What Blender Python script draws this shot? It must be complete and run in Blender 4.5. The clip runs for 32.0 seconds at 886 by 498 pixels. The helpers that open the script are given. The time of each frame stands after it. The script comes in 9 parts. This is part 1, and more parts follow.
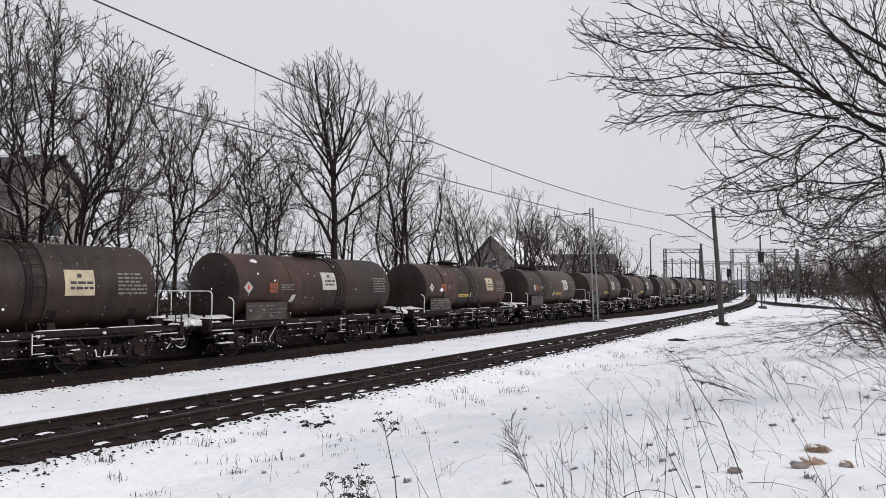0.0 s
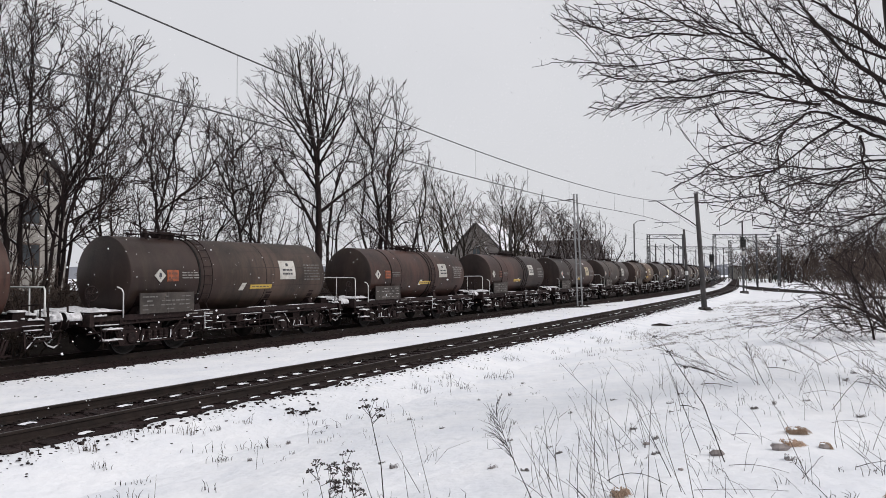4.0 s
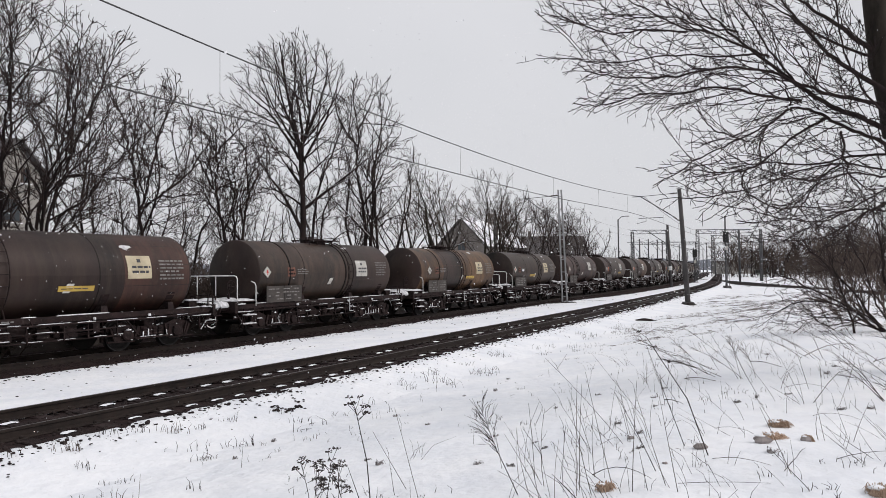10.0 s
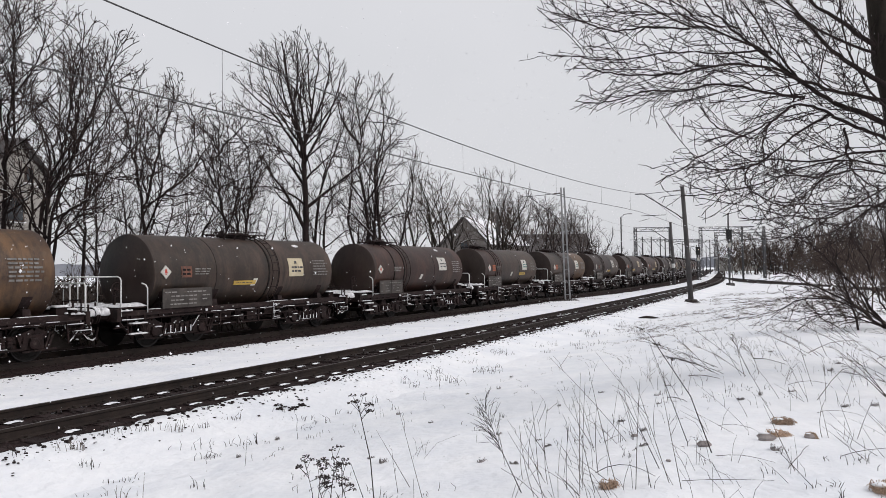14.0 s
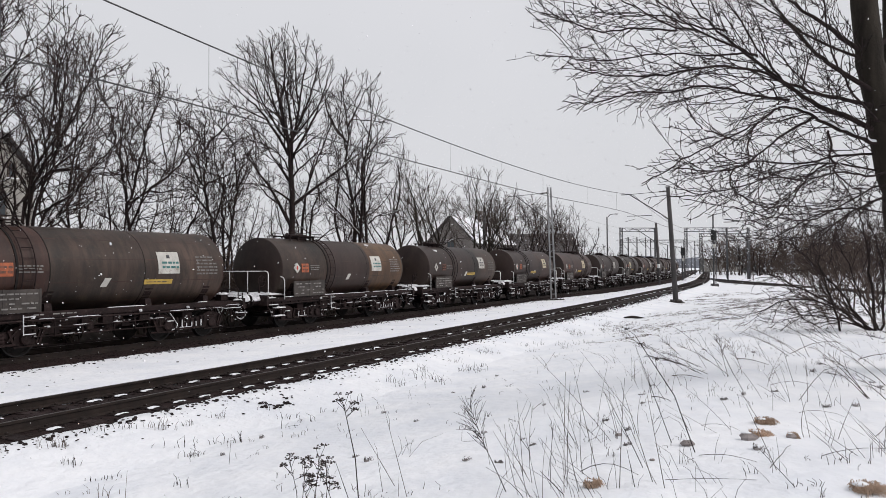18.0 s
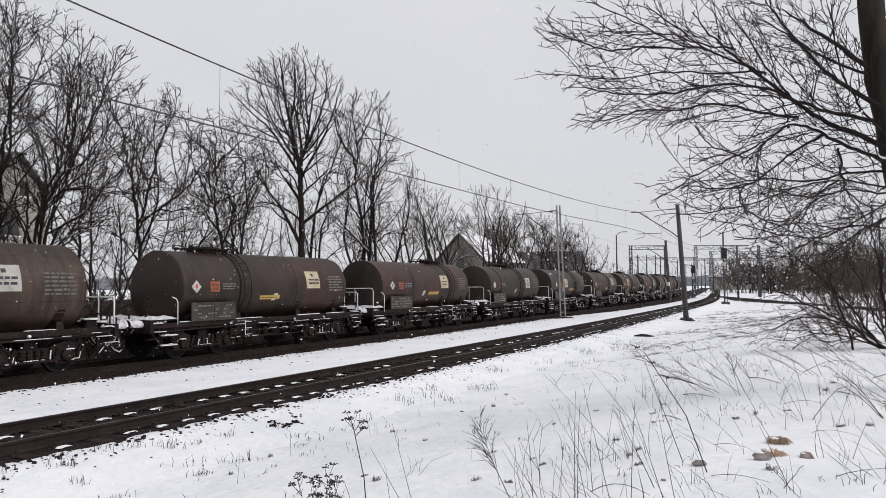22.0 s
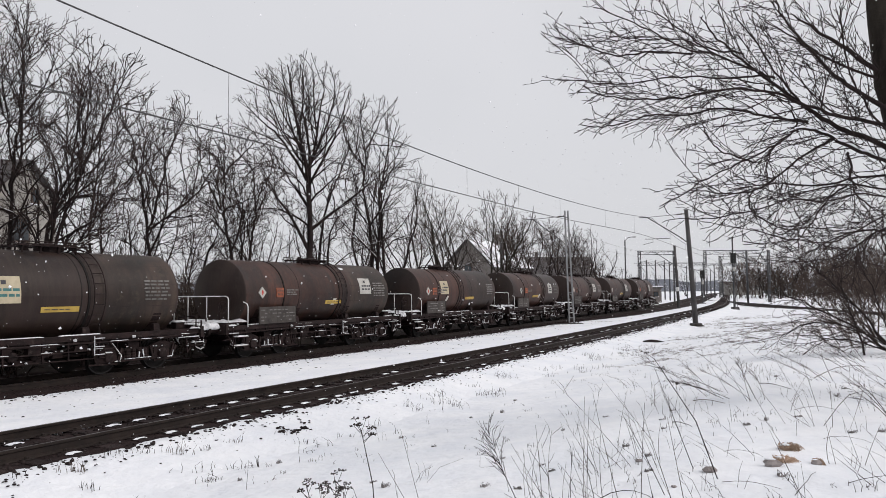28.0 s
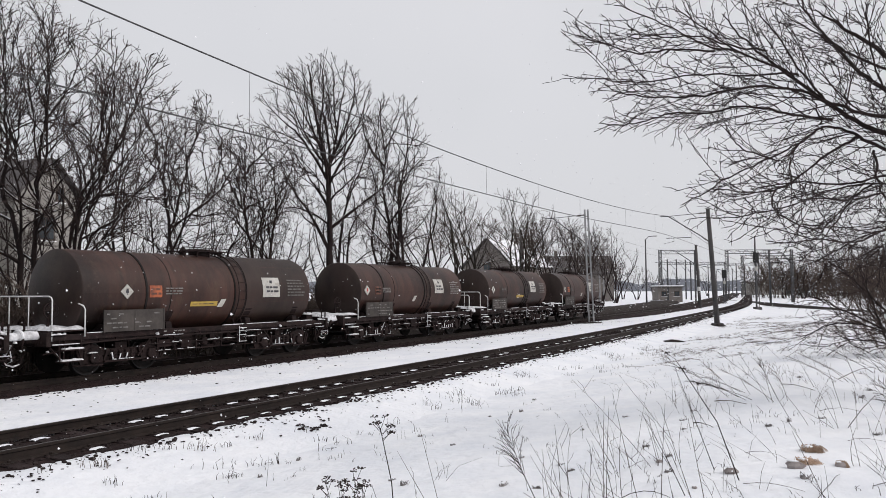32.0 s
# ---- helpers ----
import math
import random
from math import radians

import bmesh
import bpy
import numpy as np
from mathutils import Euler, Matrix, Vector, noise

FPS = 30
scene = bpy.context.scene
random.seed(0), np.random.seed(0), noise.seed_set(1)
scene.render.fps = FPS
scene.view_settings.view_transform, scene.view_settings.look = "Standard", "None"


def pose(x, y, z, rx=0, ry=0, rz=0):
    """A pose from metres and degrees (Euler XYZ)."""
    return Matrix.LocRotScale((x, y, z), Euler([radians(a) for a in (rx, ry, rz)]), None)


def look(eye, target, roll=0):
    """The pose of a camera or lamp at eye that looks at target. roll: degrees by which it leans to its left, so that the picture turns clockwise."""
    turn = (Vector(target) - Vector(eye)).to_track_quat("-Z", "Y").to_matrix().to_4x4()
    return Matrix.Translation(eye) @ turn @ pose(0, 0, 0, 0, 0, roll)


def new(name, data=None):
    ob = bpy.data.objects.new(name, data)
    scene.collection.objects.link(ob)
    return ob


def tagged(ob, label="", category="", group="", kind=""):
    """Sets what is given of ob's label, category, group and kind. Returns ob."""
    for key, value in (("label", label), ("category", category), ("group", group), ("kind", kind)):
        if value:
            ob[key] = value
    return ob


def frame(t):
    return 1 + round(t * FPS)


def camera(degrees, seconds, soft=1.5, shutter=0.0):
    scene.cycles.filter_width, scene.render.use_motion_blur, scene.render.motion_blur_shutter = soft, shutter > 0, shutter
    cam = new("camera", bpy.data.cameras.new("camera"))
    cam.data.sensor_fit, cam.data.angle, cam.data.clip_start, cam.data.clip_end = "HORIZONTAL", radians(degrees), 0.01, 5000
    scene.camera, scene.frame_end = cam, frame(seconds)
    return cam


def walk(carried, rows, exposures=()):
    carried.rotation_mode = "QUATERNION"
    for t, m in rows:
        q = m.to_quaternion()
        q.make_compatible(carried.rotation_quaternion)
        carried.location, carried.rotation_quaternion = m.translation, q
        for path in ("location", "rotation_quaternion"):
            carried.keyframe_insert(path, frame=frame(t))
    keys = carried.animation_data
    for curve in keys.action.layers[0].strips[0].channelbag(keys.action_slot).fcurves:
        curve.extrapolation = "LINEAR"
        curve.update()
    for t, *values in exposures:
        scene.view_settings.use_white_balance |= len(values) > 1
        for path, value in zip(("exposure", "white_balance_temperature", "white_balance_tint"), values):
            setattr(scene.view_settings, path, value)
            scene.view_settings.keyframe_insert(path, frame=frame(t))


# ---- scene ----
# ---------------------------------------------------------------- camera
cam = camera(62.0, 32.0, soft=0.8)
PATH = [
    (0.0, 0, 0, 2.19, 93.019, 0.000, -0.000),
    (0.5, 0, 0, 2.19, 93.061, -0.117, -0.176),
    (1.0, 0, 0, 2.19, 92.658, -0.077, -0.062),
    (1.5, 0, 0, 2.19, 92.198, 0.228, 0.087),
    (2.0, 0, 0, 2.19, 91.534, 0.326, 1.072),
    (2.5, 0, 0, 2.19, 91.095, 0.214, 0.482),
    (3.0, 0, 0, 2.19, 91.439, 0.200, -0.171),
    (3.5, 0, 0, 2.19, 91.842, 0.294, -0.732),
    (4.0, 0, 0, 2.19, 91.981, 0.317, -1.174),
    (4.5, 0, 0, 2.19, 91.527, 0.017, -1.364),
    (6.5, 0, 0, 2.19, 92.007, 0.662, -1.731),
    (7.0, 0, 0, 2.19, 92.137, 0.554, -1.401),
    (7.5, 0, 0, 2.19, 92.591, 0.334, -1.343),
    (8.0, 0, 0, 2.19, 91.518, 0.211, -2.180),
    (8.5, 0, 0, 2.19, 91.486, 0.415, -2.498),
    (9.0, 0, 0, 2.19, 91.905, 0.692, -2.707),
    (9.5, 0, 0, 2.19, 91.723, 0.634, -2.304),
    (10.0, 0, 0, 2.19, 91.684, 0.596, -2.324),
    (10.5, 0, 0, 2.19, 91.496, 0.638, -2.129),
    (11.0, 0, 0, 2.19, 91.362, 0.533, -1.829),
    (11.5, 0, 0, 2.19, 91.238, 0.601, -1.771),
    (12.0, 0, 0, 2.19, 91.318, 0.538, -1.577),
    (12.5, 0, 0, 2.19, 91.439, 0.540, -1.658),
    (13.0, 0, 0, 2.19, 91.339, 0.673, -1.586),
    (13.5, 0, 0, 2.19, 91.502, 0.720, -1.887),
    (14.0, 0, 0, 2.19, 91.541, 0.764, -2.105),
    (14.5, 0, 0, 2.19, 91.586, 0.946, -2.040),
    (15.0, 0, 0, 2.19, 91.695, 0.827, -2.236),
    (15.5, 0, 0, 2.19, 91.638, 0.702, -2.843),
    (17.5, 0, 0, 2.19, 91.450, 0.751, -2.929),
    (18.0, 0, 0, 2.19, 91.432, 0.347, -3.160),
    (18.5, 0, 0, 2.19, 91.506, 0.741, -3.039),
    (19.0, 0, 0, 2.19, 91.867, 0.607, -3.179),
    (19.5, 0, 0, 2.19, 91.910, 0.698, -3.061),
    (20.0, 0, 0, 2.19, 91.853, 0.543, -3.002),
    (20.5, 0, 0, 2.19, 92.166, 0.459, -3.000),
    (21.0, 0, 0, 2.19, 92.071, 0.679, -2.964),
    (21.5, 0, 0, 2.19, 92.396, 0.555, -2.869),
    (22.0, 0, 0, 2.19, 92.837, 0.384, -2.460),
    (22.5, 0, 0, 2.19, 92.810, 0.171, -2.732),
    (23.0, 0, 0, 2.19, 92.784, 0.499, -2.394),
    (23.5, 0, 0, 2.19, 92.930, 0.561, -2.678),
    (24.0, 0, 0, 2.19, 93.130, 0.529, -2.421),
    (24.5, 0, 0, 2.19, 93.079, 0.500, -2.468),
    (26.5, 0, 0, 2.19, 92.355, 0.339, -1.832),
    (27.0, 0, 0, 2.19, 92.654, 0.268, -1.961),
    (27.5, 0, 0, 2.19, 93.204, 0.464, -2.218),
    (28.0, 0, 0, 2.19, 93.290, 0.508, -1.821),
    (28.5, 0, 0, 2.19, 92.824, 0.649, -1.578),
    (29.0, 0, 0, 2.19, 93.125, 0.405, -1.454),
    (29.5, 0, 0, 2.19, 93.083, 0.244, -1.260),
    (30.0, 0, 0, 2.19, 93.140, 0.428, -1.181),
    (30.5, 0, 0, 2.19, 92.966, 0.532, -1.230),
    (31.0, 0, 0, 2.19, 93.080, 0.619, -0.945),
    (31.5, 0, 0, 2.19, 93.242, 0.453, -0.763),
    (32.0, 0, 0, 2.19, 93.204, 0.308, -0.334),
]
walk(cam, [(t, pose(*p)) for t, *p in PATH], exposures=[(0.0, 0.05, 6540, 14), (32.0, 0.05, 6540, 14)])

# ---------------------------------------------------------------- overcast daylight
SUN_EL, SUN_AZ = 40.0, 104.0
world = bpy.data.worlds.new("overcast_sky")
world.use_nodes = True
scene.world = world
wn, wl = world.node_tree.nodes, world.node_tree.links
sky = wn.new("ShaderNodeTexSky")
sky.sky_type = "NISHITA"
sky.sun_disc = False
sky.sun_elevation, sky.sun_rotation = radians(SUN_EL), radians(SUN_AZ)
sky.air_density, sky.dust_density, sky.ozone_density = 1.0, 6.0, 1.0
cloud = wn.new("ShaderNodeTexNoise")
cloud.inputs["Scale"].default_value = 1.6
cloud.inputs["Detail"].default_value = 4.0
cloud_ramp = wn.new("ShaderNodeValToRGB")
cloud_ramp.color_ramp.elements[0].position, cloud_ramp.color_ramp.elements[0].color = 0.25, (6.2, 6.5, 6.7, 1)
cloud_ramp.color_ramp.elements[1].position, cloud_ramp.color_ramp.elements[1].color = 0.75, (7.2, 7.42, 7.62, 1)
cover = wn.new("ShaderNodeMix")
cover.data_type = "RGBA"
cover.inputs["Factor"].default_value = 0.94
wc = wn.new("ShaderNodeTexCoord")
wl.new(wc.outputs["Generated"], cloud.inputs["Vector"])
wl.new(cloud.outputs["Fac"], cloud_ramp.inputs["Fac"])
wl.new(sky.outputs["Color"], cover.inputs["A"])
wl.new(cloud_ramp.outputs["Color"], cover.inputs["B"])
wl.new(cover.outputs["Result"], wn["Background"].inputs["Color"])
wn["Background"].inputs["Strength"].default_value = 0.1

sun = new("sun", bpy.data.lights.new("sun", "SUN"))
sun.data.energy, sun.data.angle, sun.data.color = 1.45, radians(40), (1.0, 0.96, 0.92)
sun.matrix_basis = look((40, -10, 35), (0, 0, 0))


# ---------------------------------------------------------------- materials
def material(name, dark, light, scale=3.0, rough=0.7, metal=0.0, bump=0.2, fine=40.0, stain=None, stain_at=0.6, streak=1.0, spec=0.4, per_object=0.0, drip=None, dapple=None, depth=0.02):
    """A worn surface: broad patches between two colours, fine grain as relief, and stains of a third colour."""
    m = bpy.data.materials.new(name)
    m.use_nodes = True
    n, k = m.node_tree.nodes, m.node_tree.links
    b = n["Principled BSDF"]
    tc = n.new("ShaderNodeTexCoord")
    mp = n.new("ShaderNodeMapping")
    mp.inputs["Scale"].default_value = (1, 1, 1.0 / streak)
    k.new(tc.outputs["Object"], mp.inputs["Vector"])
    broad = n.new("ShaderNodeTexNoise")
    broad.noise_dimensions = "4D"
    broad.inputs["Scale"].default_value, broad.inputs["Detail"].default_value, broad.inputs["Roughness"].default_value = scale, 6.0, 0.62
    info = n.new("ShaderNodeObjectInfo")
    mul = n.new("ShaderNodeMath")
    mul.operation = "MULTIPLY"
    mul.inputs[1].default_value = 40.0
    k.new(info.outputs["Random"], mul.inputs[0])
    k.new(mul.outputs[0], broad.inputs["W"])
    k.new(mp.outputs["Vector"], broad.inputs["Vector"])
    ramp = n.new("ShaderNodeValToRGB")
    ramp.color_ramp.elements[0].position, ramp.color_ramp.elements[0].color = 0.34, (*dark, 1)
    ramp.color_ramp.elements[1].position, ramp.color_ramp.elements[1].color = 0.68, (*light, 1)
    k.new(broad.outputs["Fac"], ramp.inputs["Fac"])
    colour = ramp.outputs["Color"]
    grain = n.new("ShaderNodeTexNoise")
    grain.inputs["Scale"].default_value, grain.inputs["Detail"].default_value = fine, 4.0
    k.new(tc.outputs["Object"], grain.inputs["Vector"])
    if stain:
        sn = n.new("ShaderNodeTexNoise")
        sn.noise_dimensions = "4D"
        sn.inputs["Scale"].default_value, sn.inputs["Detail"].default_value, sn.inputs["Roughness"].default_value = scale * 2.3, 8.0, 0.7
        k.new(mp.outputs["Vector"], sn.inputs["Vector"])
        k.new(mul.outputs[0], sn.inputs["W"])
        sr = n.new("ShaderNodeValToRGB")
        sr.color_ramp.elements[0].position, sr.color_ramp.elements[1].position = stain_at - 0.06, stain_at + 0.1
        k.new(sn.outputs["Fac"], sr.inputs["Fac"])
        mix = n.new("ShaderNodeMix")
        mix.data_type = "RGBA"
        k.new(sr.outputs["Color"], mix.inputs["Factor"])
        k.new(colour, mix.inputs["A"])
        mix.inputs["B"].default_value = (*stain, 1)
        colour = mix.outputs["Result"]
    if drip:
        # runs down the side: narrow along the wagon, long down its girth
        dm = n.new("ShaderNodeMapping")
        dm.inputs["Scale"].default_value = (0.5, 3.2, 0.42)
        k.new(tc.outputs["Object"], dm.inputs["Vector"])
        dn = n.new("ShaderNodeTexNoise")
        dn.noise_dimensions = "4D"
        dn.inputs["Scale"].default_value, dn.inputs["Detail"].default_value, dn.inputs["Roughness"].default_value = 1.5, 7.0, 0.68
        k.new(dm.outputs["Vector"], dn.inputs["Vector"])
        k.new(mul.outputs[0], dn.inputs["W"])
        dr = n.new("ShaderNodeMapRange")
        dr.inputs["From Min"].default_value, dr.inputs["From Max"].default_value, dr.inputs["To Max"].default_value = 0.46, 0.72, 0.85
        k.new(dn.outputs["Fac"], dr.inputs["Value"])
        mix = n.new("ShaderNodeMix")
        mix.data_type = "RGBA"
        k.new(dr.outputs["Result"], mix.inputs["Factor"])
        k.new(colour, mix.inputs["A"])
        mix.inputs["B"].default_value = (*drip, 1)
        colour = mix.outputs["Result"]
    if dapple:
        # small scuffs and pale grime
        pn = n.new("ShaderNodeTexNoise")
        pn.noise_dimensions = "4D"
        pn.inputs["Scale"].default_value, pn.inputs["Detail"].default_value, pn.inputs["Roughness"].default_value = 4.5, 9.0, 0.75
        k.new(tc.outputs["Object"], pn.inputs["Vector"])
        k.new(mul.outputs[0], pn.inputs["W"])
        pr = n.new("ShaderNodeMapRange")
        pr.inputs["From Min"].default_value, pr.inputs["From Max"].default_value, pr.inputs["To Max"].default_value = 0.53, 0.7, 0.65
        k.new(pn.outputs["Fac"], pr.inputs["Value"])
        mix = n.new("ShaderNodeMix")
        mix.data_type = "RGBA"
        k.new(pr.outputs["Result"], mix.inputs["Factor"])
        k.new(colour, mix.inputs["A"])
        mix.inputs["B"].default_value = (*dapple, 1)
        colour = mix.outputs["Result"]
    if per_object:
        hs = n.new("ShaderNodeHueSaturation")
        rng = n.new("ShaderNodeMapRange")
        rng.inputs["To Min"].default_value, rng.inputs["To Max"].default_value = 1 - per_object, 1 + per_object
        k.new(info.outputs["Random"], rng.inputs["Value"])
        k.new(rng.outputs["Result"], hs.inputs["Value"])
        k.new(colour, hs.inputs["Color"])
        colour = hs.outputs["Color"]
    k.new(colour, b.inputs["Base Color"])
    b.inputs["Metallic"].default_value = metal
    b.inputs["Specular IOR Level"].default_value = spec
    rr = n.new("ShaderNodeMapRange")
    rr.inputs["To Min"].default_value, rr.inputs["To Max"].default_value = max(0.05, rough - 0.14), min(1.0, rough + 0.14)
    k.new(grain.outputs["Fac"], rr.inputs["Value"])
    k.new(rr.outputs["Result"], b.inputs["Roughness"])
    if bump:
        bp = n.new("ShaderNodeBump")
        bp.inputs["Strength"].default_value, bp.inputs["Distance"].default_value = bump, depth
        k.new(grain.outputs["Fac"], bp.inputs["Height"])
        k.new(bp.outputs["Normal"], b.inputs["Normal"])
    return m


SNOW = material("snow", (0.75, 0.775, 0.82), (0.88, 0.89, 0.91), 0.9, 0.85, 0, 0.9, 5.0, spec=0.2, depth=0.05)
SNOW_CAP = material("snow_cap", (0.78, 0.80, 0.84), (0.87, 0.88, 0.9), 3.0, 0.85, 0, 0.4, 30.0, spec=0.2)
GRIMY_SNOW = material("grimy_snow", (0.40, 0.40, 0.415), (0.84, 0.85, 0.87), 7.0, 0.85, 0, 0.6, 24.0, stain=(0.2, 0.185, 0.175), stain_at=0.66, spec=0.2)
BALLAST = material("ballast_bed", (0.0099, 0.0055, 0.0056), (0.0346, 0.0209, 0.0199), 9.0, 0.95, 0, 1.0, 28.0, spec=0.15)
STONE = material("ballast_stone", (0.0108, 0.0078, 0.0078), (0.0378, 0.0272, 0.0262), 3.0, 0.92, 0, 0.3, 40.0, per_object=0.3, spec=0.2)
RAIL = material("rail_steel", (0.014, 0.010, 0.009), (0.034, 0.023, 0.019), 4.0, 0.7, 0.3, 0.15, 60.0)
RAIL_TOP = material("rail_running_surface", (0.08, 0.07, 0.066), (0.16, 0.145, 0.14), 3.0, 0.5, 0.5, 0.05, 80.0)
SLEEPER = material("sleeper_wood", (0.0124, 0.0078, 0.0078), (0.0367, 0.0233, 0.0228), 5.0, 0.9, 0, 0.5, 50.0, per_object=0.25, spec=0.2)
BARK = material("dark_bark", (0.0119, 0.0087, 0.0087), (0.0367, 0.0262, 0.0252), 4.0, 0.92, 0, 0.6, 30.0, streak=4, per_object=0.2, spec=0.15)
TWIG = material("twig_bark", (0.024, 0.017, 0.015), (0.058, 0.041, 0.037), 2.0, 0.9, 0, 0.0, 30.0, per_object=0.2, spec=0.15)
BARK_GREEN_AND_HAZED = material("mossy_and_hazed_bark", (0.014, 0.0115, 0.010), (0.044, 0.037, 0.029), 5.0, 0.92, 0, 0.6, 30.0, streak=4, spec=0.15)
SHRUB_AND_HAZED = material("shrub_and_hazed_twig", (0.045, 0.034, 0.029), (0.10, 0.075, 0.064), 2.0, 0.9, 0, 0.0, 30.0, per_object=0.25, spec=0.15)
STALK = material("dry_stalk", (0.06, 0.05, 0.045), (0.175, 0.15, 0.132), 6.0, 0.9, 0, 0.1, 60.0, per_object=0.35, spec=0.2)
STALK_DARK = material("dark_weed_stalk", (0.018, 0.014, 0.013), (0.05, 0.04, 0.036), 6.0, 0.9, 0, 0.1, 60.0, spec=0.2)
STRAW = material("dead_grass", (0.36, 0.25, 0.175), (0.62, 0.47, 0.365), 8.0, 0.9, 0, 0.1, 50.0, per_object=0.2, spec=0.2)
TUFT = material("grey_grass", (0.11, 0.1, 0.098), (0.33, 0.305, 0.3), 8.0, 0.9, 0, 0.1, 50.0, per_object=0.3, spec=0.2)
NEEDLE = material("conifer_needles", (0.035, 0.045, 0.042), (0.08, 0.095, 0.09), 3.0, 0.9, 0, 0.2, 30.0, stain=(0.6, 0.62, 0.65), stain_at=0.56, spec=0.2)
IRON = material("black_iron", (0.0077, 0.0044, 0.0045), (0.0269, 0.0147, 0.0141), 4.0, 0.8, 0.1, 0.3, 40.0, stain=(0.06, 0.045, 0.04), stain_at=0.6, spec=0.25)
WHEEL = material("wheel_steel", (0.006, 0.005, 0.005), (0.018, 0.014, 0.013), 4.0, 0.75, 0.2, 0.2, 50.0)
TYRE = material("wheel_rim_steel", (0.02, 0.019, 0.019), (0.055, 0.052, 0.052), 6.0, 0.5, 0.7, 0.05, 50.0)
PIPE_WHITE = material("white_handrail_paint", (0.55, 0.55, 0.54), (0.75, 0.75, 0.74), 4.0, 0.55, 0, 0.1, 40.0, stain=(0.3, 0.22, 0.17), stain_at=0.72)
PANEL_GREY = material("grimy_grey_board", (0.028, 0.024, 0.022), (0.075, 0.064, 0.058), 2.5, 0.75, 0.1, 0.2, 40.0, stain=(0.17, 0.14, 0.11), stain_at=0.66)
MARK = material("stencil_paint", (0.09, 0.085, 0.08), (0.24, 0.23, 0.22), 7.0, 0.7, 0, 0.05, 40.0, per_object=0.3)
WHITE_PLATE = material("white_plate", (0.36, 0.35, 0.325), (0.55, 0.54, 0.50), 2.5, 0.6, 0, 0.05, 40.0, stain=(0.24, 0.21, 0.17), stain_at=0.6, per_object=0.1)
CREAM_PLATE = material("yellowed_plate", (0.36, 0.31, 0.21), (0.54, 0.47, 0.33), 2.5, 0.6, 0, 0.05, 40.0, stain=(0.35, 0.3, 0.2), stain_at=0.66)
ORANGE = material("orange_plate", (0.24, 0.06, 0.027), (0.44, 0.12, 0.045), 3.0, 0.6, 0, 0.05, 40.0, stain=(0.09, 0.04, 0.03), stain_at=0.54, per_object=0.35)
ORANGE_DULL = material("faded_orange_plate", (0.10, 0.04, 0.028), (0.20, 0.075, 0.045), 3.0, 0.65, 0, 0.05, 40.0, stain=(0.05, 0.035, 0.03), stain_at=0.52)
YELLOW = material("yellow_stripe", (0.38, 0.25, 0.05), (0.52, 0.36, 0.08), 3.0, 0.6, 0, 0.05, 40.0, stain=(0.25, 0.18, 0.06), stain_at=0.66)
RED = material("red_print", (0.4, 0.04, 0.03), (0.5, 0.06, 0.04), 3.0, 0.6, 0, 0.0, 40.0)
INK = material("dark_print", (0.03, 0.03, 0.035), (0.06, 0.06, 0.07), 6.0, 0.7, 0, 0.0, 40.0)
GREEN_INK = material("green_print", (0.04, 0.13, 0.13), (0.06, 0.18, 0.17), 6.0, 0.7, 0, 0.0, 40.0)
CONCRETE = material("weathered_concrete", (0.045, 0.042, 0.042), (0.095, 0.088, 0.087), 3.0, 0.9, 0, 0.4, 30.0, streak=3)
GALV = material("galvanised_steel", (0.22, 0.22, 0.225), (0.36, 0.36, 0.365), 3.0, 0.6, 0.3, 0.1, 30.0)
DARK_STEEL = material("dark_mast_steel", (0.045, 0.045, 0.047), (0.10, 0.10, 0.105), 3.0, 0.7, 0.2, 0.1, 30.0)
WIRE = material("copper_wire", (0.04, 0.04, 0.042), (0.07, 0.07, 0.072), 3.0, 0.6, 0.3, 0.0, 30.0)
PORCELAIN = material("brown_insulator", (0.03, 0.018, 0.014), (0.06, 0.035, 0.025), 5.0, 0.3, 0, 0.0, 30.0)
RENDER_GREY = material("grey_render", (0.20, 0.19, 0.175), (0.31, 0.295, 0.27), 0.8, 0.9, 0, 0.3, 12.0, stain=(0.24, 0.23, 0.21), stain_at=0.66)
ROOF_DARK = material("dark_roof_tiles", (0.05, 0.045, 0.045), (0.11, 0.10, 0.1), 2.0, 0.85, 0, 0.3, 14.0)
ROOF_RED = material("red_brown_roof", (0.085, 0.06, 0.055), (0.15, 0.11, 0.10), 1.5, 0.85, 0, 0.3, 14.0)
BRICK = material("brown_brick", (0.13, 0.115, 0.105), (0.21, 0.19, 0.18), 2.0, 0.9, 0, 0.3, 14.0)
FRAME = material("window_frame_paint", (0.05, 0.035, 0.027), (0.10, 0.07, 0.055), 3.0, 0.6, 0, 0.0, 20.0)
EARTH = material("bare_earth", (0.015, 0.012, 0.011), (0.045, 0.037, 0.033), 2.0, 0.95, 0, 0.8, 16.0, stain=(0.75, 0.77, 0.8), stain_at=0.66, spec=0.15)
BOULDER = material("grey_boulder", (0.15, 0.13, 0.125), (0.36, 0.325, 0.315), 4.0, 0.9, 0, 0.5, 20.0)
FLAKE = material("snowflake", (0.85, 0.86, 0.88), (0.9, 0.9, 0.92), 3.0, 0.9, 0, 0.0, 30.0)
SIGNAL_BLACK = material("signal_black", (0.01, 0.01, 0.01), (0.02, 0.02, 0.02), 3.0, 0.6, 0, 0.0, 20.0)
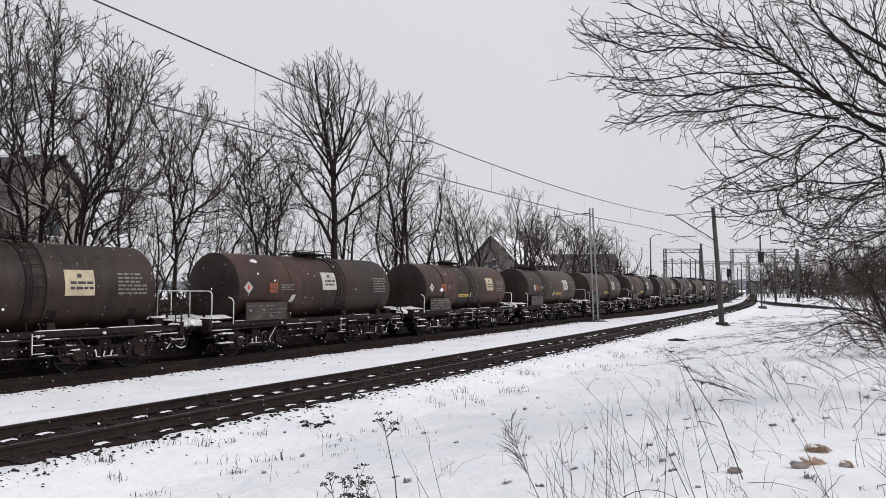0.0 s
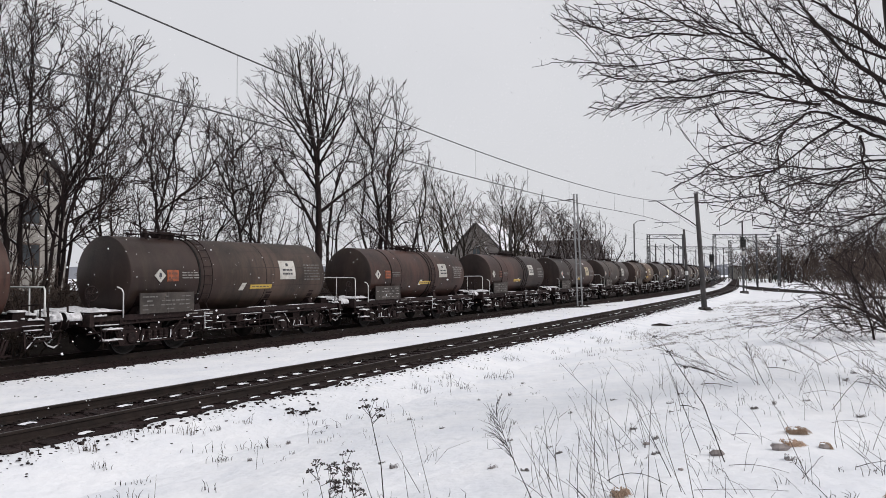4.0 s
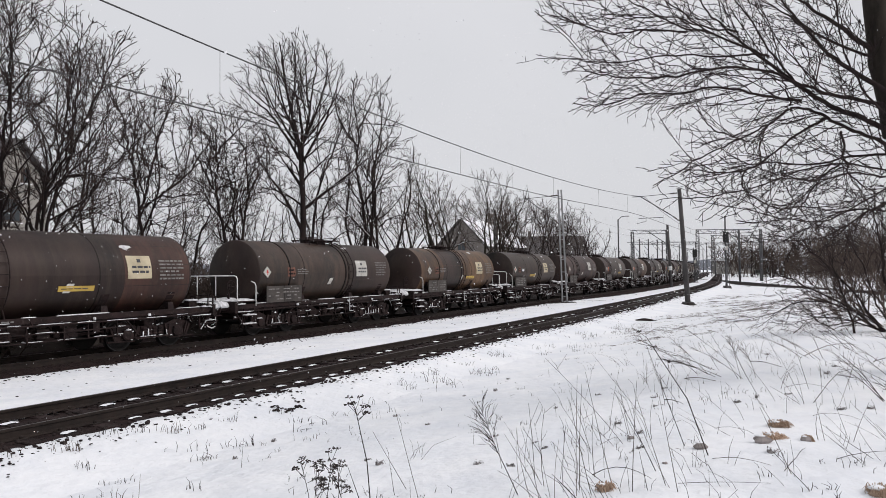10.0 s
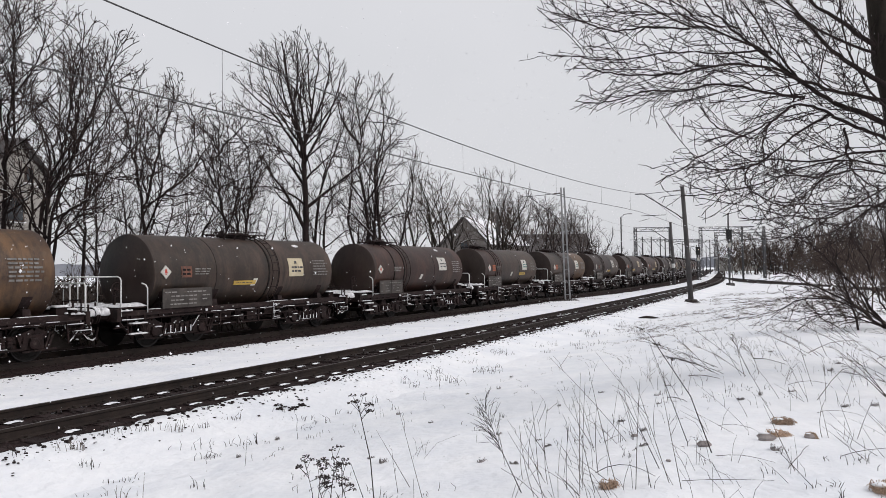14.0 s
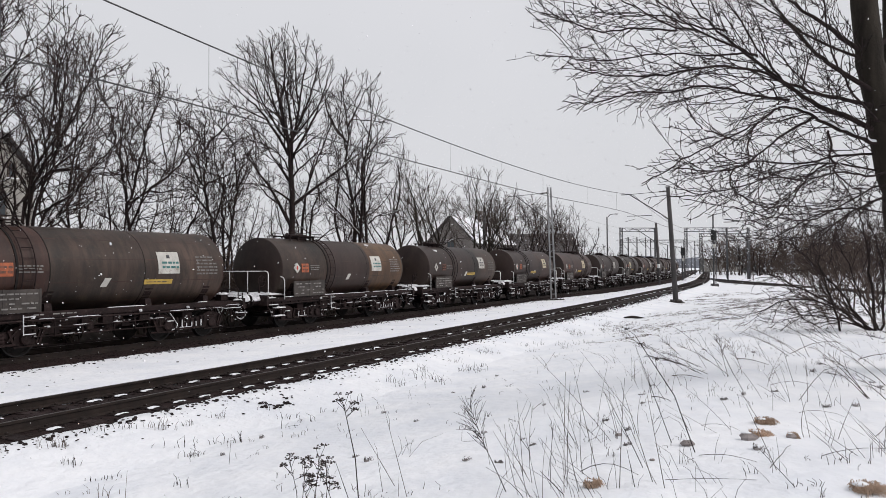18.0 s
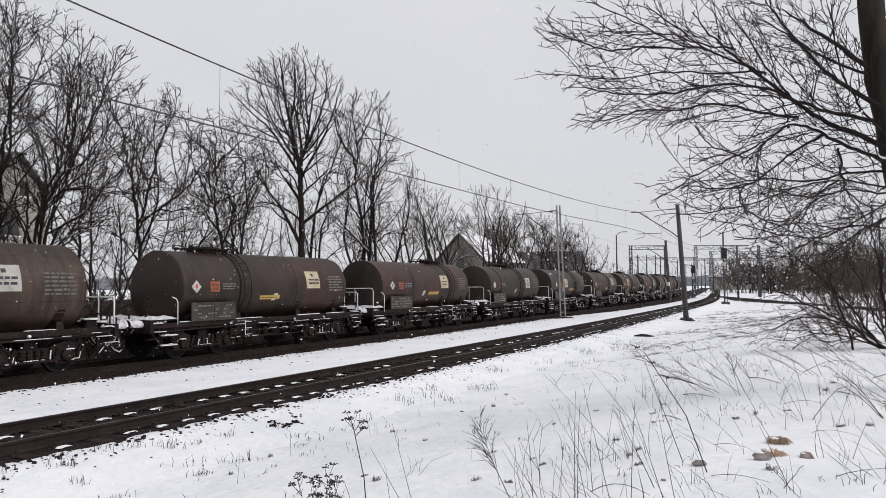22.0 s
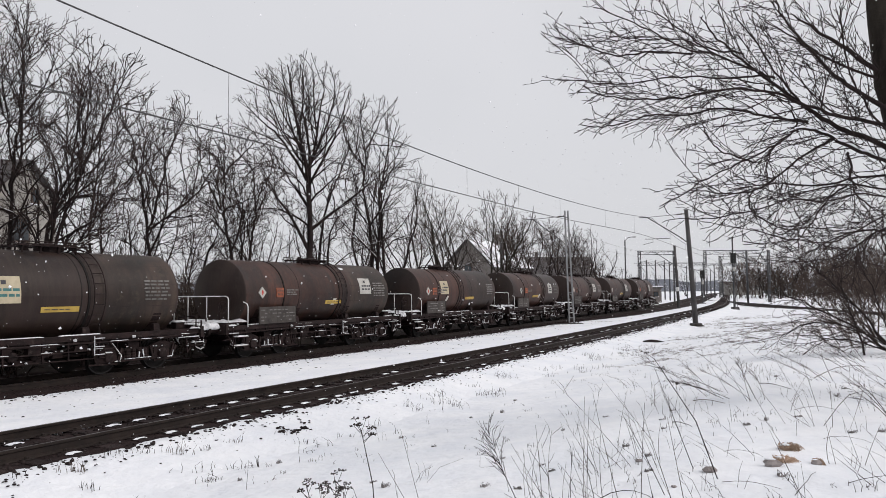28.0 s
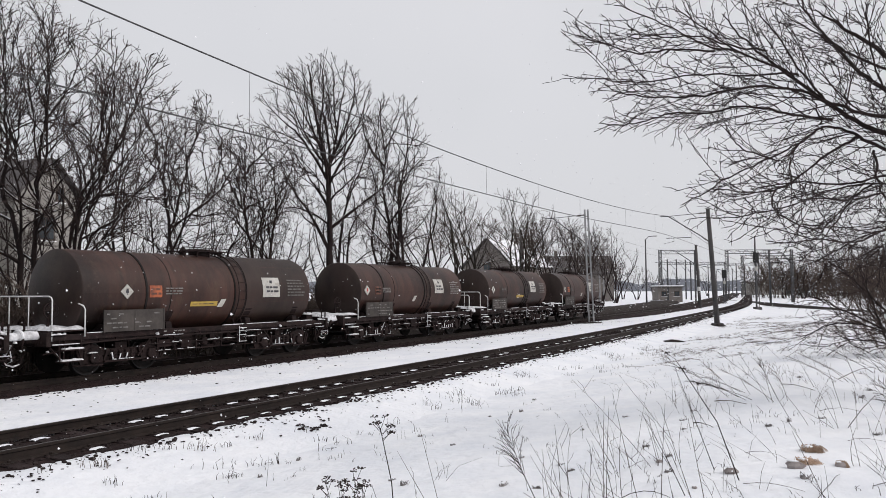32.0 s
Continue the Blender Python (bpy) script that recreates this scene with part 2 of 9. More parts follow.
# pale blue-grey base colour carries the haze over the far woods
HAZED_WOOD = material("haze_tinted_wood", (0.20, 0.21, 0.235), (0.27, 0.28, 0.31), 0.05, 1.0, 0, 0.0, 2.0, spec=0.0)


def glass_material():
    m = bpy.data.materials.new("window_glass")
    m.use_nodes = True
    b = m.node_tree.nodes["Principled BSDF"]
    b.inputs["Base Color"].default_value = (0.03, 0.035, 0.04, 1)
    b.inputs["Roughness"].default_value = 0.08
    b.inputs["Specular IOR Level"].default_value = 0.6
    return m


GLASS = glass_material()
TANKS = {
    "rust": material("tank_rust_brown", (0.0110, 0.0050, 0.0039), (0.0821, 0.0345, 0.0244), 0.55, 0.54, 0.1, 0.12, 30.0, stain=(0.0241, 0.0172, 0.0155), stain_at=0.55, streak=2.5, drip=(0.014, 0.0095, 0.0085), dapple=(0.0638, 0.0408, 0.0306), spec=0.34),
    "brown": material("tank_dark_brown", (0.0112, 0.0052, 0.0043), (0.0830, 0.0369, 0.0273), 0.5, 0.52, 0.1, 0.12, 30.0, stain=(0.0774, 0.0482, 0.0310), stain_at=0.64, streak=2.5, drip=(0.0125, 0.009, 0.008), dapple=(0.0624, 0.0424, 0.0288), spec=0.34),
    "black": material("tank_sooty_and_shaded_black", (0.0049, 0.0028, 0.0026), (0.0452, 0.0252, 0.0209), 0.5, 0.52, 0.1, 0.12, 30.0, stain=(0.046, 0.031, 0.025), stain_at=0.62, streak=2.5, drip=(0.040, 0.027, 0.019), dapple=(0.0312, 0.0222, 0.0168), spec=0.34),
    "olive": material("tank_olive_grey", (0.0090, 0.0057, 0.0043), (0.0870, 0.0555, 0.0426), 0.5, 0.52, 0.1, 0.12, 30.0, stain=(0.0206, 0.0172, 0.0146), stain_at=0.56, streak=2.5, drip=(0.0125, 0.010, 0.008), dapple=(0.0680, 0.0504, 0.0336), spec=0.34),
    "ochre": material("tank_ochre_brown", (0.0272, 0.0129, 0.0099), (0.1731, 0.0947, 0.0440), 0.35, 0.52, 0.1, 0.12, 30.0, stain=(0.0258, 0.0189, 0.0189), stain_at=0.54, streak=2.5, drip=(0.013, 0.010, 0.009), dapple=(0.11, 0.075, 0.045), spec=0.34),
}
SOOT = material("tank_sooty_belly", (0.006, 0.005, 0.005), (0.018, 0.014, 0.013), 1.2, 0.75, 0.1, 0.2, 30.0, stain=(0.04, 0.028, 0.022), stain_at=0.66, streak=2, spec=0.25)


# ---------------------------------------------------------------- mesh helpers
class Geo:
    """Collects vertices and faces for one mesh."""

    def __init__(self):
        self.v, self.f = [], []

    def box(self, c, s, m=None, taper=1.0):
        i = len(self.v)
        x, y, z = s[0] / 2, s[1] / 2, s[2] / 2
        pts = [(-x, -y, -z), (x, -y, -z), (x, y, -z), (-x, y, -z), (-x * taper, -y * taper, z), (x * taper, -y * taper, z), (x * taper, y * taper, z), (-x * taper, y * taper, z)]
        for p in pts:
            q = Vector(p)
            q = (m @ q if m else q) + Vector(c)
            self.v.append(tuple(q))
        for a in ((0, 3, 2, 1), (4, 5, 6, 7), (0, 1, 5, 4), (1, 2, 6, 5), (2, 3, 7, 6), (3, 0, 4, 7)):
            self.f.append(tuple(i + k for k in a))
        return self

    def beam(self, a, b, w, h=None, up=(0, 0, 1)):
        """A square bar from a to b."""
        a, b = Vector(a), Vector(b)
        d = (b - a).normalized()
        r = d.cross(Vector(up))
        if r.length < 1e-4:
            r = d.cross(Vector((1, 0, 0)))
        r.normalize()
        u = r.cross(d)
        h = w if h is None else h
        i = len(self.v)
        for p in (a, b):
            for sx, sz in ((-1, -1), (1, -1), (1, 1), (-1, 1)):
                self.v.append(tuple(p + r * (sx * w / 2) + u * (sz * h / 2)))
        for q in ((0, 3, 2, 1), (4, 5, 6, 7), (0, 1, 5, 4), (1, 2, 6, 5), (2, 3, 7, 6), (3, 0, 4, 7)):
            self.f.append(tuple(i + k for k in q))
        return self

    def tube(self, pts, radii, n=6, caps=True):
        """A round tube along a line of points."""
        pts = [Vector(p) for p in pts]
        if isinstance(radii, (int, float)):
            radii = [radii] * len(pts)
        i0 = len(self.v)
        ref = None
        for j, p in enumerate(pts):
            d = pts[min(j + 1, len(pts) - 1)] - pts[max(j - 1, 0)]
            if d.length < 1e-9:
                d = Vector((0, 0, 1))
            d.normalize()
            if ref is None:
                ref = d.orthogonal().normalized()
            ref = ref - d * ref.dot(d)
            if ref.length < 1e-4:
                ref = d.orthogonal()
            ref.normalize()
            w = d.cross(ref)
            for q in range(n):
                a = 2 * math.pi * q / n
                self.v.append(tuple(p + (ref * math.cos(a) + w * math.sin(a)) * radii[j]))
        for j in range(len(pts) - 1):
            for q in range(n):
                a, b = i0 + j * n + q, i0 + j * n + (q + 1) % n
                self.f.append((a, b, b + n, a + n))
        if caps:
            self.f.append(tuple(i0 + q for q in reversed(range(n))))
            self.f.append(tuple(i0 + (len(pts) - 1) * n + q for q in range(n)))
        return self

    def lathe(self, c, axis, prof, n=24):
        """A turned shape: prof is rows of (along the axis, radius)."""
        axis = Vector(axis).normalized()
        r = axis.orthogonal().normalized()
        w = axis.cross(r)
        c = Vector(c)
        i0 = len(self.v)
        for t, rad in prof:
            for q in range(n):
                a = 2 * math.pi * q / n
                self.v.append(tuple(c + axis * t + (r * math.cos(a) + w * math.sin(a)) * rad))
        for j in range(len(prof) - 1):
            for q in range(n):
                a, b = i0 + j * n + q, i0 + j * n + (q + 1) % n
                self.f.append((a, b, b + n, a + n))
        self.f.append(tuple(i0 + q for q in reversed(range(n))))
        self.f.append(tuple(i0 + (len(prof) - 1) * n + q for q in range(n)))
        return self

    def sheet(self, grid):
        """A surface over rows of points."""
        i0, w = len(self.v), len(grid[0])
        for row in grid:
            self.v.extend(tuple(p) for p in row)
        for j in range(len(grid) - 1):
            for q in range(w - 1):
                a = i0 + j * w + q
                self.f.append((a, a + 1, a + w + 1, a + w))
        return self

    def sweep(self, rows):
        """A closed profile carried along a way: rows of equal rings of points."""
        i0, w = len(self.v), len(rows[0])
        for row in rows:
            self.v.extend(tuple(p) for p in row)
        for j in range(len(rows) - 1):
            for q in range(w):
                a, b = i0 + j * w + q, i0 + j * w + (q + 1) % w
                self.f.append((a, b, b + w, a + w))
        self.f.append(tuple(i0 + q for q in reversed(range(w))))
        self.f.append(tuple(i0 + (len(rows) - 1) * w + q for q in range(w)))
        return self

    def lump(self, c, r, squash=0.6, rng=random, n=6):
        """A small uneven stone or clod."""
        i0 = len(self.v)
        c = Vector(c)
        turn = rng.random() * 6.28
        for k, (zz, rr) in enumerate(((-0.6, 0.8), (0.1, 1.0), (0.75, 0.6))):
            for q in range(n):
                a = turn + 2 * math.pi * q / n
                s = r * rr * (0.75 + 0.5 * rng.random())
                self.v.append((c.x + math.cos(a) * s, c.y + math.sin(a) * s * 0.85, c.z + zz * r * squash))
        for k in range(2):
            for q in range(n):
                a, b = i0 + k * n + q, i0 + k * n + (q + 1) % n
                self.f.append((a, b, b + n, a + n))
        self.f.append(tuple(i0 + 2 * n + q for q in range(n)))
        return self

    def mesh(self, name, smooth=False):
        me = bpy.data.meshes.new(name)
        me.from_pydata(self.v, [], self.f)
        if smooth:
            me.shade_smooth()
        me.update()
        return me


def part(name, geo, mat, parent=None, label="", smooth=False, at=None):
    """Links a mesh as one object under a thing or a part."""
    me = geo.mesh(name, smooth) if isinstance(geo, Geo) else geo
    if isinstance(geo, Geo) or not me.materials:
        me.materials.append(mat)
    ob = new(name, me)
    if parent:
        ob.parent = parent
    if at is not None:
        ob.matrix_basis = at
    if label:
        ob["label"] = label
    return ob


def empty(name, m=None):
    ob = new(name)
    ob.empty_display_size = 0.2
    if m is not None:
        ob.matrix_basis = m
    return ob


def smooth_step(t):
    t = min(1.0, max(0.0, t))
    return t * t * (3 - 2 * t)


# ---------------------------------------------------------------- the lie of the tracks
STEP = 0.25
S_LINE = np.arange(-320.0, 620.01, STEP)
_k = np.interp(S_LINE, [0, 20, 45, 70, 100, 140, 170], [-0.00119, -0.00119, -0.0004, -0.0008, -0.0017, 0, 0])
_k[S_LINE < -15] = 0.0
_i0 = int(np.argmin(abs(S_LINE)))
H_LINE = np.concatenate([[0], np.cumsum(_k[1:] * STEP)])
H_LINE += 0.53286 - H_LINE[_i0]
X_LINE = np.cumsum(np.sin(H_LINE) * STEP)
Y_LINE = np.cumsum(np.cos(H_LINE) * STEP)
X_LINE += -5.981 - X_LINE[_i0]
Y_LINE += 12.0 - Y_LINE[_i0]


def heading(s):
    return float(np.interp(s, S_LINE, H_LINE))


def P(s, u, z=0.0):
    """The place s metres along the near track and u metres to its far side."""
    h = heading(s)
    return Vector((float(np.interp(s, S_LINE, X_LINE)) - u * math.cos(h), float(np.interp(s, S_LINE, Y_LINE)) + u * math.sin(h), z))


def main_off(s):
    """How far the train's track lies beyond the near one."""
    return float(np.interp(s, [-400, 20, 52, 82, 119, 150, 700], [7.6, 7.6, 7.25, 6.75, 6.1, 6.0, 6.0]))


def along(x, y):
    """The nearest place on the near track: s and u."""
    j = int(np.argmin((X_LINE - x) ** 2 + (Y_LINE - y) ** 2))
    h = H_LINE[j]
    ex, ey = x - X_LINE[j], y - Y_LINE[j]
    return float(S_LINE[j]) + ex * math.sin(h) + ey * math.cos(h), -(ex * math.cos(h) - ey * math.sin(h))


def ground_z(x, y):
    """The height of the snow."""
    s, u = along(x, y)
    z = -0.42
    if u < 0:
        z += 0.95 * smooth_step((-u - 2.6) / 8.5) * (1 - 0.75 * smooth_step((s - 22) / 40)) * smooth_step((60 - abs(u)) / 40)
    else:
        z += 0.75 * smooth_step((u - 10.5) / 4)
    far = smooth_step((math.hypot(x, y) - 90) / 120)
    z = z * (1 - far) - 0.3 * far
    w = smooth_step((-u - 2.4) / 2) if u < 0 else smooth_step((u - 11) / 2)
    z += w * (0.05 * noise.noise((x * 0.55, y * 0.55, 1.0)) + 0.034 * noise.noise((x * 1.9, y * 1.9, 4.0)))
    return z


# ---------------------------------------------------------------- ground and tracks
def build_ground():
    rings = [0.0] + [1.2 * 1.032 ** k for k in range(250)]
    rings = [r for r in rings if r < 2800]
    fine = [radians(a) for a in np.arange(-40, 45.01, 0.55)]
    coarse = [radians(a) for a in np.arange(50, 316, 6.0)]
    angles = fine + coarse
    g = Geo()
    for r in rings:
        for a in angles:
            x, y = r * math.sin(a), r * math.cos(a)
            g.v.append((x, y, ground_z(x, y) if r < 260 else -0.3))
    n = len(angles)
    for j in range(len(rings) - 1):
        for q in range(n):
            a, b = j * n + q, j * n + (q + 1) % n
            g.f.append((a, a + n, b + n, b))
    ob = part("ground", g, SNOW, smooth=True)
    tagged(ob, "flat snow-covered ground beside the railway", "ground", kind="structure")


def ribbon(name, mat, u0, u1, prof, s0, s1, step, label, ragged0=0.0, ragged1=0.0, off=None, seed=0, rough=0.0, sink=None):
    """A strip along the tracks; prof gives height from edge to edge as rows of (share, z); sink gives the stretch over which it flattens."""
    grid = []
    for k, s in enumerate(np.arange(s0, s1 + 0.01, step)):
        o = off(s) if off else 0.0
        a = u0 + o + ragged0 * (noise.noise((s * 0.9, seed, 0)) + 0.7 * noise.noise((s * 3.1, seed, 2)))
        b = u1 + o + ragged1 * (noise.noise((s * 0.8, seed, 5)) + 0.7 * noise.noise((s * 2.9, seed, 7)))
        row = []
        low = smooth_step((s - sink[0]) / (sink[1] - sink[0])) if sink else 0.0
        for t, z in prof:
            zz = z + (min(z, 0.15) - z) * low + rough * (noise.noise((s * 2.3, t * 9, seed)) + 0.6 * noise.noise((s * 7.0, t * 23, seed))) * (0 if t in (0, 1) else 1)
            row.append(P(s, a + (b - a) * t, zz))
        grid.append(row)
    g = Geo().sheet(grid)
    # a skirt gives the strip its thickness
    for side in (0, -1):
        edge = [r[side] for r in grid]
        low = [Vector((p.x, p.y, -0.55)) for p in edge]
        g.sheet([edge, low] if side else [low, edge])
    ob = part(name, g, mat, smooth=True)
    tagged(ob, label, "", kind="structure")
    return ob


build_ground()
ribbon("ballast_near_track", BALLAST, -1.75, 0.95, [(k / 12, -0.19 - (0.06 if k in (0, 12) else 0) + 0.012 * math.sin(k * 5)) for k in range(13)], -30, 330, 0.3, "dark crushed-stone ballast under the near track", seed=3, rough=0.02)
ribbon("ballast_main_track", BALLAST, -2.35, 3.6, [(k / 16, -0.17 - (0.22 if k in (0, 16) else 0.1 if k in (1, 15) else 0) + 0.012 * math.sin(k * 5)) for k in range(17)], -130, 420, 0.35, "dark oil-stained ballast under the train's track", off=main_off, seed=8, rough=0.025)
ribbon("snow_between_tracks", SNOW, 0.79, 5.75, [(0, -0.02), (0.06, -0.015), (0.14, -0.03), (0.25, -0.07), (0.4, -0.11), (0.55, -0.13), (0.7, -0.14), (0.85, -0.15), (0.95, -0.16), (1, -0.2)], -30, 46, 0.16, "even snow between the two tracks", ragged1=0.24, seed=1, rough=0.012)


def far_snow_strip():
    grid = []
    for s in np.arange(46.0, 300.1, 0.5):
        o = main_off(s) - 1.9 - 1.0 * smooth_step((s - 46) / 14) + 0.3 * noise.noise((s * 0.5, 3, 1)) + 0.2 * noise.noise((s * 1.7, 3, 4))
        grid.append([P(s, 0.79 + (o - 0.79) * t, z) for t, z in ((0, -0.02), (0.1, -0.03), (0.35, -0.1), (0.7, -0.13), (0.93, -0.15), (1, -0.3))])
    tagged(part("snow_between_tracks_far", Geo().sheet(grid), SNOW, smooth=True), "snow between the tracks towards the station", kind="structure")


far_snow_strip()
ribbon("ballast_shoulder_far", BALLAST, -3.5, -2.25, [(0, -0.45), (0.2, -0.3), (0.5, -0.2), (0.8, -0.175), (1, -0.19)], 44, 300, 0.5, "dark ballast spilt towards the snow beside the train's track", off=main_off, ragged0=0.2, seed=15, rough=0.02)
SHOULDER = [(0, -0.225), (0.035, -0.172), (0.2, -0.2), (0.4, -0.26), (0.6, -0.325), (0.8, -0.38), (1, -0.43)]
ribbon("snow_shoulder", SNOW, -1.28, -3.4, SHOULDER, -30, 300, 0.12, "snow over the stony track shoulder", ragged0=0.17, seed=6, rough=0.02)
ribbon("earth_bank_far_side", EARTH, 10.6, 15.5, [(0, -0.3), (0.1, 0.05), (0.25, 0.75), (0.4, 1.35), (0.6, 1.7), (0.8, 1.6), (1, 0.2)], -120, 130, 0.5, "dark littered earth bank beyond the train's track", ragged0=0.25, seed=12, rough=0.06, sink=(50, 78))


def rail_profile(s, u):
    """The ring of a rail, head up to z = 0."""
    pts = ((-0.065, -0.172), (0.065, -0.172), (0.062, -0.155), (0.012, -0.135), (0.01, -0.05), (0.034, -0.037), (0.034, -0.004), (0.024, 0.0), (-0.024, 0.0), (-0.034, -0.004), (-0.034, -0.037), (-0.01, -0.05), (-0.012, -0.135), (-0.062, -0.155))
    return [P(s, u + a, z) for a, z in pts]


def lay_rails(track, s0, s1, off):
    for side in (0.752, -0.752):
        g, top = Geo(), Geo()
        steps = list(np.arange(s0, s1 + 0.01, 1.5))
        g.sweep([rail_profile(s, off(s) + side) for s in steps])
        rail = part("rail", g, RAIL, track, "rusty steel rail")
        top.sheet([[P(s, off(s) + side - 0.022, 0.003), P(s, off(s) + side + 0.022, 0.003)] for s in steps])
        part("running_surface", top, RAIL_TOP, rail, "worn bright rail head")


near_track = empty("near_railway_track")
tagged(near_track, "single railway track with snow-dusted dark sleepers", "railway track", kind="structure")
main_track = empty("main_railway_track")
tagged(main_track, "railway track on dark ballast under the goods train", "railway track", kind="structure")
lay_rails(near_track, -30, 330, lambda s: 0.0)
lay_rails(main_track, -130, 420, main_off)


def siding_place(d, u, z):
    """The siding that joins from the right: d metres from where it leaves the tracks."""
    a = Vector((60.0, 150.0, 0))
    h = radians(194.3)
    w = Vector((math.sin(h), math.cos(h), 0))
    bend = 0.0003 * d * d
    q = a + w * d + Vector((-w.y, w.x, 0)) * (u + bend)
    return Vector((q.x, q.y, z))


def build_siding():
    track = empty("siding_track")
    tagged(track, "siding half buried in snow with rusty rails", "railway track", kind="structure")
    for u in (0.75, -0.75):
        g = Geo()
        ring = ((-0.06, -0.17), (0.06, -0.17), (0.035, -0.04), (0.035, 0.0), (-0.035, 0.0), (-0.035, -0.04))
        g.sweep([[siding_place(d, u + a, z - 0.06) for a, z in ring] for d in np.arange(0, 125, 3.0)])
        part("rail", g, RAIL, track, "rusty steel rail")
    grid = [[siding_place(d, u, z + 0.015 * noise.noise((d, u, 3))) for u, z in ((-1.5, -0.34), (-1.1, -0.2), (0, -0.18), (1.1, -0.2), (1.5, -0.34))] for d in np.arange(0, 125, 1.0)]
    part("ballast", Geo().sheet(grid), BALLAST, track, "dark wet ballast")


build_siding()


# ---------------------------------------------------------------- the goods train
WAGON_LENGTH = 12.0
TANK_R, TANK_Z = 1.2, 2.16
MESHES = {}


def shared(key, make, mat, smooth=False):
    """A mesh that is made once and used by every wagon."""
    if key not in MESHES:
        MESHES[key] = make().mesh(key, smooth)
        MESHES[key].materials.append(mat)
    return MESHES[key]


def on_tank(y, ang, r=TANK_R):
    """A point on the tank's flank: y along it, ang in degrees above the side's middle."""
    a = radians(ang)
    return Vector((r * math.cos(a), y, TANK_Z + r * math.sin(a)))


def patch(y0, y1, a0, a1, lift=0.012, slant=0.0, n=5):
    """A thin curved plate on the tank's flank."""
    g = Geo()
    rows = []
    for k in range(n + 1):
        a = a0 + (a1 - a0) * k / n
        sh = slant * (k / n - 0.5)
        rows.append([on_tank(y0 + sh, a, TANK_R + lift), on_tank(y1 + sh, a, TANK_R + lift)])
    g.sheet(rows)
    low = [[on_tank(y0 + slant * (k / n - 0.5), a0 + (a1 - a0) * k / n, TANK_R - 0.01), rows[k][0]] for k in range(n + 1)]
    g.sheet(low)
    high = [[rows[k][1], on_tank(y1 + slant * (k / n - 0.5), a0 + (a1 - a0) * k / n, TANK_R - 0.01)] for k in range(n + 1)]
    g.sheet(high)
    return g


def writing(rng, y0, y1, a0, a1, lines, lift=0.02):
    """Rows of unreadable stencilled writing."""
    g = Geo()
    step = (a1 - a0) / lines
    for k in range(lines):
        a = a1 - step * (k + 0.5)
        y = y0
        stop = y1 - rng.random() * 0.25 * (y1 - y0)
        while y < stop:
            w = 0.08 + rng.random() * 0.16
            q = [on_tank(y, a - step * 0.24, TANK_R + lift), on_tank(min(y + w, y1), a - step * 0.24, TANK_R + lift), on_tank(min(y + w, y1), a + step * 0.24, TANK_R + lift), on_tank(y, a + step * 0.24, TANK_R + lift)]
            i = len(g.v)
            g.v.extend(tuple(p) for p in q)
            g.f.append((i, i + 1, i + 2, i + 3))
            y += w + 0.035
    return g


def flat_bars(x, y0, y1, z0, z1, lines, rng, fill=0.5):
    g = Geo()
    step = (z1 - z0) / lines
    for k in range(lines):
        z = z1 - step * (k + 0.5)
        y = y0
        while y < y1 - 0.05:
            w = 0.07 + rng.random() * 0.14
            if rng.random() < 0.55:
                g.box((x, min(y + w, y1) / 2 + y / 2, z), (0.008, min(y + w, y1) - y, step * fill))
            y += w + 0.04
    if not g.v:
        g.box((x, y0 + 0.1, z0 + 0.05), (0.008, 0.1, 0.03))
    return g


DISH = 0.26


def tank_barrel(y0, y1):
    """The cylindrical barrel, open at its ends."""
    g = Geo()
    n = 48
    rows = []
    for k in range(13):
        y = y0 + DISH + (y1 - y0 - 2 * DISH) * k / 12
        rows.append([(TANK_R * math.cos(2 * math.pi * q / n), y, TANK_Z + TANK_R * math.sin(2 * math.pi * q / n)) for q in range(n + 1)])
    return g.sheet(rows)


def tank_end(tip, way):
    """A shallow dished end with a tight knuckle; way is +1 where it closes the rear."""
    prof = [(DISH * 0.86 * (k / 8) ** 2.0, TANK_R * 0.965 * k / 8 if k else 0.02) for k in range(9)]
    prof += [(DISH * 0.86 + 0.012, TANK_R * 0.985), (DISH * 0.86 + 0.03, TANK_R * 0.997), (DISH + 0.004, TANK_R)]
    g = Geo()
    n = 48
    return g.sheet([[(r * math.cos(2 * math.pi * q / n), tip - way * t, TANK_Z + r * math.sin(2 * math.pi * q / n)) for q in range(n + 1)] for t, r in prof])


def ring_band(y, w, lift=0.02, a0=0, a1=360):
    g = Geo()
    n = 36
    rows = []
    for k in range(n + 1):
        a = radians(a0 + (a1 - a0) * k / n)
        c, s = math.cos(a), math.sin(a)
        rows.append([(TANK_R * 0.99 * c, y - w / 2, TANK_Z + TANK_R * 0.99 * s), ((TANK_R + lift) * c, y - w / 2, TANK_Z + (TANK_R + lift) * s), ((TANK_R + lift) * c, y + w / 2, TANK_Z + (TANK_R + lift) * s), (TANK_R * 0.99 * c, y + w / 2, TANK_Z + TANK_R * 0.99 * s)])
    return g.sheet(rows)


def wheelset_mesh():
    g = Geo()
    for x in (0.75, -0.75):
        q = 1 if x > 0 else -1
        g.lathe((x, 0, 0), (q, 0, 0), [(-0.07, 0.1), (-0.065, 0.47), (-0.05, 0.485), (-0.035, 0.465), (0.06, 0.455), (0.065, 0.40), (0.03, 0.36), (0.02, 0.17), (0.07, 0.12), (0.1, 0.11), (0.1, 0.03)], 28)
    g.tube([(-0.7, 0, 0), (0.7, 0, 0)], 0.085, 12)
    return g


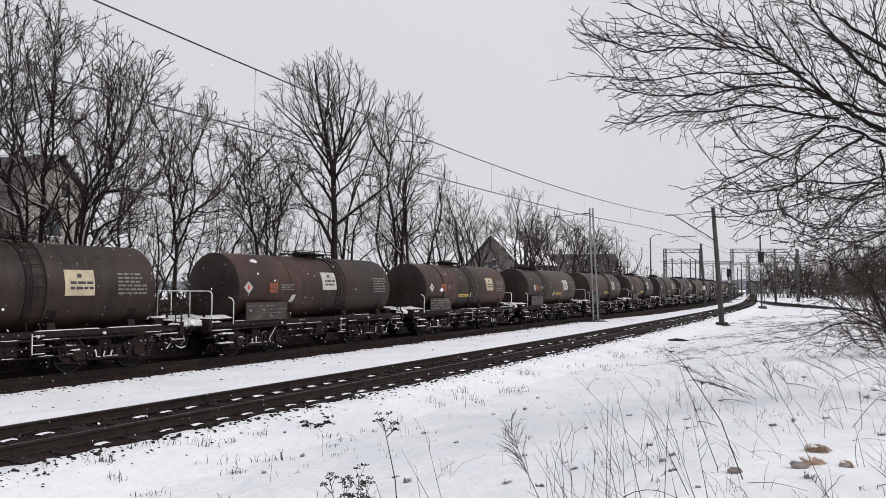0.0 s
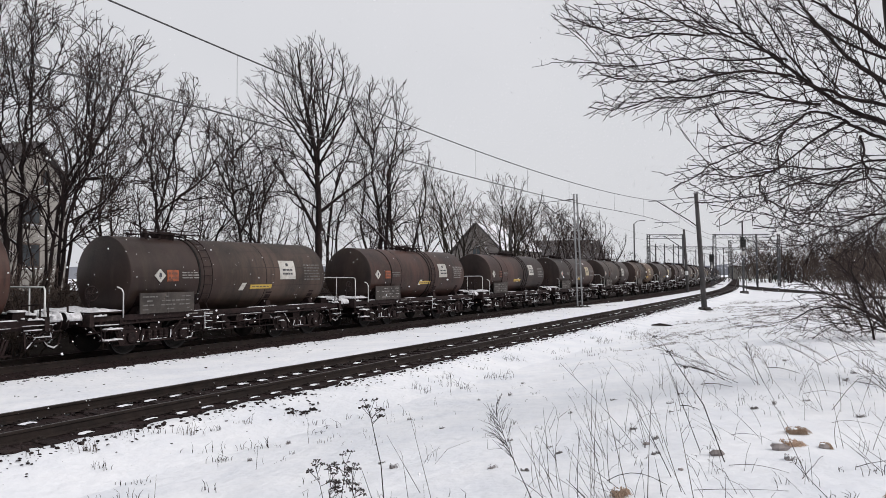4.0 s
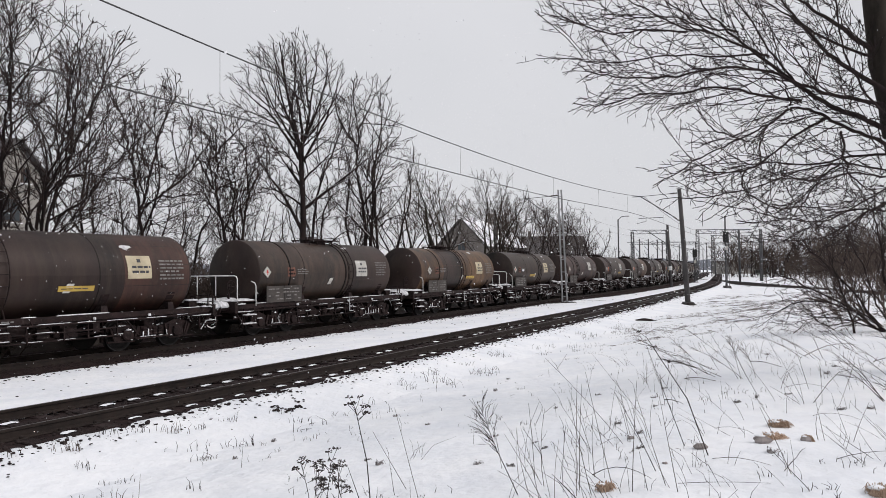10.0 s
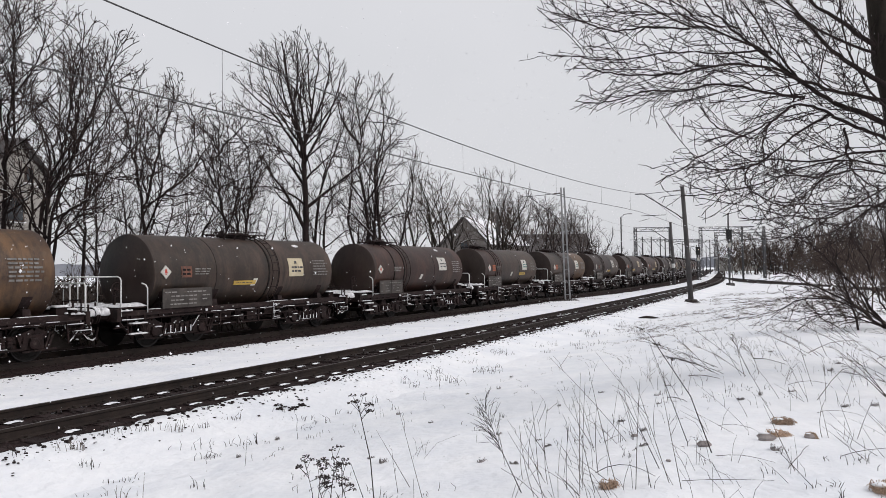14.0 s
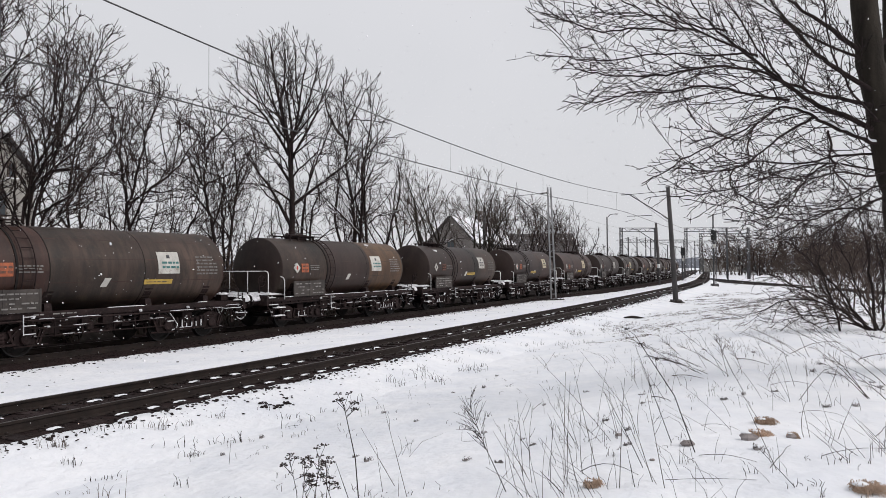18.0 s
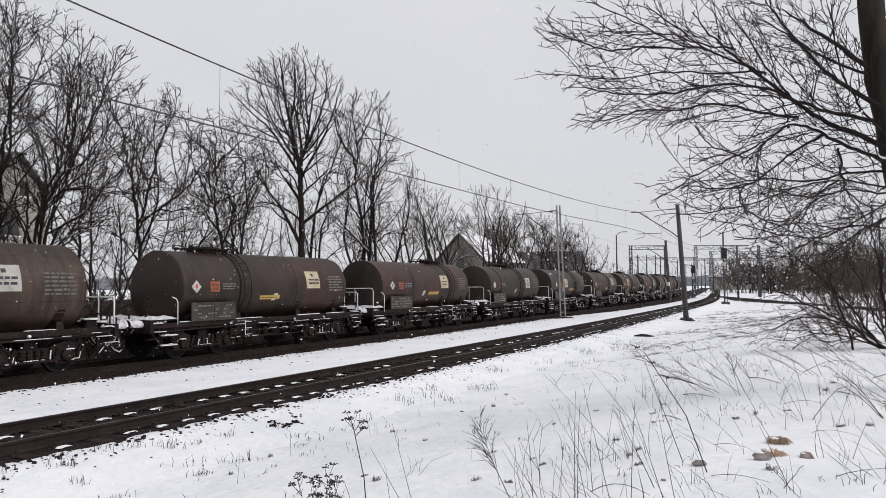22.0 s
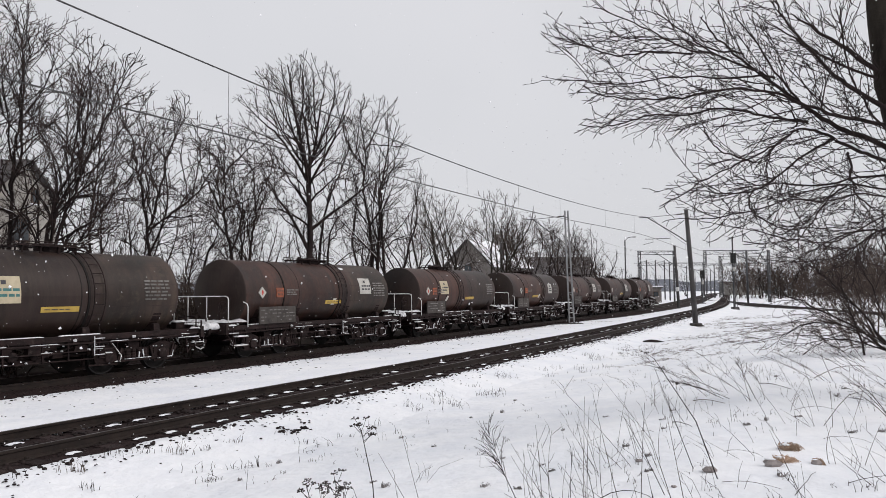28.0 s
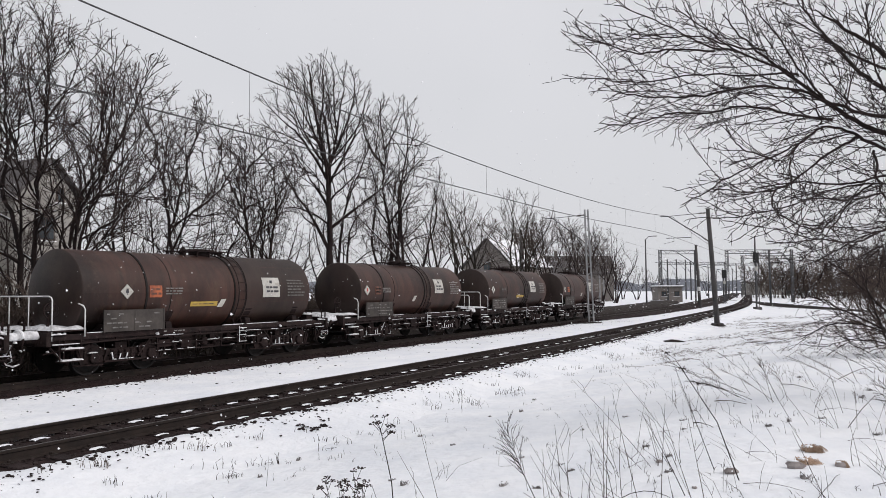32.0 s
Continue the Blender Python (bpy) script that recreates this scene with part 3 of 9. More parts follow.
def rim_mesh():
    g = Geo()
    for x in (0.819,):
        n = 28
        rows = []
        for k in range(n + 1):
            a = 2 * math.pi * k / n
            rows.append([(x, 0.452 * math.cos(a), 0.452 * math.sin(a)), (x, 0.425 * math.cos(a), 0.425 * math.sin(a))])
        g.sheet(rows)
    return g


def bogie_frame_mesh(side):
    """One cast side frame with its axle guards, springs and brake gear."""
    x = side * 1.0
    g = Geo()
    pts = [(-1.35, 0.62), (-0.95, 0.76), (-0.5, 0.58), (0.5, 0.58), (0.95, 0.76), (1.35, 0.62)]
    for (a, za), (b, zb) in zip(pts[:-1], pts[1:]):
        g.beam((x, a, za), (x, b, zb), 0.1, 0.17, (0, 0, 1))
    g.beam((x, -0.5, 0.42), (x, 0.5, 0.42), 0.08, 0.1)
    for y in (-0.9, 0.9):
        g.box((x, y, 0.47), (0.2, 0.3, 0.3), taper=0.85)
        g.lathe((x + side * 0.1, y, 0.46), (side, 0, 0), [(0, 0.15), (0.07, 0.14), (0.085, 0.1), (0.085, 0.02)], 12)
        for d in (-0.22, 0.22):
            g.lathe((x, y + d, 0.52), (0, 0, 1), [(0, 0.07), (0.03, 0.085), (0.06, 0.07), (0.09, 0.085), (0.12, 0.07), (0.15, 0.085), (0.18, 0.07)], 10)
            g.beam((x, y + d, 0.3), (x, y + d, 0.75), 0.05)
        g.beam((x, y - 0.3, 0.31), (x, y + 0.3, 0.31), 0.05, 0.04)
    return g


def bogie_bolster_mesh():
    g = Geo()
    g.box((0, 0, 0.72), (2.0, 0.36, 0.22))
    g.lathe((0, 0, 0.8), (0, 0, 1), [(0, 0.22), (0.16, 0.22), (0.17, 0.1)], 16)
    for y in (-1.4, 1.4):
        g.box((0, y, 0.66), (1.95, 0.1, 0.14))
    return g


def brake_mesh():
    """A brake block on its hanger."""
    g = Geo()
    g.box((0, 0, 0.44), (0.09, 0.07, 0.3))
    g.beam((0.02, 0, 0.55), (0.04, 0, 0.92), 0.04)
    return g


def bogie_cover_mesh():
    """Spring plank, axle-guard plates, tie bar and brake rigging in front of the wheels."""
    g = Geo()
    g.box((1.02, 0, 0.5), (0.12, 0.8, 0.34), taper=0.9)
    for y in (-0.28, -0.1, 0.1, 0.28):
        g.lathe((1.1, y, 0.4), (0, 0, 1), [(0, 0.07), (0.04, 0.085), (0.08, 0.07), (0.12, 0.085), (0.16, 0.07), (0.2, 0.085), (0.24, 0.07)], 8)
    g.beam((1.12, -0.62, 0.345), (1.12, 0.62, 0.345), 0.1, 0.05)
    for y in (-0.9, 0.9):
        g.box((1.06, y, 0.5), (0.06, 0.62, 0.36), taper=0.75)
        g.box((1.13, y, 0.5), (0.09, 0.26, 0.2), taper=0.8)
        g.beam((1.09, y - 0.42, 0.7), (1.09, y - 0.3, 0.34), 0.05)
        g.beam((1.09, y + 0.42, 0.7), (1.09, y + 0.3, 0.34), 0.05)
    g.beam((1.1, -1.4, 0.66), (1.1, -1.25, 0.3), 0.06)
    g.beam((1.1, 1.4, 0.66), (1.1, 1.25, 0.3), 0.06)
    g.beam((1.1, -1.5, 0.3), (1.1, -0.6, 0.27), 0.04)
    g.beam((1.1, 0.6, 0.27), (1.1, 1.5, 0.3), 0.04)
    return g


def bogie_snow_mesh(seed):
    """Snow lodged on the spring plank, guards and brake gear."""
    rg = random.Random(seed)
    g = Geo()
    a, b = -0.5 + 0.25 * rg.random(), 0.5 - 0.3 * rg.random()
    n = 7
    for k in range(n):
        y = a + (b - a) * k / n
        if rg.random() < 0.85:
            g.box((1.14, y + (b - a) / n / 2, 0.387), (0.07, (b - a) / n * rg.uniform(0.5, 1.05), 0.01 + 0.014 * rg.random()), taper=0.75)
    for y in (-0.38, -0.19, 0.02, 0.2, 0.4):
        if rg.random() < 0.45:
            w = rg.uniform(0.01, 0.026)
            g.beam((1.19, y, 0.39), (1.19, y + rg.uniform(-0.06, 0.06), rg.uniform(0.5, 0.63)), w, 0.03)
    for y in (-0.9, 0.9):
        if rg.random() < 0.7:
            g.box((1.15, y + rg.uniform(-0.1, 0.1), 0.61), (0.08, rg.uniform(0.1, 0.26), 0.03), taper=0.7)
        if rg.random() < 0.6:
            q = rg.choice((-0.36, 0.36))
            g.beam((1.13, y + q, 0.36), (1.13, y + q * 1.1, 0.52), 0.02)
            g.beam((1.13, y + q, 0.35), (1.13, y + q * 0.5, 0.345), 0.022)
    for k in range(14):
        y = rg.uniform(-1.4, 1.4)
        g.lump((rg.uniform(1.08, 1.16), y, rg.choice((0.32, 0.68, 0.72, 0.55))), rg.uniform(0.015, 0.035), 0.7, rg, 5)
    return g


def sill_clutter_mesh(seed):
    """Pipes, pull rods, boxes and brackets hung along the side of the frame."""
    rg = random.Random(seed)
    g = Geo()
    g.tube([(1.2, -2.4, 0.72), (1.2, 0.3, 0.7), (1.2, 2.4, 0.72)], 0.02, 5)
    g.tube([(1.14, -2.2, 0.5), (1.14, 2.2, 0.48)], 0.022, 5)
    g.beam((1.1, -5.3, 0.92), (1.1, 5.3, 0.92), 0.06, 0.09)
    for y in (-2.1, -1.5, -0.7, 0.3, 1.0, 1.9):
        g.beam((1.16, y, 1.0), (1.2, y, 0.48), 0.035)
    y = -1.9 + 0.4 * rg.random()
    while y < 1.7:
        w = rg.uniform(0.2, 0.5)
        g.box((rg.uniform(0.95, 1.12), y, rg.uniform(0.66, 0.86)), (0.2, w, rg.uniform(0.12, 0.28)), taper=rg.uniform(0.7, 1.0))
        y += w + rg.uniform(0.2, 0.6)
    for q in (-1, 1):
        g.beam((1.1, q * 2.25, 0.92), (1.1, q * 2.7, 0.42), 0.045)
        g.beam((1.16, q * 4.95, 0.42), (1.16, q * 5.32, 0.8), 0.05)
        g.beam((1.16, q * 4.9, 0.96), (1.16, q * 4.95, 0.4), 0.045)
        g.tube([(1.2, q * 5.0, 0.72), (1.2, q * 5.5, 0.66)], 0.02, 5)
    g.lathe((1.05, rg.uniform(-0.6, 0.6), 0.68), (1, 0, 0), [(0, 0.13), (0.1, 0.13), (0.13, 0.1), (0.14, 0.04)], 12)
    return g


def clutter_snow_mesh(seed):
    rg = random.Random(seed)
    g = Geo()
    for z, x in ((0.742, 1.2), (0.522, 1.14)):
        y = -2.1
        while y < 2.0:
            w = rg.uniform(0.12, 0.6)
            if rg.random() < 0.5:
                g.box((x, y + w / 2, z - 0.012 * (1 - abs(y) / 2.4)), (0.036, w, 0.014), taper=0.7)
            y += w + rg.uniform(0.05, 0.4)
    for q in (-1, 1):
        if rg.random() < 0.7:
            g.beam((1.195, q * 4.96, 0.44), (1.195, q * 5.2, 0.7), 0.022)
        if rg.random() < 0.25:
            g.beam((1.13, q * 2.35, 0.85), (1.13, q * 2.62, 0.52), 0.02)
    for k in range(16):
        g.lump((rg.uniform(1.05, 1.22), rg.uniform(-2.0, 2.0), rg.choice((0.74, 0.74, 0.52, 0.88))), rg.uniform(0.02, 0.05), 0.7, rg, 5)
    return g


def underframe_mesh():
    """Centre sill, side sills, cross members and headstocks."""
    g = Geo()
    for x in (0.28, -0.28):
        g.box((x, 0, 1.0), (0.08, 11.0, 0.26))
    for x in (1.16, -1.16):
        g.box((x, 0, 1.05), (0.09, 10.9, 0.15))
    for y in (-5.42, 5.42):
        g.box((0, y, 1.02), (2.6, 0.12, 0.34))
    for y in (-4.4, -3.9, -3.4, -1.2, 1.2, 3.4, 3.9, 4.4):
        g.box((0, y, 1.0), (2.36, 0.1, 0.16))
    return g


def saddle_mesh():
    g = Geo()
    for s in (1, -1):
        rows = []
        for k in range(9):
            a = radians(-90 + 8 * k)
            x, z = s * (TANK_R + 0.005) * math.cos(a), TANK_Z + (TANK_R + 0.005) * math.sin(a)
            rows.append([(x, -0.14, z), (x, 0.14, z)])
        g.sheet(rows)
        g.box((s * 0.85, 0, 1.2), (0.45, 0.24, 0.24), taper=0.8)
    return g


def tie_rods_mesh():
    """Reservoirs, brake cylinder, rodding and the drain valve between the bogies."""
    g = Geo()
    g.lathe((0.45, -1.3, 0.72), (0, 1, 0), [(0, 0.05), (0.05, 0.2), (0.95, 0.2), (1.0, 0.05)], 14)
    g.lathe((0.55, 0.5, 0.7), (0, 1, 0), [(0, 0.1), (0.02, 0.19), (0.5, 0.19), (0.55, 0.08)], 14)
    g.tube([(0.9, -2.6, 0.62), (0.9, 2.6, 0.6)], 0.025, 6)
    g.tube([(0.2, -2.6, 0.5), (0.2, 2.6, 0.5)], 0.03, 6)
    g.beam((1.0, -1.7, 0.95), (1.0, -0.2, 0.55), 0.05)
    g.beam((1.0, 1.7, 0.95), (1.0, 0.2, 0.55), 0.05)
    g.beam((1.0, -0.35, 0.53), (1.0, 0.4, 0.53), 0.06)
    g.lathe((0, 0.2, 0.55), (0, 0, 1), [(0, 0.09), (0.1, 0.12), (0.25, 0.1), (0.45, 0.1)], 12)
    g.tube([(-0.9, 0.2, 0.62), (0.95, 0.2, 0.62)], 0.06, 10)
    g.lathe((0.95, 0.2, 0.62), (1, 0, 0), [(0, 0.1), (0.08, 0.1), (0.12, 0.06)], 10)
    return g


def side_pipe_mesh():
    g = Geo()
    g.tube([(1.28, -2.3, 0.93), (1.28, 3.0, 0.9), (1.28, 5.2, 0.98)], 0.022, 6)
    g.tube([(1.25, -5.2, 0.86), (1.25, -2.3, 0.93)], 0.02, 6)
    for y in (-2.2, -0.6, 1.1, 2.9):
        g.beam((1.28, y, 0.9), (1.2, y, 1.02), 0.03)
    return g


def side_snow_mesh(rng):
    """Snow on the sills, pipes and step boards."""
    g = Geo()
    y = -4.3
    while y < 5.3:
        w = 0.3 + rng.random() * 1.5
        if rng.random() < 0.6:
            g.box((1.17, min(y + w, 5.4) / 2 + y / 2, 1.137), (0.08, min(w, 5.4 - y), 0.012 + 0.014 * rng.random()), taper=0.9)
        y += w + 0.15 + rng.random() * 0.5
    y = -2.0
    while y < 4.9:
        w = 0.25 + rng.random() * 0.9
        if rng.random() < 0.8:
            zz = 0.93 - 0.03 * smooth_step((y + 2.3) / 5.3) + 0.08 * smooth_step((y - 3) / 2.2) + 0.026
            g.box((1.28, y + w / 2, zz - 0.003), (0.04, w, 0.014), taper=0.85)
        y += w + 0.1 + rng.random() * 0.6
    for yy in (-2.15, 1.15, 2.95):
        g.lump((1.24, yy, 1.0), 0.06, 0.9, rng)
    return g


def buffer_mesh():
    g = Geo()
    g.lathe((0, 0, 0), (0, 1, 0), [(0, 0.16), (0.03, 0.16), (0.04, 0.11), (0.3, 0.1), (0.31, 0.075), (0.42, 0.075)], 14)
    return g


def buffer_head_mesh():
    return Geo().lathe((0, 0.42, 0), (0, 1, 0), [(0, 0.08), (0.01, 0.225), (0.045, 0.225), (0.06, 0.17), (0.065, 0.04)], 18)


def coupling_mesh():
    g = Geo()
    g.box((0, 0.1, 0), (0.14, 0.3, 0.16), taper=0.8)
    g.tube([(0, 0.2, 0.02), (0, 0.36, 0.0), (0, 0.45, 0.07), (0, 0.38, 0.15)], [0.05, 0.05, 0.045, 0.03], 8)
    for x in (-0.07, 0.07):
        g.tube([(x, 0.35, 0.04), (x, 0.42, -0.18), (x * 0.8, 0.5, -0.3)], 0.022, 6)
    return g


def hose_mesh():
    return Geo().tube([(0, 0, 0.05), (0, 0.12, 0.0), (0.03, 0.26, -0.16), (0.06, 0.36, -0.36), (0.02, 0.5, -0.45), (-0.03, 0.56, -0.36)], 0.032, 8)


def platform_mesh():
    """The chequered plate of the brakeman's platform with its turned-down rim."""
    g = Geo()
    g.sweep([[(x, y, z) for y, z in ((-5.4, 1.16), (-5.4, 1.235), (-4.36, 1.235), (-4.36, 1.16), (-4.4, 1.16), (-4.4, 1.2), (-5.36, 1.2), (-5.36, 1.16))] for x in (-1.24, 1.24)])
    return g


def platform_snow_mesh(rng):
    """Trodden snow, heaped and broken along its edges."""
    g = Geo()
    grid = []
    ph = rng.random() * 20
    for j in range(11):
        y = -5.4 + 1.02 * j / 10
        row = []
        for x in np.linspace(-1.22, 1.24, 17):
            n = noise.noise((x * 2.2, y * 2.6, ph)) + 0.5 * noise.noise((x * 6, y * 6, ph))
            edge = abs(x) > 1.2 or j in (0, 10)
            row.append((x + (0.04 * n if edge else 0), y + (0.05 * n if j in (0, 10) else 0), 1.238 + (0.0 if edge else max(0.006, 0.055 + 0.075 * n))))
        grid.append(row)
    return g.sheet(grid)


def rail_loop_mesh():
    """The tall hand rail at the platform's corner."""
    return Geo().tube([(1.22, -5.3, 0.98), (1.22, -5.3, 1.98), (1.19, -5.31, 2.06), (1.1, -5.32, 2.09), (0.9, -5.33, 2.09)], 0.019, 6)


def end_rail_mesh():
    """The railing across the platform's end."""
    g = Geo()
    g.tube([(0.9, -5.33, 2.09), (-1.1, -5.34, 2.09), (-1.18, -5.34, 2.04), (-1.2, -5.34, 1.22)], 0.019, 6)
    g.tube([(0.3, -5.34, 2.09), (0.3, -5.34, 1.22)], 0.016, 6)
    g.tube([(-0.55, -5.34, 2.09), (-0.55, -5.34, 1.22)], 0.016, 6)
    return g


def short_rail_mesh():
    return Geo().tube([(1.25, -4.42, 1.05), (1.25, -4.42, 1.74), (1.23, -4.46, 1.84), (1.14, -4.54, 1.9)], 0.018, 6)


def sill_bracket_mesh():
    """The open end bracket of the side sill beside the buffer, a bent strap round a hole."""
    g = Geo()
    g.tube([(1.24, 4.92, 1.12), (1.24, 5.3, 1.12), (1.24, 5.4, 1.08), (1.24, 5.42, 1.0), (1.24, 5.4, 0.92), (1.24, 5.28, 0.87), (1.24, 4.9, 0.86)], 0.026, 6)
    g.beam((1.2, 5.36, 0.86), (1.2, 5.1, 0.55), 0.05, 0.03)
    return g


def bracket_snow_mesh(seed):
    rg = random.Random(seed)
    g = Geo()
    g.tube([(1.262, 4.95, 1.135), (1.262, 5.3, 1.14), (1.262, 5.41, 1.095), (1.262, 5.43, 1.0), (1.262, 5.41, 0.93)], [0.016, 0.024, 0.02, 0.014, 0.01], 5)
    g.tube([(1.262, 5.3, 0.885), (1.262, 4.9 - 0.4 * rg.random(), 0.88)], [0.018, 0.012], 5)
    for k in range(5):
        g.lump((1.2 + rg.uniform(-0.1, 0.06), 5.35 + rg.uniform(-0.5, 0.1), rg.choice((0.62, 0.72, 1.15, 1.17))), rg.uniform(0.03, 0.06), 0.6, rg, 5)
    return g


def slack_hose_mesh(seed):
    """An air hose that hangs in a slack loop below the buffers."""
    rg = random.Random(seed)
    d, q = rg.uniform(-0.06, 0.06), rg.uniform(0.0, 0.14)
    return Geo().tube([(0.62, 5.45, 0.92), (0.66, 5.6, 0.8), (0.7 + d, 5.72, 0.58 - q), (0.7 + d, 5.92, 0.47 - q), (0.66, 6.1, 0.52 - q), (0.62, 6.22, 0.7)], [0.03, 0.03, 0.03, 0.03, 0.034, 0.028], 7)


def hose_snow_mesh(seed):
    rg = random.Random(seed)
    d, q = rg.uniform(-0.06, 0.06), rg.uniform(0.0, 0.14)
    return Geo().tube([(0.69 + d, 5.66, 0.7 - q), (0.725 + d, 5.76, 0.56 - q), (0.725 + d, 5.92, 0.498 - q), (0.685, 6.08, 0.548 - q)], [0.012, 0.02, 0.026, 0.014], 5)


def step_mesh():
    g = Geo()
    for y in (-5.1, -4.5):
        g.beam((1.22, y, 1.0), (1.27, y, 0.42), 0.04, 0.02)
    for z in (0.45, 0.74):
        g.box((1.25, -4.8, z), (0.26, 0.66, 0.03))
    return g


def step_snow_mesh():
    g = Geo()
    for z, d in ((0.482, 0.0), (0.772, 0.04)):
        g.box((1.27, -4.8 + d, z), (0.2, 0.6 - 2 * d, 0.034), taper=0.88)
        g.lump((1.3, -4.72 - 3 * d, z + 0.02), 0.07, 0.4, random.Random(3), 7)
    return g


def handwheel_mesh():
    g = Geo()
    n = 18
    g.tube([(0.62, -4.95 + 0.2 * math.cos(2 * math.pi * k / n), 1.72 + 0.2 * math.sin(2 * math.pi * k / n)) for k in range(n + 1)], 0.016, 6, caps=False)
    for k in range(3):
        a = math.pi * k / 3
        g.tube([(0.62, -4.95 + 0.2 * math.cos(a), 1.72 + 0.2 * math.sin(a)), (0.62, -4.95 - 0.2 * math.cos(a), 1.72 - 0.2 * math.sin(a))], 0.012, 5)
    g.tube([(0.5, -4.95, 1.72), (0.62, -4.95, 1.72)], 0.03, 6)
    g.beam((0.5, -4.95, 1.2), (0.5, -4.95, 1.8), 0.06)
    return g


def rear_rail_mesh():
    """A narrow railing that stands on the rear headstock."""
    g = Geo()
    g.tube([(1.18, 5.42, 1.0), (1.18, 5.42, 1.86), (1.1, 5.44, 1.93), (-1.1, 5.44, 1.93), (-1.18, 5.42, 1.86), (-1.18, 5.42, 1.0)], 0.024, 6)
    g.tube([(0.5, 5.44, 1.05), (0.5, 5.44, 1.93)], 0.02, 6)
    return g


def rear_gear_mesh():
    """Lever stand, cross bar and lamp brackets on the far end of the frame."""
    g = Geo()
    g.tube([(1.1, 5.35, 1.15), (1.1, 5.35, 1.5), (0.4, 5.3, 1.45), (0.4, 5.3, 1.15)], 0.022, 6)
    g.beam((-1.1, 5.2, 1.2), (1.1, 5.2, 1.2), 0.08, 0.08)
    g.box((0.7, 5.0, 1.22), (0.3, 0.4, 0.2), taper=0.8)
    return g


def rear_snow_mesh(rng):
    g = Geo()
    g.box((0.2, 5.2, 1.262), (1.9, 0.14, 0.045), taper=0.85)
    g.box((0.72, 5.0, 1.34), (0.32, 0.42, 0.05), taper=0.7)
    for k in range(5):
        g.lump((-0.2 + 0.3 * k, 5.42, 1.23), 0.1, 0.6, rng)
    return g


def buffer_snow_mesh(seed):
    """An uneven cap of snow along the top and flank of a buffer and its head."""
    g = Geo()
    rows = []
    for k, (y, r) in enumerate(((0.0, 0.15), (0.03, 0.19), (0.1, 0.2), (0.18, 0.185), (0.26, 0.19), (0.33, 0.175), (0.39, 0.16), (0.42, 0.24), (0.47, 0.245), (0.49, 0.22))):
        row = []
        for a in range(-90, 91, 15):
            n = noise.noise((a * 0.03, y * 7.0, seed * 3.7)) + 0.5 * noise.noise((a * 0.09, y * 16.0, seed))
            rr = r + (0.03 * n if k < 7 else 0.008 * n)
            edge = 0.72 if abs(a) > 75 else 1.0
            row.append((rr * edge * math.sin(radians(a)), y, rr * math.cos(radians(a)) * edge + (0.02 if abs(a) < 60 else 0)))
        rows.append(row)
    return g.sheet(rows)


def coupling_snow_mesh(seed):
    """Snow plastered over the drawgear, hoses and headstock, in many small pieces."""
    rg = random.Random(seed)
    g = Geo()
    for k in range(22):
        g.lump((rg.uniform(-1.0, 1.2), rg.uniform(-0.05, 0.3), 1.18 + rg.uniform(-0.2, 0.08)), rg.uniform(0.025, 0.08), 0.55, rg)
    for k in range(16):
        g.lump((rg.uniform(0.3, 1.22), rg.uniform(-0.3, 0.4), rg.uniform(0.45, 0.95)), rg.uniform(0.015, 0.045), 0.6, rg, 5)
    for x in (0.37, -0.33):
        g.tube([(x + 0.02, 0.02, 1.05), (x + 0.03, 0.14, 1.01), (x + 0.06, 0.27, 0.85), (x + 0.09, 0.36, 0.66), (x + 0.05, 0.48, 0.56)], [0.012, 0.02, 0.014, 0.02, 0.01], 6)
    a = rg.uniform(-0.3, 0.2)
    g.box((0.4 + a, 0.07, 1.2), (0.9, 0.13, 0.035), taper=0.8)
    g.tube([(1.22, 0.05, 0.9), (1.2, 0.12, 0.62 - 0.1 * rg.random()), (0.9, 0.2, 0.5)], [0.008, 0.018, 0.01], 5)
    g.beam((1.22, -0.3 - 0.2 * rg.random(), 0.7), (1.22, 0.05, 0.7), 0.08, 0.022)
    return g


def drawgear_clutter_mesh(seed):
    """Uncoupling bar, lamp irons, valve levers and short pipes round the headstock."""
    rg = random.Random(seed)
    g = Geo()
    g.tube([(1.26, -0.02, 0.72), (1.24, 0.12, 0.95), (0.6, 0.13, 1.0), (0.1, 0.12, 0.96)], 0.016, 5)
    for x in (1.1, 0.45, -0.5):
        g.beam((x, 0.08, 1.18), (x, 0.08, 1.34 + 0.12 * rg.random()), 0.05, 0.02)
    for k in range(6):
        x, z = rg.uniform(0.2, 1.2), rg.uniform(0.5, 0.95)
        g.tube([(x, rg.uniform(-0.2, 0.0), z), (x + rg.uniform(-0.1, 0.1), rg.uniform(0.1, 0.35), z + rg.uniform(-0.2, 0.1))], 0.018, 5)
    g.tube([(1.24, -0.5, 0.62), (1.24, -0.1, 0.6), (1.2, 0.2, 0.66)], 0.02, 5)
    g.lathe((0.8, 0.02, 0.78), (0, 1, 0), [(0, 0.05), (0.05, 0.07), (0.16, 0.07), (0.2, 0.03)], 8)
    return g


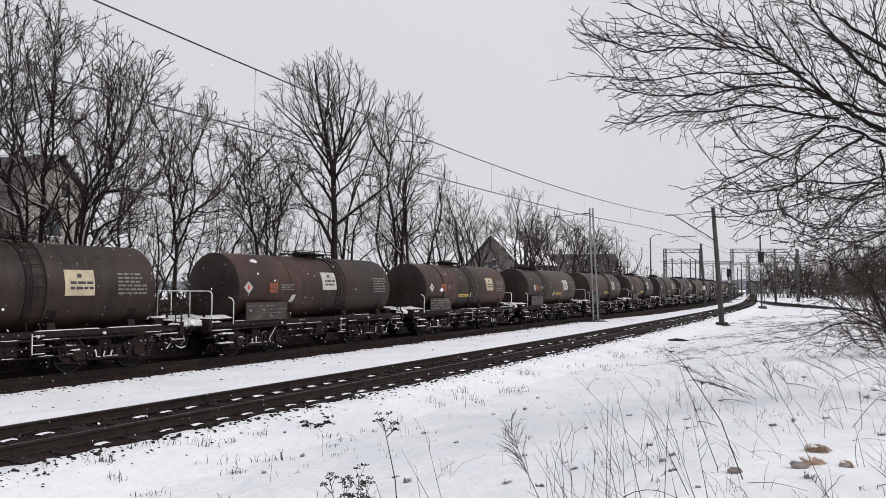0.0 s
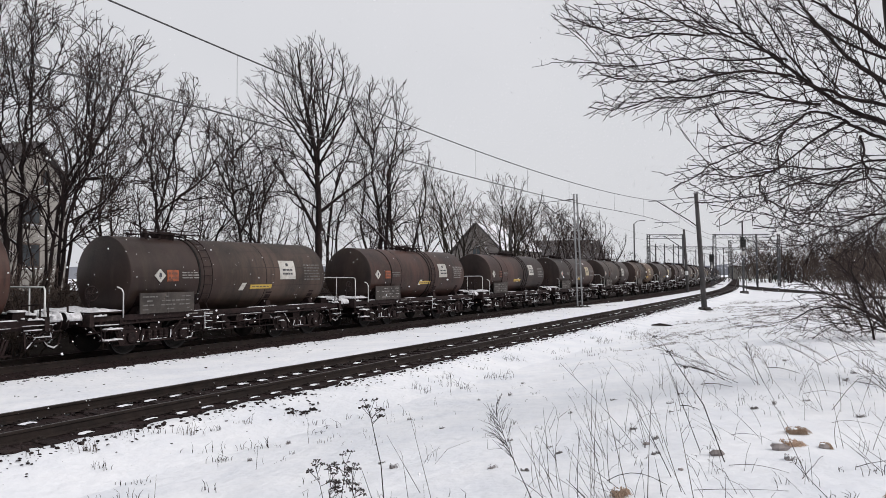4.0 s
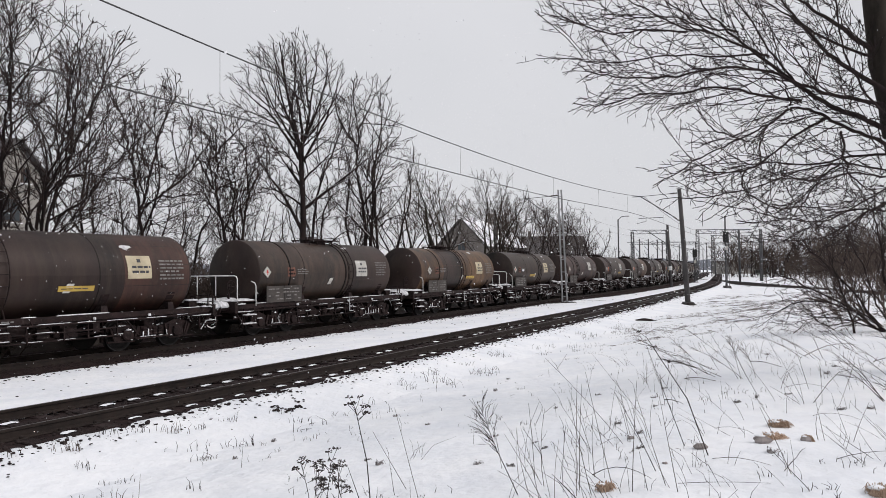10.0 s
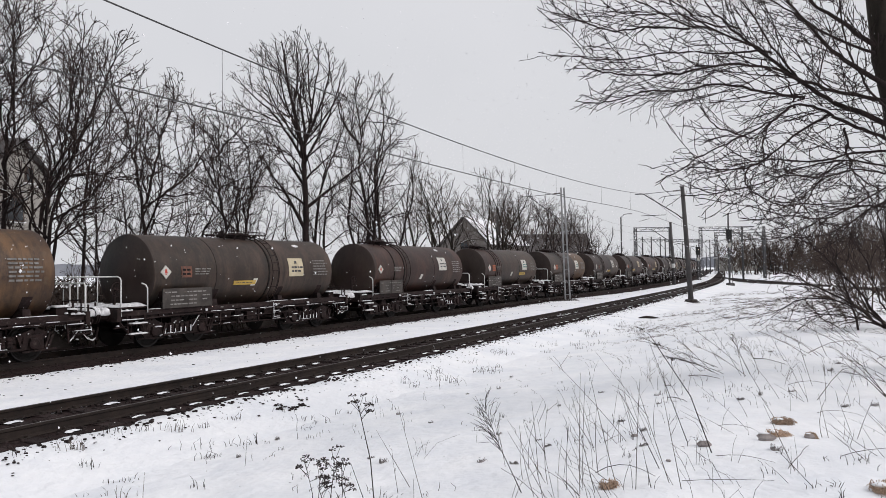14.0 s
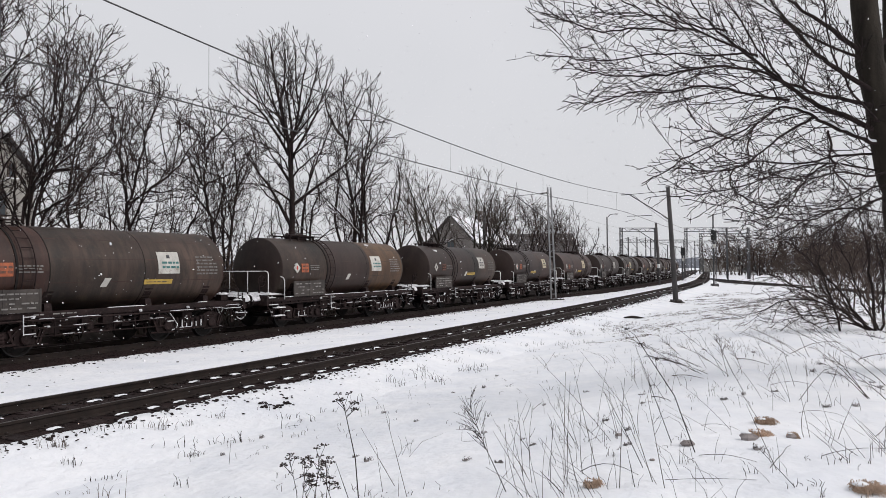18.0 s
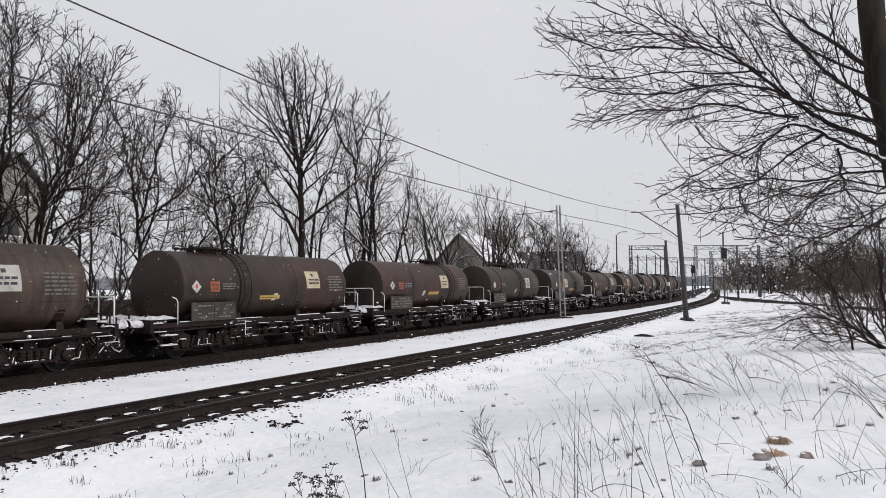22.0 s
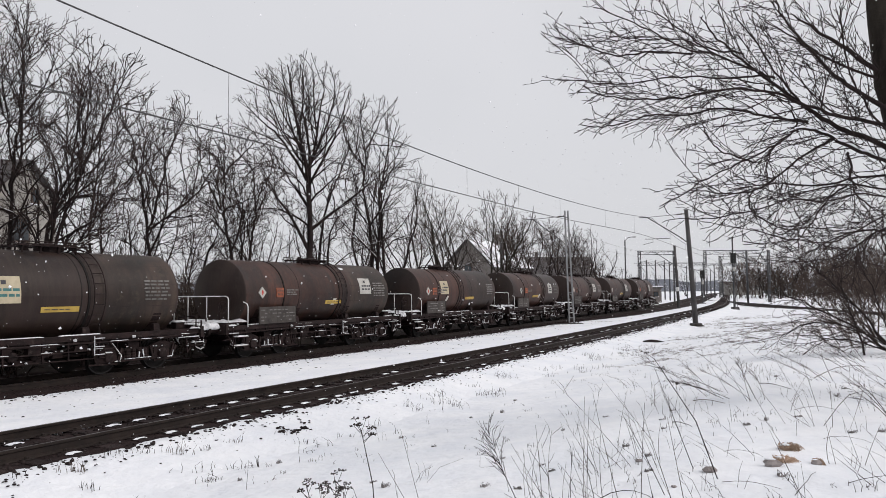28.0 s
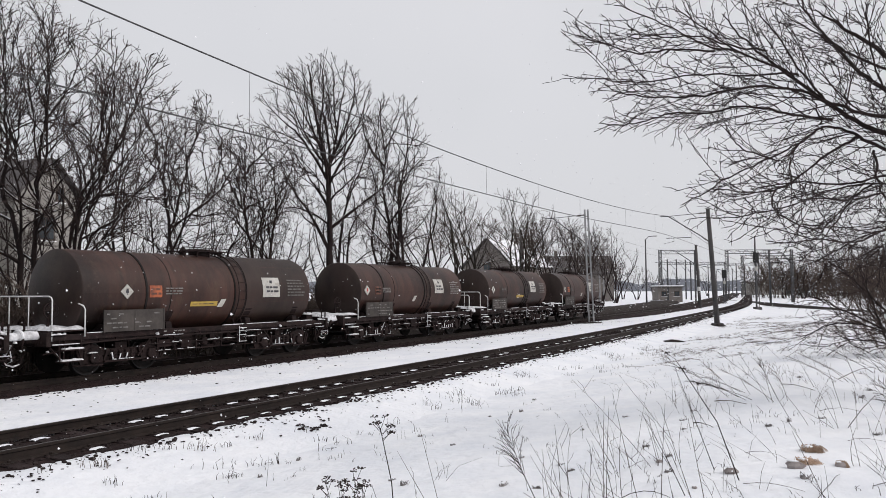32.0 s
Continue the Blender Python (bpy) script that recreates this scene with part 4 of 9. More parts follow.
def ladder_mesh(y):
    """The ladder up the tank's flank to the walkway, curving with the barrel."""
    g = Geo()
    arc = [on_tank(y, a, TANK_R + 0.07) for a in range(90, -41, -10)]
    for d in (-0.17, 0.17):
        line = [Vector((p.x, p.y + d, p.z)) for p in arc] + [Vector((arc[-1].x + 0.12, y + d, 1.05)), Vector((1.28, y + d, 0.55))]
        g.tube(line, 0.017, 5)
    for a in range(80, -41, -13):
        p = on_tank(y, a, TANK_R + 0.07)
        g.tube([(p.x, y - 0.17, p.z), (p.x, y + 0.17, p.z)], 0.012, 5)
    for z in (1.0, 0.78, 0.57):
        g.tube([(1.27, y - 0.17, z), (1.27, y + 0.17, z)], 0.014, 5)
    return g


def walkway_mesh(y0, y1):
    g = Geo()
    top = TANK_Z + TANK_R
    for x in (-0.42, -0.3, 0.3, 0.42):
        g.box((x, (y0 + y1) / 2, top + 0.12), (0.08, y1 - y0, 0.03))
    for y in np.arange(y0 + 0.1, y1, 0.5):
        g.beam((-0.46, y, top + 0.09), (0.46, y, top + 0.09), 0.04)
        for x in (-0.4, 0.4):
            g.beam((x, y, top - 0.1), (x, y, top + 0.1), 0.04)
    return g


def walkway_rail_mesh(y0, y1):
    g = Geo()
    top = TANK_Z + TANK_R
    for x in (0.44, -0.44):
        g.tube([(x, y0, top + 0.12), (x, y0, top + 0.22), (x, y1, top + 0.22), (x, y1, top + 0.12)], 0.015, 5)
    return g


def dome_mesh(y):
    return Geo().lathe((0, y, TANK_Z + TANK_R - 0.05), (0, 0, 1), [(0, 0.34), (0.14, 0.34), (0.15, 0.37), (0.18, 0.37), (0.18, 0.3)], 20)


def dome_lid_mesh(y):
    g = Geo().lathe((0, y, TANK_Z + TANK_R + 0.13), (0, 0, 1), [(0, 0.33), (0.04, 0.32), (0.075, 0.22), (0.09, 0.05)], 20)
    for k in range(6):
        a = k * math.pi / 3
        g.box((0.33 * math.cos(a), y + 0.33 * math.sin(a), TANK_Z + TANK_R + 0.15), (0.06, 0.06, 0.08))
    return g


def valve_mesh(y):
    return Geo().lathe((0.05, y, TANK_Z + TANK_R - 0.02), (0, 0, 1), [(0, 0.1), (0.1, 0.1), (0.11, 0.13), (0.15, 0.13), (0.2, 0.06), (0.26, 0.05)], 12)


def board_mesh(y0, y1):
    g = Geo()
    g.box((1.27, (y0 + y1) / 2, 1.42), (0.03, y1 - y0, 0.58))
    for y in (y0 + 0.02, y1 - 0.02, (y0 + y1) / 2):
        g.box((1.285, y, 1.42), (0.02, 0.04, 0.6))
    for y in (y0 + 0.3, y1 - 0.3):
        g.beam((1.26, y, 1.15), (1.12, y, 1.1), 0.05)
    return g


def make_wagon(style):
    """One four-axle tank wagon; style holds what sets it apart."""
    rng = random.Random(style["seed"])
    w = empty("tank_wagon")
    tagged(w, style["label"], "tank wagon", group="wagons of the goods train")
    y0, y1 = style["front"], 5.55
    set_back = pose(0, -0.75, 0)
    tank = part("tank_barrel", tank_barrel(y0, y1), TANKS[style["paint"]], w, smooth=True, at=set_back)
    # the ends' own paint: darker than the barrel, shade put into the colour
    ends = style.get("ends", style["paint"])
    for tip, way in ((y0, -1), (y1, 1)):
        part("tank_end", tank_end(tip, way), TANKS[ends], w, smooth=True, at=set_back)
    lad = style["ladder"]
    for a, b, paint in style.get("sections", ()):
        n = 28
        a = max(a, y0 + 0.3)
        rows = [[on_tank(y, q, TANK_R + 0.004) for y in np.linspace(a, b, 4)] for q in range(-60, 241, 10)]
        part("repainted_section", Geo().sheet(rows), TANKS[paint], tank, "repainted stretch of the tank", smooth=True)
    # weld rings and the saddle straps
    for y in (-0.9, 2.1):
        part("weld_ring", shared("weld_ring%.2f" % y, lambda: ring_band(y, 0.03, 0.006), SOOT), SOOT, tank)
    for y in style["straps"]:
        part("strap", shared("strap%.2f" % y, lambda: ring_band(y, 0.06, 0.022), SOOT), SOOT, tank, "black steel tank strap")
    part("ladder", shared("ladder%.2f" % lad, lambda: ladder_mesh(lad), IRON), IRON, w, at=set_back)
    wy0, wy1 = style["walk"]
    walkway = part("walkway", shared("walkway%.2f" % wy0, lambda: walkway_mesh(wy0, wy1), IRON), IRON, w, at=set_back)
    part("guard_rail", shared("guard_rail%.2f" % wy0, lambda: walkway_rail_mesh(wy0, wy1), IRON), IRON, walkway)
    dome = part("filling_dome", shared("dome%.2f" % wy0, lambda: dome_mesh((wy0 + wy1) / 2), IRON), IRON, w, at=set_back)
    part("lid", shared("lid%.2f" % wy0, lambda: dome_lid_mesh((wy0 + wy1) / 2), IRON), IRON, dome)
    part("valve", shared("valve%.2f" % wy0, lambda: valve_mesh(wy0 + 0.35), IRON), IRON, w, at=set_back)
    frame_ob = part("underframe", shared("underframe", underframe_mesh, IRON), IRON, w)
    tagged(part("snow_on_sill", side_snow_mesh(rng), GRIMY_SNOW, frame_ob, "snow lying on sill and pipes"), kind="stuff")
    part("brake_gear", shared("brake_gear", tie_rods_mesh, IRON), IRON, w)
    hung = rng.randrange(5)
    clutter = part("frame_rigging", shared("clutter%d" % hung, lambda: sill_clutter_mesh(hung), IRON), IRON, w)
    tagged(part("snow_on_rigging", shared("clutter_snow%d" % hung, lambda: clutter_snow_mesh(hung), GRIMY_SNOW), GRIMY_SNOW, clutter, "snow clinging to rods and brackets"), kind="stuff")
    part("side_pipe", shared("side_pipe", side_pipe_mesh, IRON), IRON, w)
    for y in (-3.7, -1.6, 1.6, 3.9):
        part("saddle", shared("saddle", saddle_mesh, IRON), IRON, w, at=pose(0, y, 0))
    for y, turn in ((-5.48, 180), (5.48, 0)):
        for x in (0.875, -0.875):
            b = part("buffer", shared("buffer", buffer_mesh, IRON), IRON, w, at=pose(x, y, 1.03, 0, 0, turn))
            part("buffer_head", shared("buffer_head", buffer_head_mesh, IRON), IRON, b)
            caked = rng.randrange(5)
            part("snow_cap", shared("buffer_snow%d" % caked, lambda: buffer_snow_mesh(caked), GRIMY_SNOW, True), GRIMY_SNOW, b, "snow cap on the buffer")
        hook = part("coupling", shared("coupling", coupling_mesh, IRON), IRON, w, at=pose(0, y, 1.0, 0, 0, turn))
        kind_of = rng.randrange(4)
        tagged(part("snow_on_coupling", shared("coupling_snow%d" % kind_of, lambda: coupling_snow_mesh(kind_of), GRIMY_SNOW, True), GRIMY_SNOW, hook, "snow plastered on the drawgear", at=pose(0, 0, -1.0)), kind="stuff")
        rigging = part("drawgear_rigging", shared("drawgear_clutter%d" % kind_of, lambda: drawgear_clutter_mesh(kind_of), IRON, True), IRON, hook, at=pose(0, 0, -1.0))
        tagged(rigging, kind="stuff")
        for x in (0.35, -0.35):
            part("brake_hose", shared("brake_hose", hose_mesh, IRON), IRON, w, at=pose(x, y, 0.98, 0, 0, turn))
    plat = part("platform", shared("platform", platform_mesh, IRON), IRON, w)
    part("snow_on_platform", platform_snow_mesh(rng), GRIMY_SNOW, plat, "snow on the brakeman's platform", smooth=True)
    if style["rails"]:
        part("hand_rail", shared("rail_loop", rail_loop_mesh, PIPE_WHITE, True), PIPE_WHITE, w, "white-painted hand rail")
        part("end_rail", shared("end_rail", end_rail_mesh, PIPE_WHITE, True), PIPE_WHITE, w, "white-painted end railing")
    if style["rear_rails"]:
        part("rear_rail", shared("rear_rail", rear_rail_mesh, PIPE_WHITE, True), PIPE_WHITE, w, "white-painted rear railing")
    part("grab_rail", shared("short_rail", short_rail_mesh, PIPE_WHITE, True), PIPE_WHITE, w, "white-painted grab rail")
    for turn in (0, 180):
        bracket = part("sill_bracket", shared("sill_bracket", sill_bracket_mesh, IRON, True), IRON, w, at=pose(0, 0, 0) if not turn else pose(0, 0, 0) @ Matrix.Diagonal((1, -1, 1, 1)))
        which = rng.randrange(4)
        tagged(part("snow_on_bracket", shared("bracket_snow%d" % which, lambda: bracket_snow_mesh(which), GRIMY_SNOW, True), GRIMY_SNOW, bracket, "snow along the bracket's edge"), kind="stuff")
    which = rng.randrange(4)
    slack = part("slack_hose", shared("slack_hose%d" % which, lambda: slack_hose_mesh(which), IRON, True), IRON, w)
    part("snow_on_hose", shared("hose_snow%d" % which, lambda: hose_snow_mesh(which), GRIMY_SNOW, True), GRIMY_SNOW, slack, "snow along the slack hose")
    steps = part("step_board", shared("step_board", step_mesh, IRON), IRON, w)
    part("snow_on_step", shared("step_snow", step_snow_mesh, GRIMY_SNOW), GRIMY_SNOW, steps, "snow on the step boards")
    part("handwheel", shared("handwheel", handwheel_mesh, IRON, True), IRON, w, "brake handwheel")
    part("rear_stand", shared("rear_gear", rear_gear_mesh, IRON), IRON, w)
    part("snow_on_headstock", rear_snow_mesh(rng), GRIMY_SNOW, w, "snow heaped on the rear headstock", smooth=True)
    # boards and markings
    b0 = style["board"]
    board = part("data_board", shared("board%.2f" % b0, lambda: board_mesh(b0, b0 + 1.95), PANEL_GREY), PANEL_GREY, w, "grimy grey data board", at=set_back)
    tagged(part("stencilled_data", flat_bars(1.297, b0 + 0.08, b0 + 1.85, 1.18, 1.66, 4, rng, 0.32), MARK, board, "rows of faded stencilled data"), kind="stuff")
    tagged(part("sill_number", flat_bars(1.21, -2.1, -0.9, 1.02, 1.09, 1, rng), MARK, frame_ob, "stencilled number on the sill"), kind="stuff")
    d0 = style["diamond"]
    part("hazard_diamond", diamond(d0, 2), WHITE_PLATE, tank, "white diamond hazard placard")
    part("hazard_sign", diamond_sign(d0, 2), RED if style.get("red") else INK, tank, "small symbol on the placard")
    if style.get("orange", True):
        o0 = d0 + style.get("gap", 0.5)
        plate = part("warning_plate", patch(o0, o0 + 0.42, -6, 10, 0.014), ORANGE_DULL if style["dull"] else ORANGE, tank, "faded hazard number plate" if style["dull"] else "orange hazard number plate")
        tagged(part("plate_print", writing(rng, o0 + 0.04, o0 + 0.4, -4, 8, 2, 0.018), SOOT if style["dull"] else ORANGE_DULL, plate, "two unreadable rows of print"), kind="stuff")
    if style.get("yellow") is not None:
        part("yellow_stripe", patch(style["yellow"], style["yellow"] + 1.05, -20, -13, 0.012), YELLOW, tank, "yellow warning stripe with faint print")
        part("stripe_print", writing(rng, style["yellow"] + 0.08, style["yellow"] + 0.9, -17.6, -15.4, 1, 0.017), INK, tank, "faint print on the stripe")
    l0, la = style["logo"]
    cream = style.get("cream")
    plate = part("company_plate", patch(l0, l0 + 0.82, la, la + 32, 0.012), CREAM_PLATE if cream else WHITE_PLATE, tank, "yellowed company plate" if cream else "white company plate")
    part("company_mark", writing(rng, l0 + 0.14, l0 + 0.78, la + 6, la + 19, 2, 0.018), GREEN_INK if style.get("green") else INK, plate, "two bars in place of the company's mark")
    part("company_emblem", patch(l0 + 0.34, l0 + 0.46, la + 22, la + 27, 0.018), INK, plate, "small dark emblem")
    part("notice", patch(max(l0 - 1.9, -0.9), max(l0 - 1.9, -0.9) + 0.2, -22, -10, 0.012, 0.12), WHITE_PLATE, tank, "small slanted white notice")
    part("stencil_lines", writing(rng, d0 + style.get("gap", 0.5) + 0.55, d0 + style.get("gap", 0.5) + 1.2, -3, 8, 3), MARK, tank, "faded stencilled lines")
    tagged(part("stencil_block", writing(rng, 4.1, 5.0, -8, 22, 6), MARK, tank, "block of faded stencilled lines"), kind="stuff")
    rungs = Geo()
    for z in (1.0, 0.78, 0.57):
        rungs.tube([(1.27, lad - 0.16, z + 0.018), (1.27, lad + 0.16, z + 0.018)], 0.014, 5)
    rungs.tube([(1.3, lad - 0.17, 0.57), (1.29, lad - 0.17, 1.08)], 0.014, 5)
    tagged(part("snow_on_ladder", rungs, GRIMY_SNOW, w, "snow on the ladder's lowest rungs", at=set_back), kind="stuff")
    for k in range(style.get("snow", 1)):
        yy, aa = rng.uniform(-3.0, 5.0), rng.uniform(38, 62)
        g = Geo()
        n = 10
        ring = []
        for q in range(n):
            a = 2 * math.pi * q / n
            rr = rng.uniform(0.6, 1.15)
            ring.append(on_tank(yy + 0.2 * rr * math.cos(a), aa + 5 * rr * math.sin(a), TANK_R + 0.008))
        g.v = [tuple(p) for p in ring] + [tuple(on_tank(yy, aa, TANK_R + 0.03))]
        g.f = [(q, (q + 1) % n, n) for q in range(n)]
        part("snow_patch", g, GRIMY_SNOW, tank, "patch of snow clinging to the tank", smooth=True)
    # bogies
    for y in (-3.15, 3.15):
        bogie = part("bogie", shared("bolster", bogie_bolster_mesh, IRON), IRON, w, at=pose(0, y, 0))
        for s in (1, -1):
            part("side_frame", shared("side_frame%d" % s, lambda: bogie_frame_mesh(s), IRON), IRON, bogie)
            for yb in (-1.42, -0.38, 0.38, 1.42):
                part("brake_block", shared("brake_block", brake_mesh, IRON), IRON, bogie, at=pose(s * 0.76, yb, 0))
        part("brake_rigging", shared("bogie_cover", bogie_cover_mesh, IRON), IRON, bogie)
        lodged = rng.randrange(6)
        tagged(part("snow_on_bogie", shared("bogie_snow%d" % lodged, lambda: bogie_snow_mesh(lodged), GRIMY_SNOW), GRIMY_SNOW, bogie, "snow lodged on the bogie frame"), kind="stuff")
        for d in (-0.9, 0.9):
            wheels = part("wheelset", shared("wheelset", wheelset_mesh, WHEEL), WHEEL, w, at=pose(0, y + d, 0.455))
            part("rim", shared("rim", rim_mesh, TYRE), TYRE, wheels, "bright worn wheel rim")
    return w


def diamond(y, a):
    g = Geo()
    c = on_tank(y, a, TANK_R + 0.014)
    up, side = Vector((-math.sin(radians(a)), 0, math.cos(radians(a)))), Vector((0, 1, 0))
    out = Vector((math.cos(radians(a)), 0, math.sin(radians(a))))
    r = 0.2
    ring = [c + side * r, c + up * r, c - side * r, c - up * r]
    g.v.extend(tuple(p + out * 0.012) for p in ring)
    g.v.extend(tuple(p - out * 0.02) for p in ring)
    g.f += [(0, 1, 2, 3), (4, 5, 1, 0), (5, 6, 2, 1), (6, 7, 3, 2), (7, 4, 0, 3)]
    return g


def diamond_sign(y, a):
    g = Geo()
    c = on_tank(y, a + 1, TANK_R + 0.03)
    g.box(c, (0.006, 0.1, 0.12), taper=0.6)
    g.box(c - Vector((0, 0, 0.09)), (0.006, 0.05, 0.03))
    return g


PAINT = ["black", "rust", "brown", "black", "brown", "brown", "black", "olive", "ochre", "olive", "brown", "brown", "olive", "black", "black", "brown", "black", "black", "rust", "rust", "brown", "brown", "rust", "brown"]
# wagons with the longer tank
LONG = (8, 12, 13, 15, 17, 18, 19, 20)
# wagons whose ladder and dome stand forward of the middle
FORWARD = (3, 6, 10, 11, 12, 13, 14)
RAILED = (0, 1, 4, 5, 7, 9, 12, 15, 16, 17, 18, 19, 20, 22)
REAR_RAILED = (2, 8, 10, 13, 14, 21)
CREAM = (0, 2, 6, 8, 9, 14, 15, 17, 19)
DULL = (5, 7, 8, 9, 13, 16, 21)
BARE = (6, 10, 22)
LOGO = {1: 1.25, 2: 3.3, 3: 3.2, 5: 2.95, 6: 3.4, 7: 3.0, 8: 3.2, 9: 3.1, 11: 3.0, 12: 2.9, 13: 3.1, 14: 3.1, 15: 2.4, 17: 0.05, 18: 3.5, 19: -1.1, 20: 3.3}
STRIPE = {2: 0.3, 3: 1.85, 4: 1.2, 5: 0.6, 6: 1.4, 8: 2.0, 9: 0.4, 11: 2.6, 13: 1.6, 14: 0.6, 15: 1.2, 17: 1.5, 18: 1.25, 19: 1.85, 20: 0.35, 22: 1.0}
LADDER = {1: 2.0, 2: 1.25, 7: 2.1, 8: 1.1, 11: -1.5, 15: 3.3, 17: 2.6, 19: 0.8}
PLATE_GAP = {1: 1.0, 2: 0.95, 3: 0.26, 5: 0.85, 7: 1.15, 11: 0.5, 12: 0.3, 13: 0.75, 14: 0.6, 15: 0.6, 17: 0.9, 18: 0.75, 19: 0.5, 20: 0.75}
DIAMOND = {3: -2.4, 11: -2.8, 17: -2.5, 20: -2.4}
SECTIONS = {1: ((2.3, 5.24, "black"),), 3: ((0.0, 5.2, "olive"),), 2: ((-0.3, 2.3, "black"),), 5: ((2.1, 5.24, "black"),), 6: ((2.9, 5.24, "brown"),), 7: ((2.3, 5.2, "black"),), 8: ((-1.3, 1.0, "black"),), 11: ((-0.9, 5.24, "olive"),), 12: ((-0.9, 2.3, "black"), (2.32, 5.2, "ochre")), 13: ((2.6, 5.24, "olive"),), 14: ((1.6, 5.24, "brown"),), 17: ((2.9, 5.24, "olive"),), 18: ((2.4, 5.24, "olive"),), 19: ((1.9, 5.24, "black"),), 20: ((2.1, 5.24, "black"),)}


def style_of(k):
    """The k-th wagon's paint, fittings and markings."""
    rng = random.Random(900 + k)
    words = {"rust": "rust-brown", "brown": "dark brown", "black": "sooty black", "olive": "olive-grey", "ochre": "ochre and brown"}
    paint = PAINT[k]
    forward = k in FORWARD
    lad = LADDER.get(k, -0.6 if forward else 1.9)
    style = {
        "seed": 40 + k, "paint": paint, "ladder": lad, "straps": (lad - 0.28,) if rng.random() < 0.6 else (lad - 0.28, -1.75),
        "walk": (lad - 1.75, lad + 0.35), "board": -3.15, "front": -3.95 if k in LONG else -3.62, "diamond": DIAMOND.get(k, -3.0 + rng.uniform(-0.05, 0.15)),
        "gap": PLATE_GAP.get(k, 0.6), "orange": k not in BARE, "dull": k in DULL, "yellow": STRIPE[k] - 0.5 if k in STRIPE else None,
        # black ends on every wagon imitate the shade on faces turned from the sun
        "logo": (LOGO.get(k, 3.0) - 0.41, rng.choice([-8, -5, -2])), "cream": k in CREAM, "ends": "black", "red": rng.random() < 0.3,
        "snow": rng.randint(0, 1), "rails": k in RAILED, "rear_rails": k in REAR_RAILED, "green": k in (11, 12, 17),
    }
    if k in SECTIONS:
        style["sections"] = SECTIONS[k]
    style["label"] = words[paint] + " tank wagon streaked with grime, snow on its frame"
    return style


WAGONS = [make_wagon(style_of(k)) for k in range(24)]


# ---------------------------------------------------------------- overhead line
def insulator(g_parent, a, b, n=5):
    """A string of sheds from a to b."""
    a, b = Vector(a), Vector(b)
    ln = (b - a).length
    prof = [(0, 0.02)]
    for k in range(n):
        t = ln * (0.1 + 0.8 * k / n)
        prof += [(t, 0.025), (t + ln * 0.05, 0.065), (t + ln * 0.09, 0.06), (t + ln * 0.11, 0.025)]
    prof.append((ln, 0.02))
    return part("insulator", Geo().lathe(a, b - a, prof, 10), PORCELAIN, g_parent, "brown ribbed insulator")


def concrete_mast(name, base, top, label, mat, r0=0.17, r1=0.11):
    m = empty(name, Matrix.Translation(base))
    tagged(m, label, "catenary mast", group="masts of the overhead line")
    v = Vector(top) - Vector(base)
    part("post", Geo().tube([(0, 0, -0.3), v * 0.5, v], [r0, (r0 + r1) / 2, r1], 12), mat, m, smooth=True)
    part("footing", Geo().box((0, 0, 0.0), (0.75, 0.75, 0.3), taper=0.8), CONCRETE, m, "low concrete footing")
    return m, v


def cantilever(m, tip, v, side_dir, reach, tie_z, foot_z, reg_z, mat):
    """Tie, strut and registration arm, in the mast's own space."""
    def on(z):
        return v * (z / v.z)
    d = Vector(side_dir)
    a, f = on(tie_z), on(foot_z)
    tipp = Vector((a.x, a.y, 0)) + d * reach + Vector((0, 0, tie_z - 0.12))
    knee = tipp - d * 0.55 + Vector((0, 0, 0.0))
    insulator(m, a + d * 0.12, a + d * 0.7 - Vector((0, 0, 0.03)))
    part("tie_rod", Geo().tube([a + d * 0.7 - Vector((0, 0, 0.03)), knee], 0.018, 6), mat, m)
    insulator(m, f + d * 0.1, f + (knee - f) * 0.22)
    part("strut", Geo().tube([f + (knee - f) * 0.2, knee, tipp], [0.035, 0.035, 0.03], 8), mat, m)
    reg = Vector((knee.x, knee.y, reg_z))
    q = f + (knee - f) * 0.45
    part("registration_arm", Geo().tube([Vector((q.x, q.y, reg_z + 0.02)), reg - d * 0.3, reg + d * 0.15], 0.022, 6), mat, m)
    part("steady_arm", Geo().tube([reg - d * 0.35, reg - d * 0.38 - Vector((0, 0, 0.22)), reg + d * 0.3 - Vector((0, 0, 0.38))], 0.015, 6), mat, m)
    return tipp


# the leaning mast on the near side, its arm over the near track
B_BASE = P(46.6, -3.05, -0.33)
B_TOP = P(44.8, -2.85, 7.62)
mast_b, vb = concrete_mast("catenary_mast", B_BASE, B_TOP, "leaning dark concrete catenary mast with a bracket arm", CONCRETE, 0.19, 0.13)
hb = heading(46.6)
cantilever(mast_b, None, vb, (-math.cos(hb), math.sin(hb), 0), 3.2, 7.7, 5.75, 6.05, DARK_STEEL)
part("mast_cap", Geo().box(vb + Vector((0, 0, 0.03)), (0.3, 0.3, 0.06)), GALV, mast_b)
part("earth_mound", Geo().sheet([[(x, y, 0.3 * max(0.0, 1 - (x * x + y * y) / 0.4) - 0.12 + 0.1 * noise.noise((x * 5, y * 5, 8))) for x in np.linspace(-0.75, 0.75, 13)] for y in np.linspace(-0.75, 0.75, 13)]), EARTH, mast_b, "bare earth heaped round the foot")

# the double-channel mast between the tracks, its arm over the train's track
A_BASE = P(42.6, 4.7, -0.2)
A_TOP = P(41.8, 4.72, 7.72)


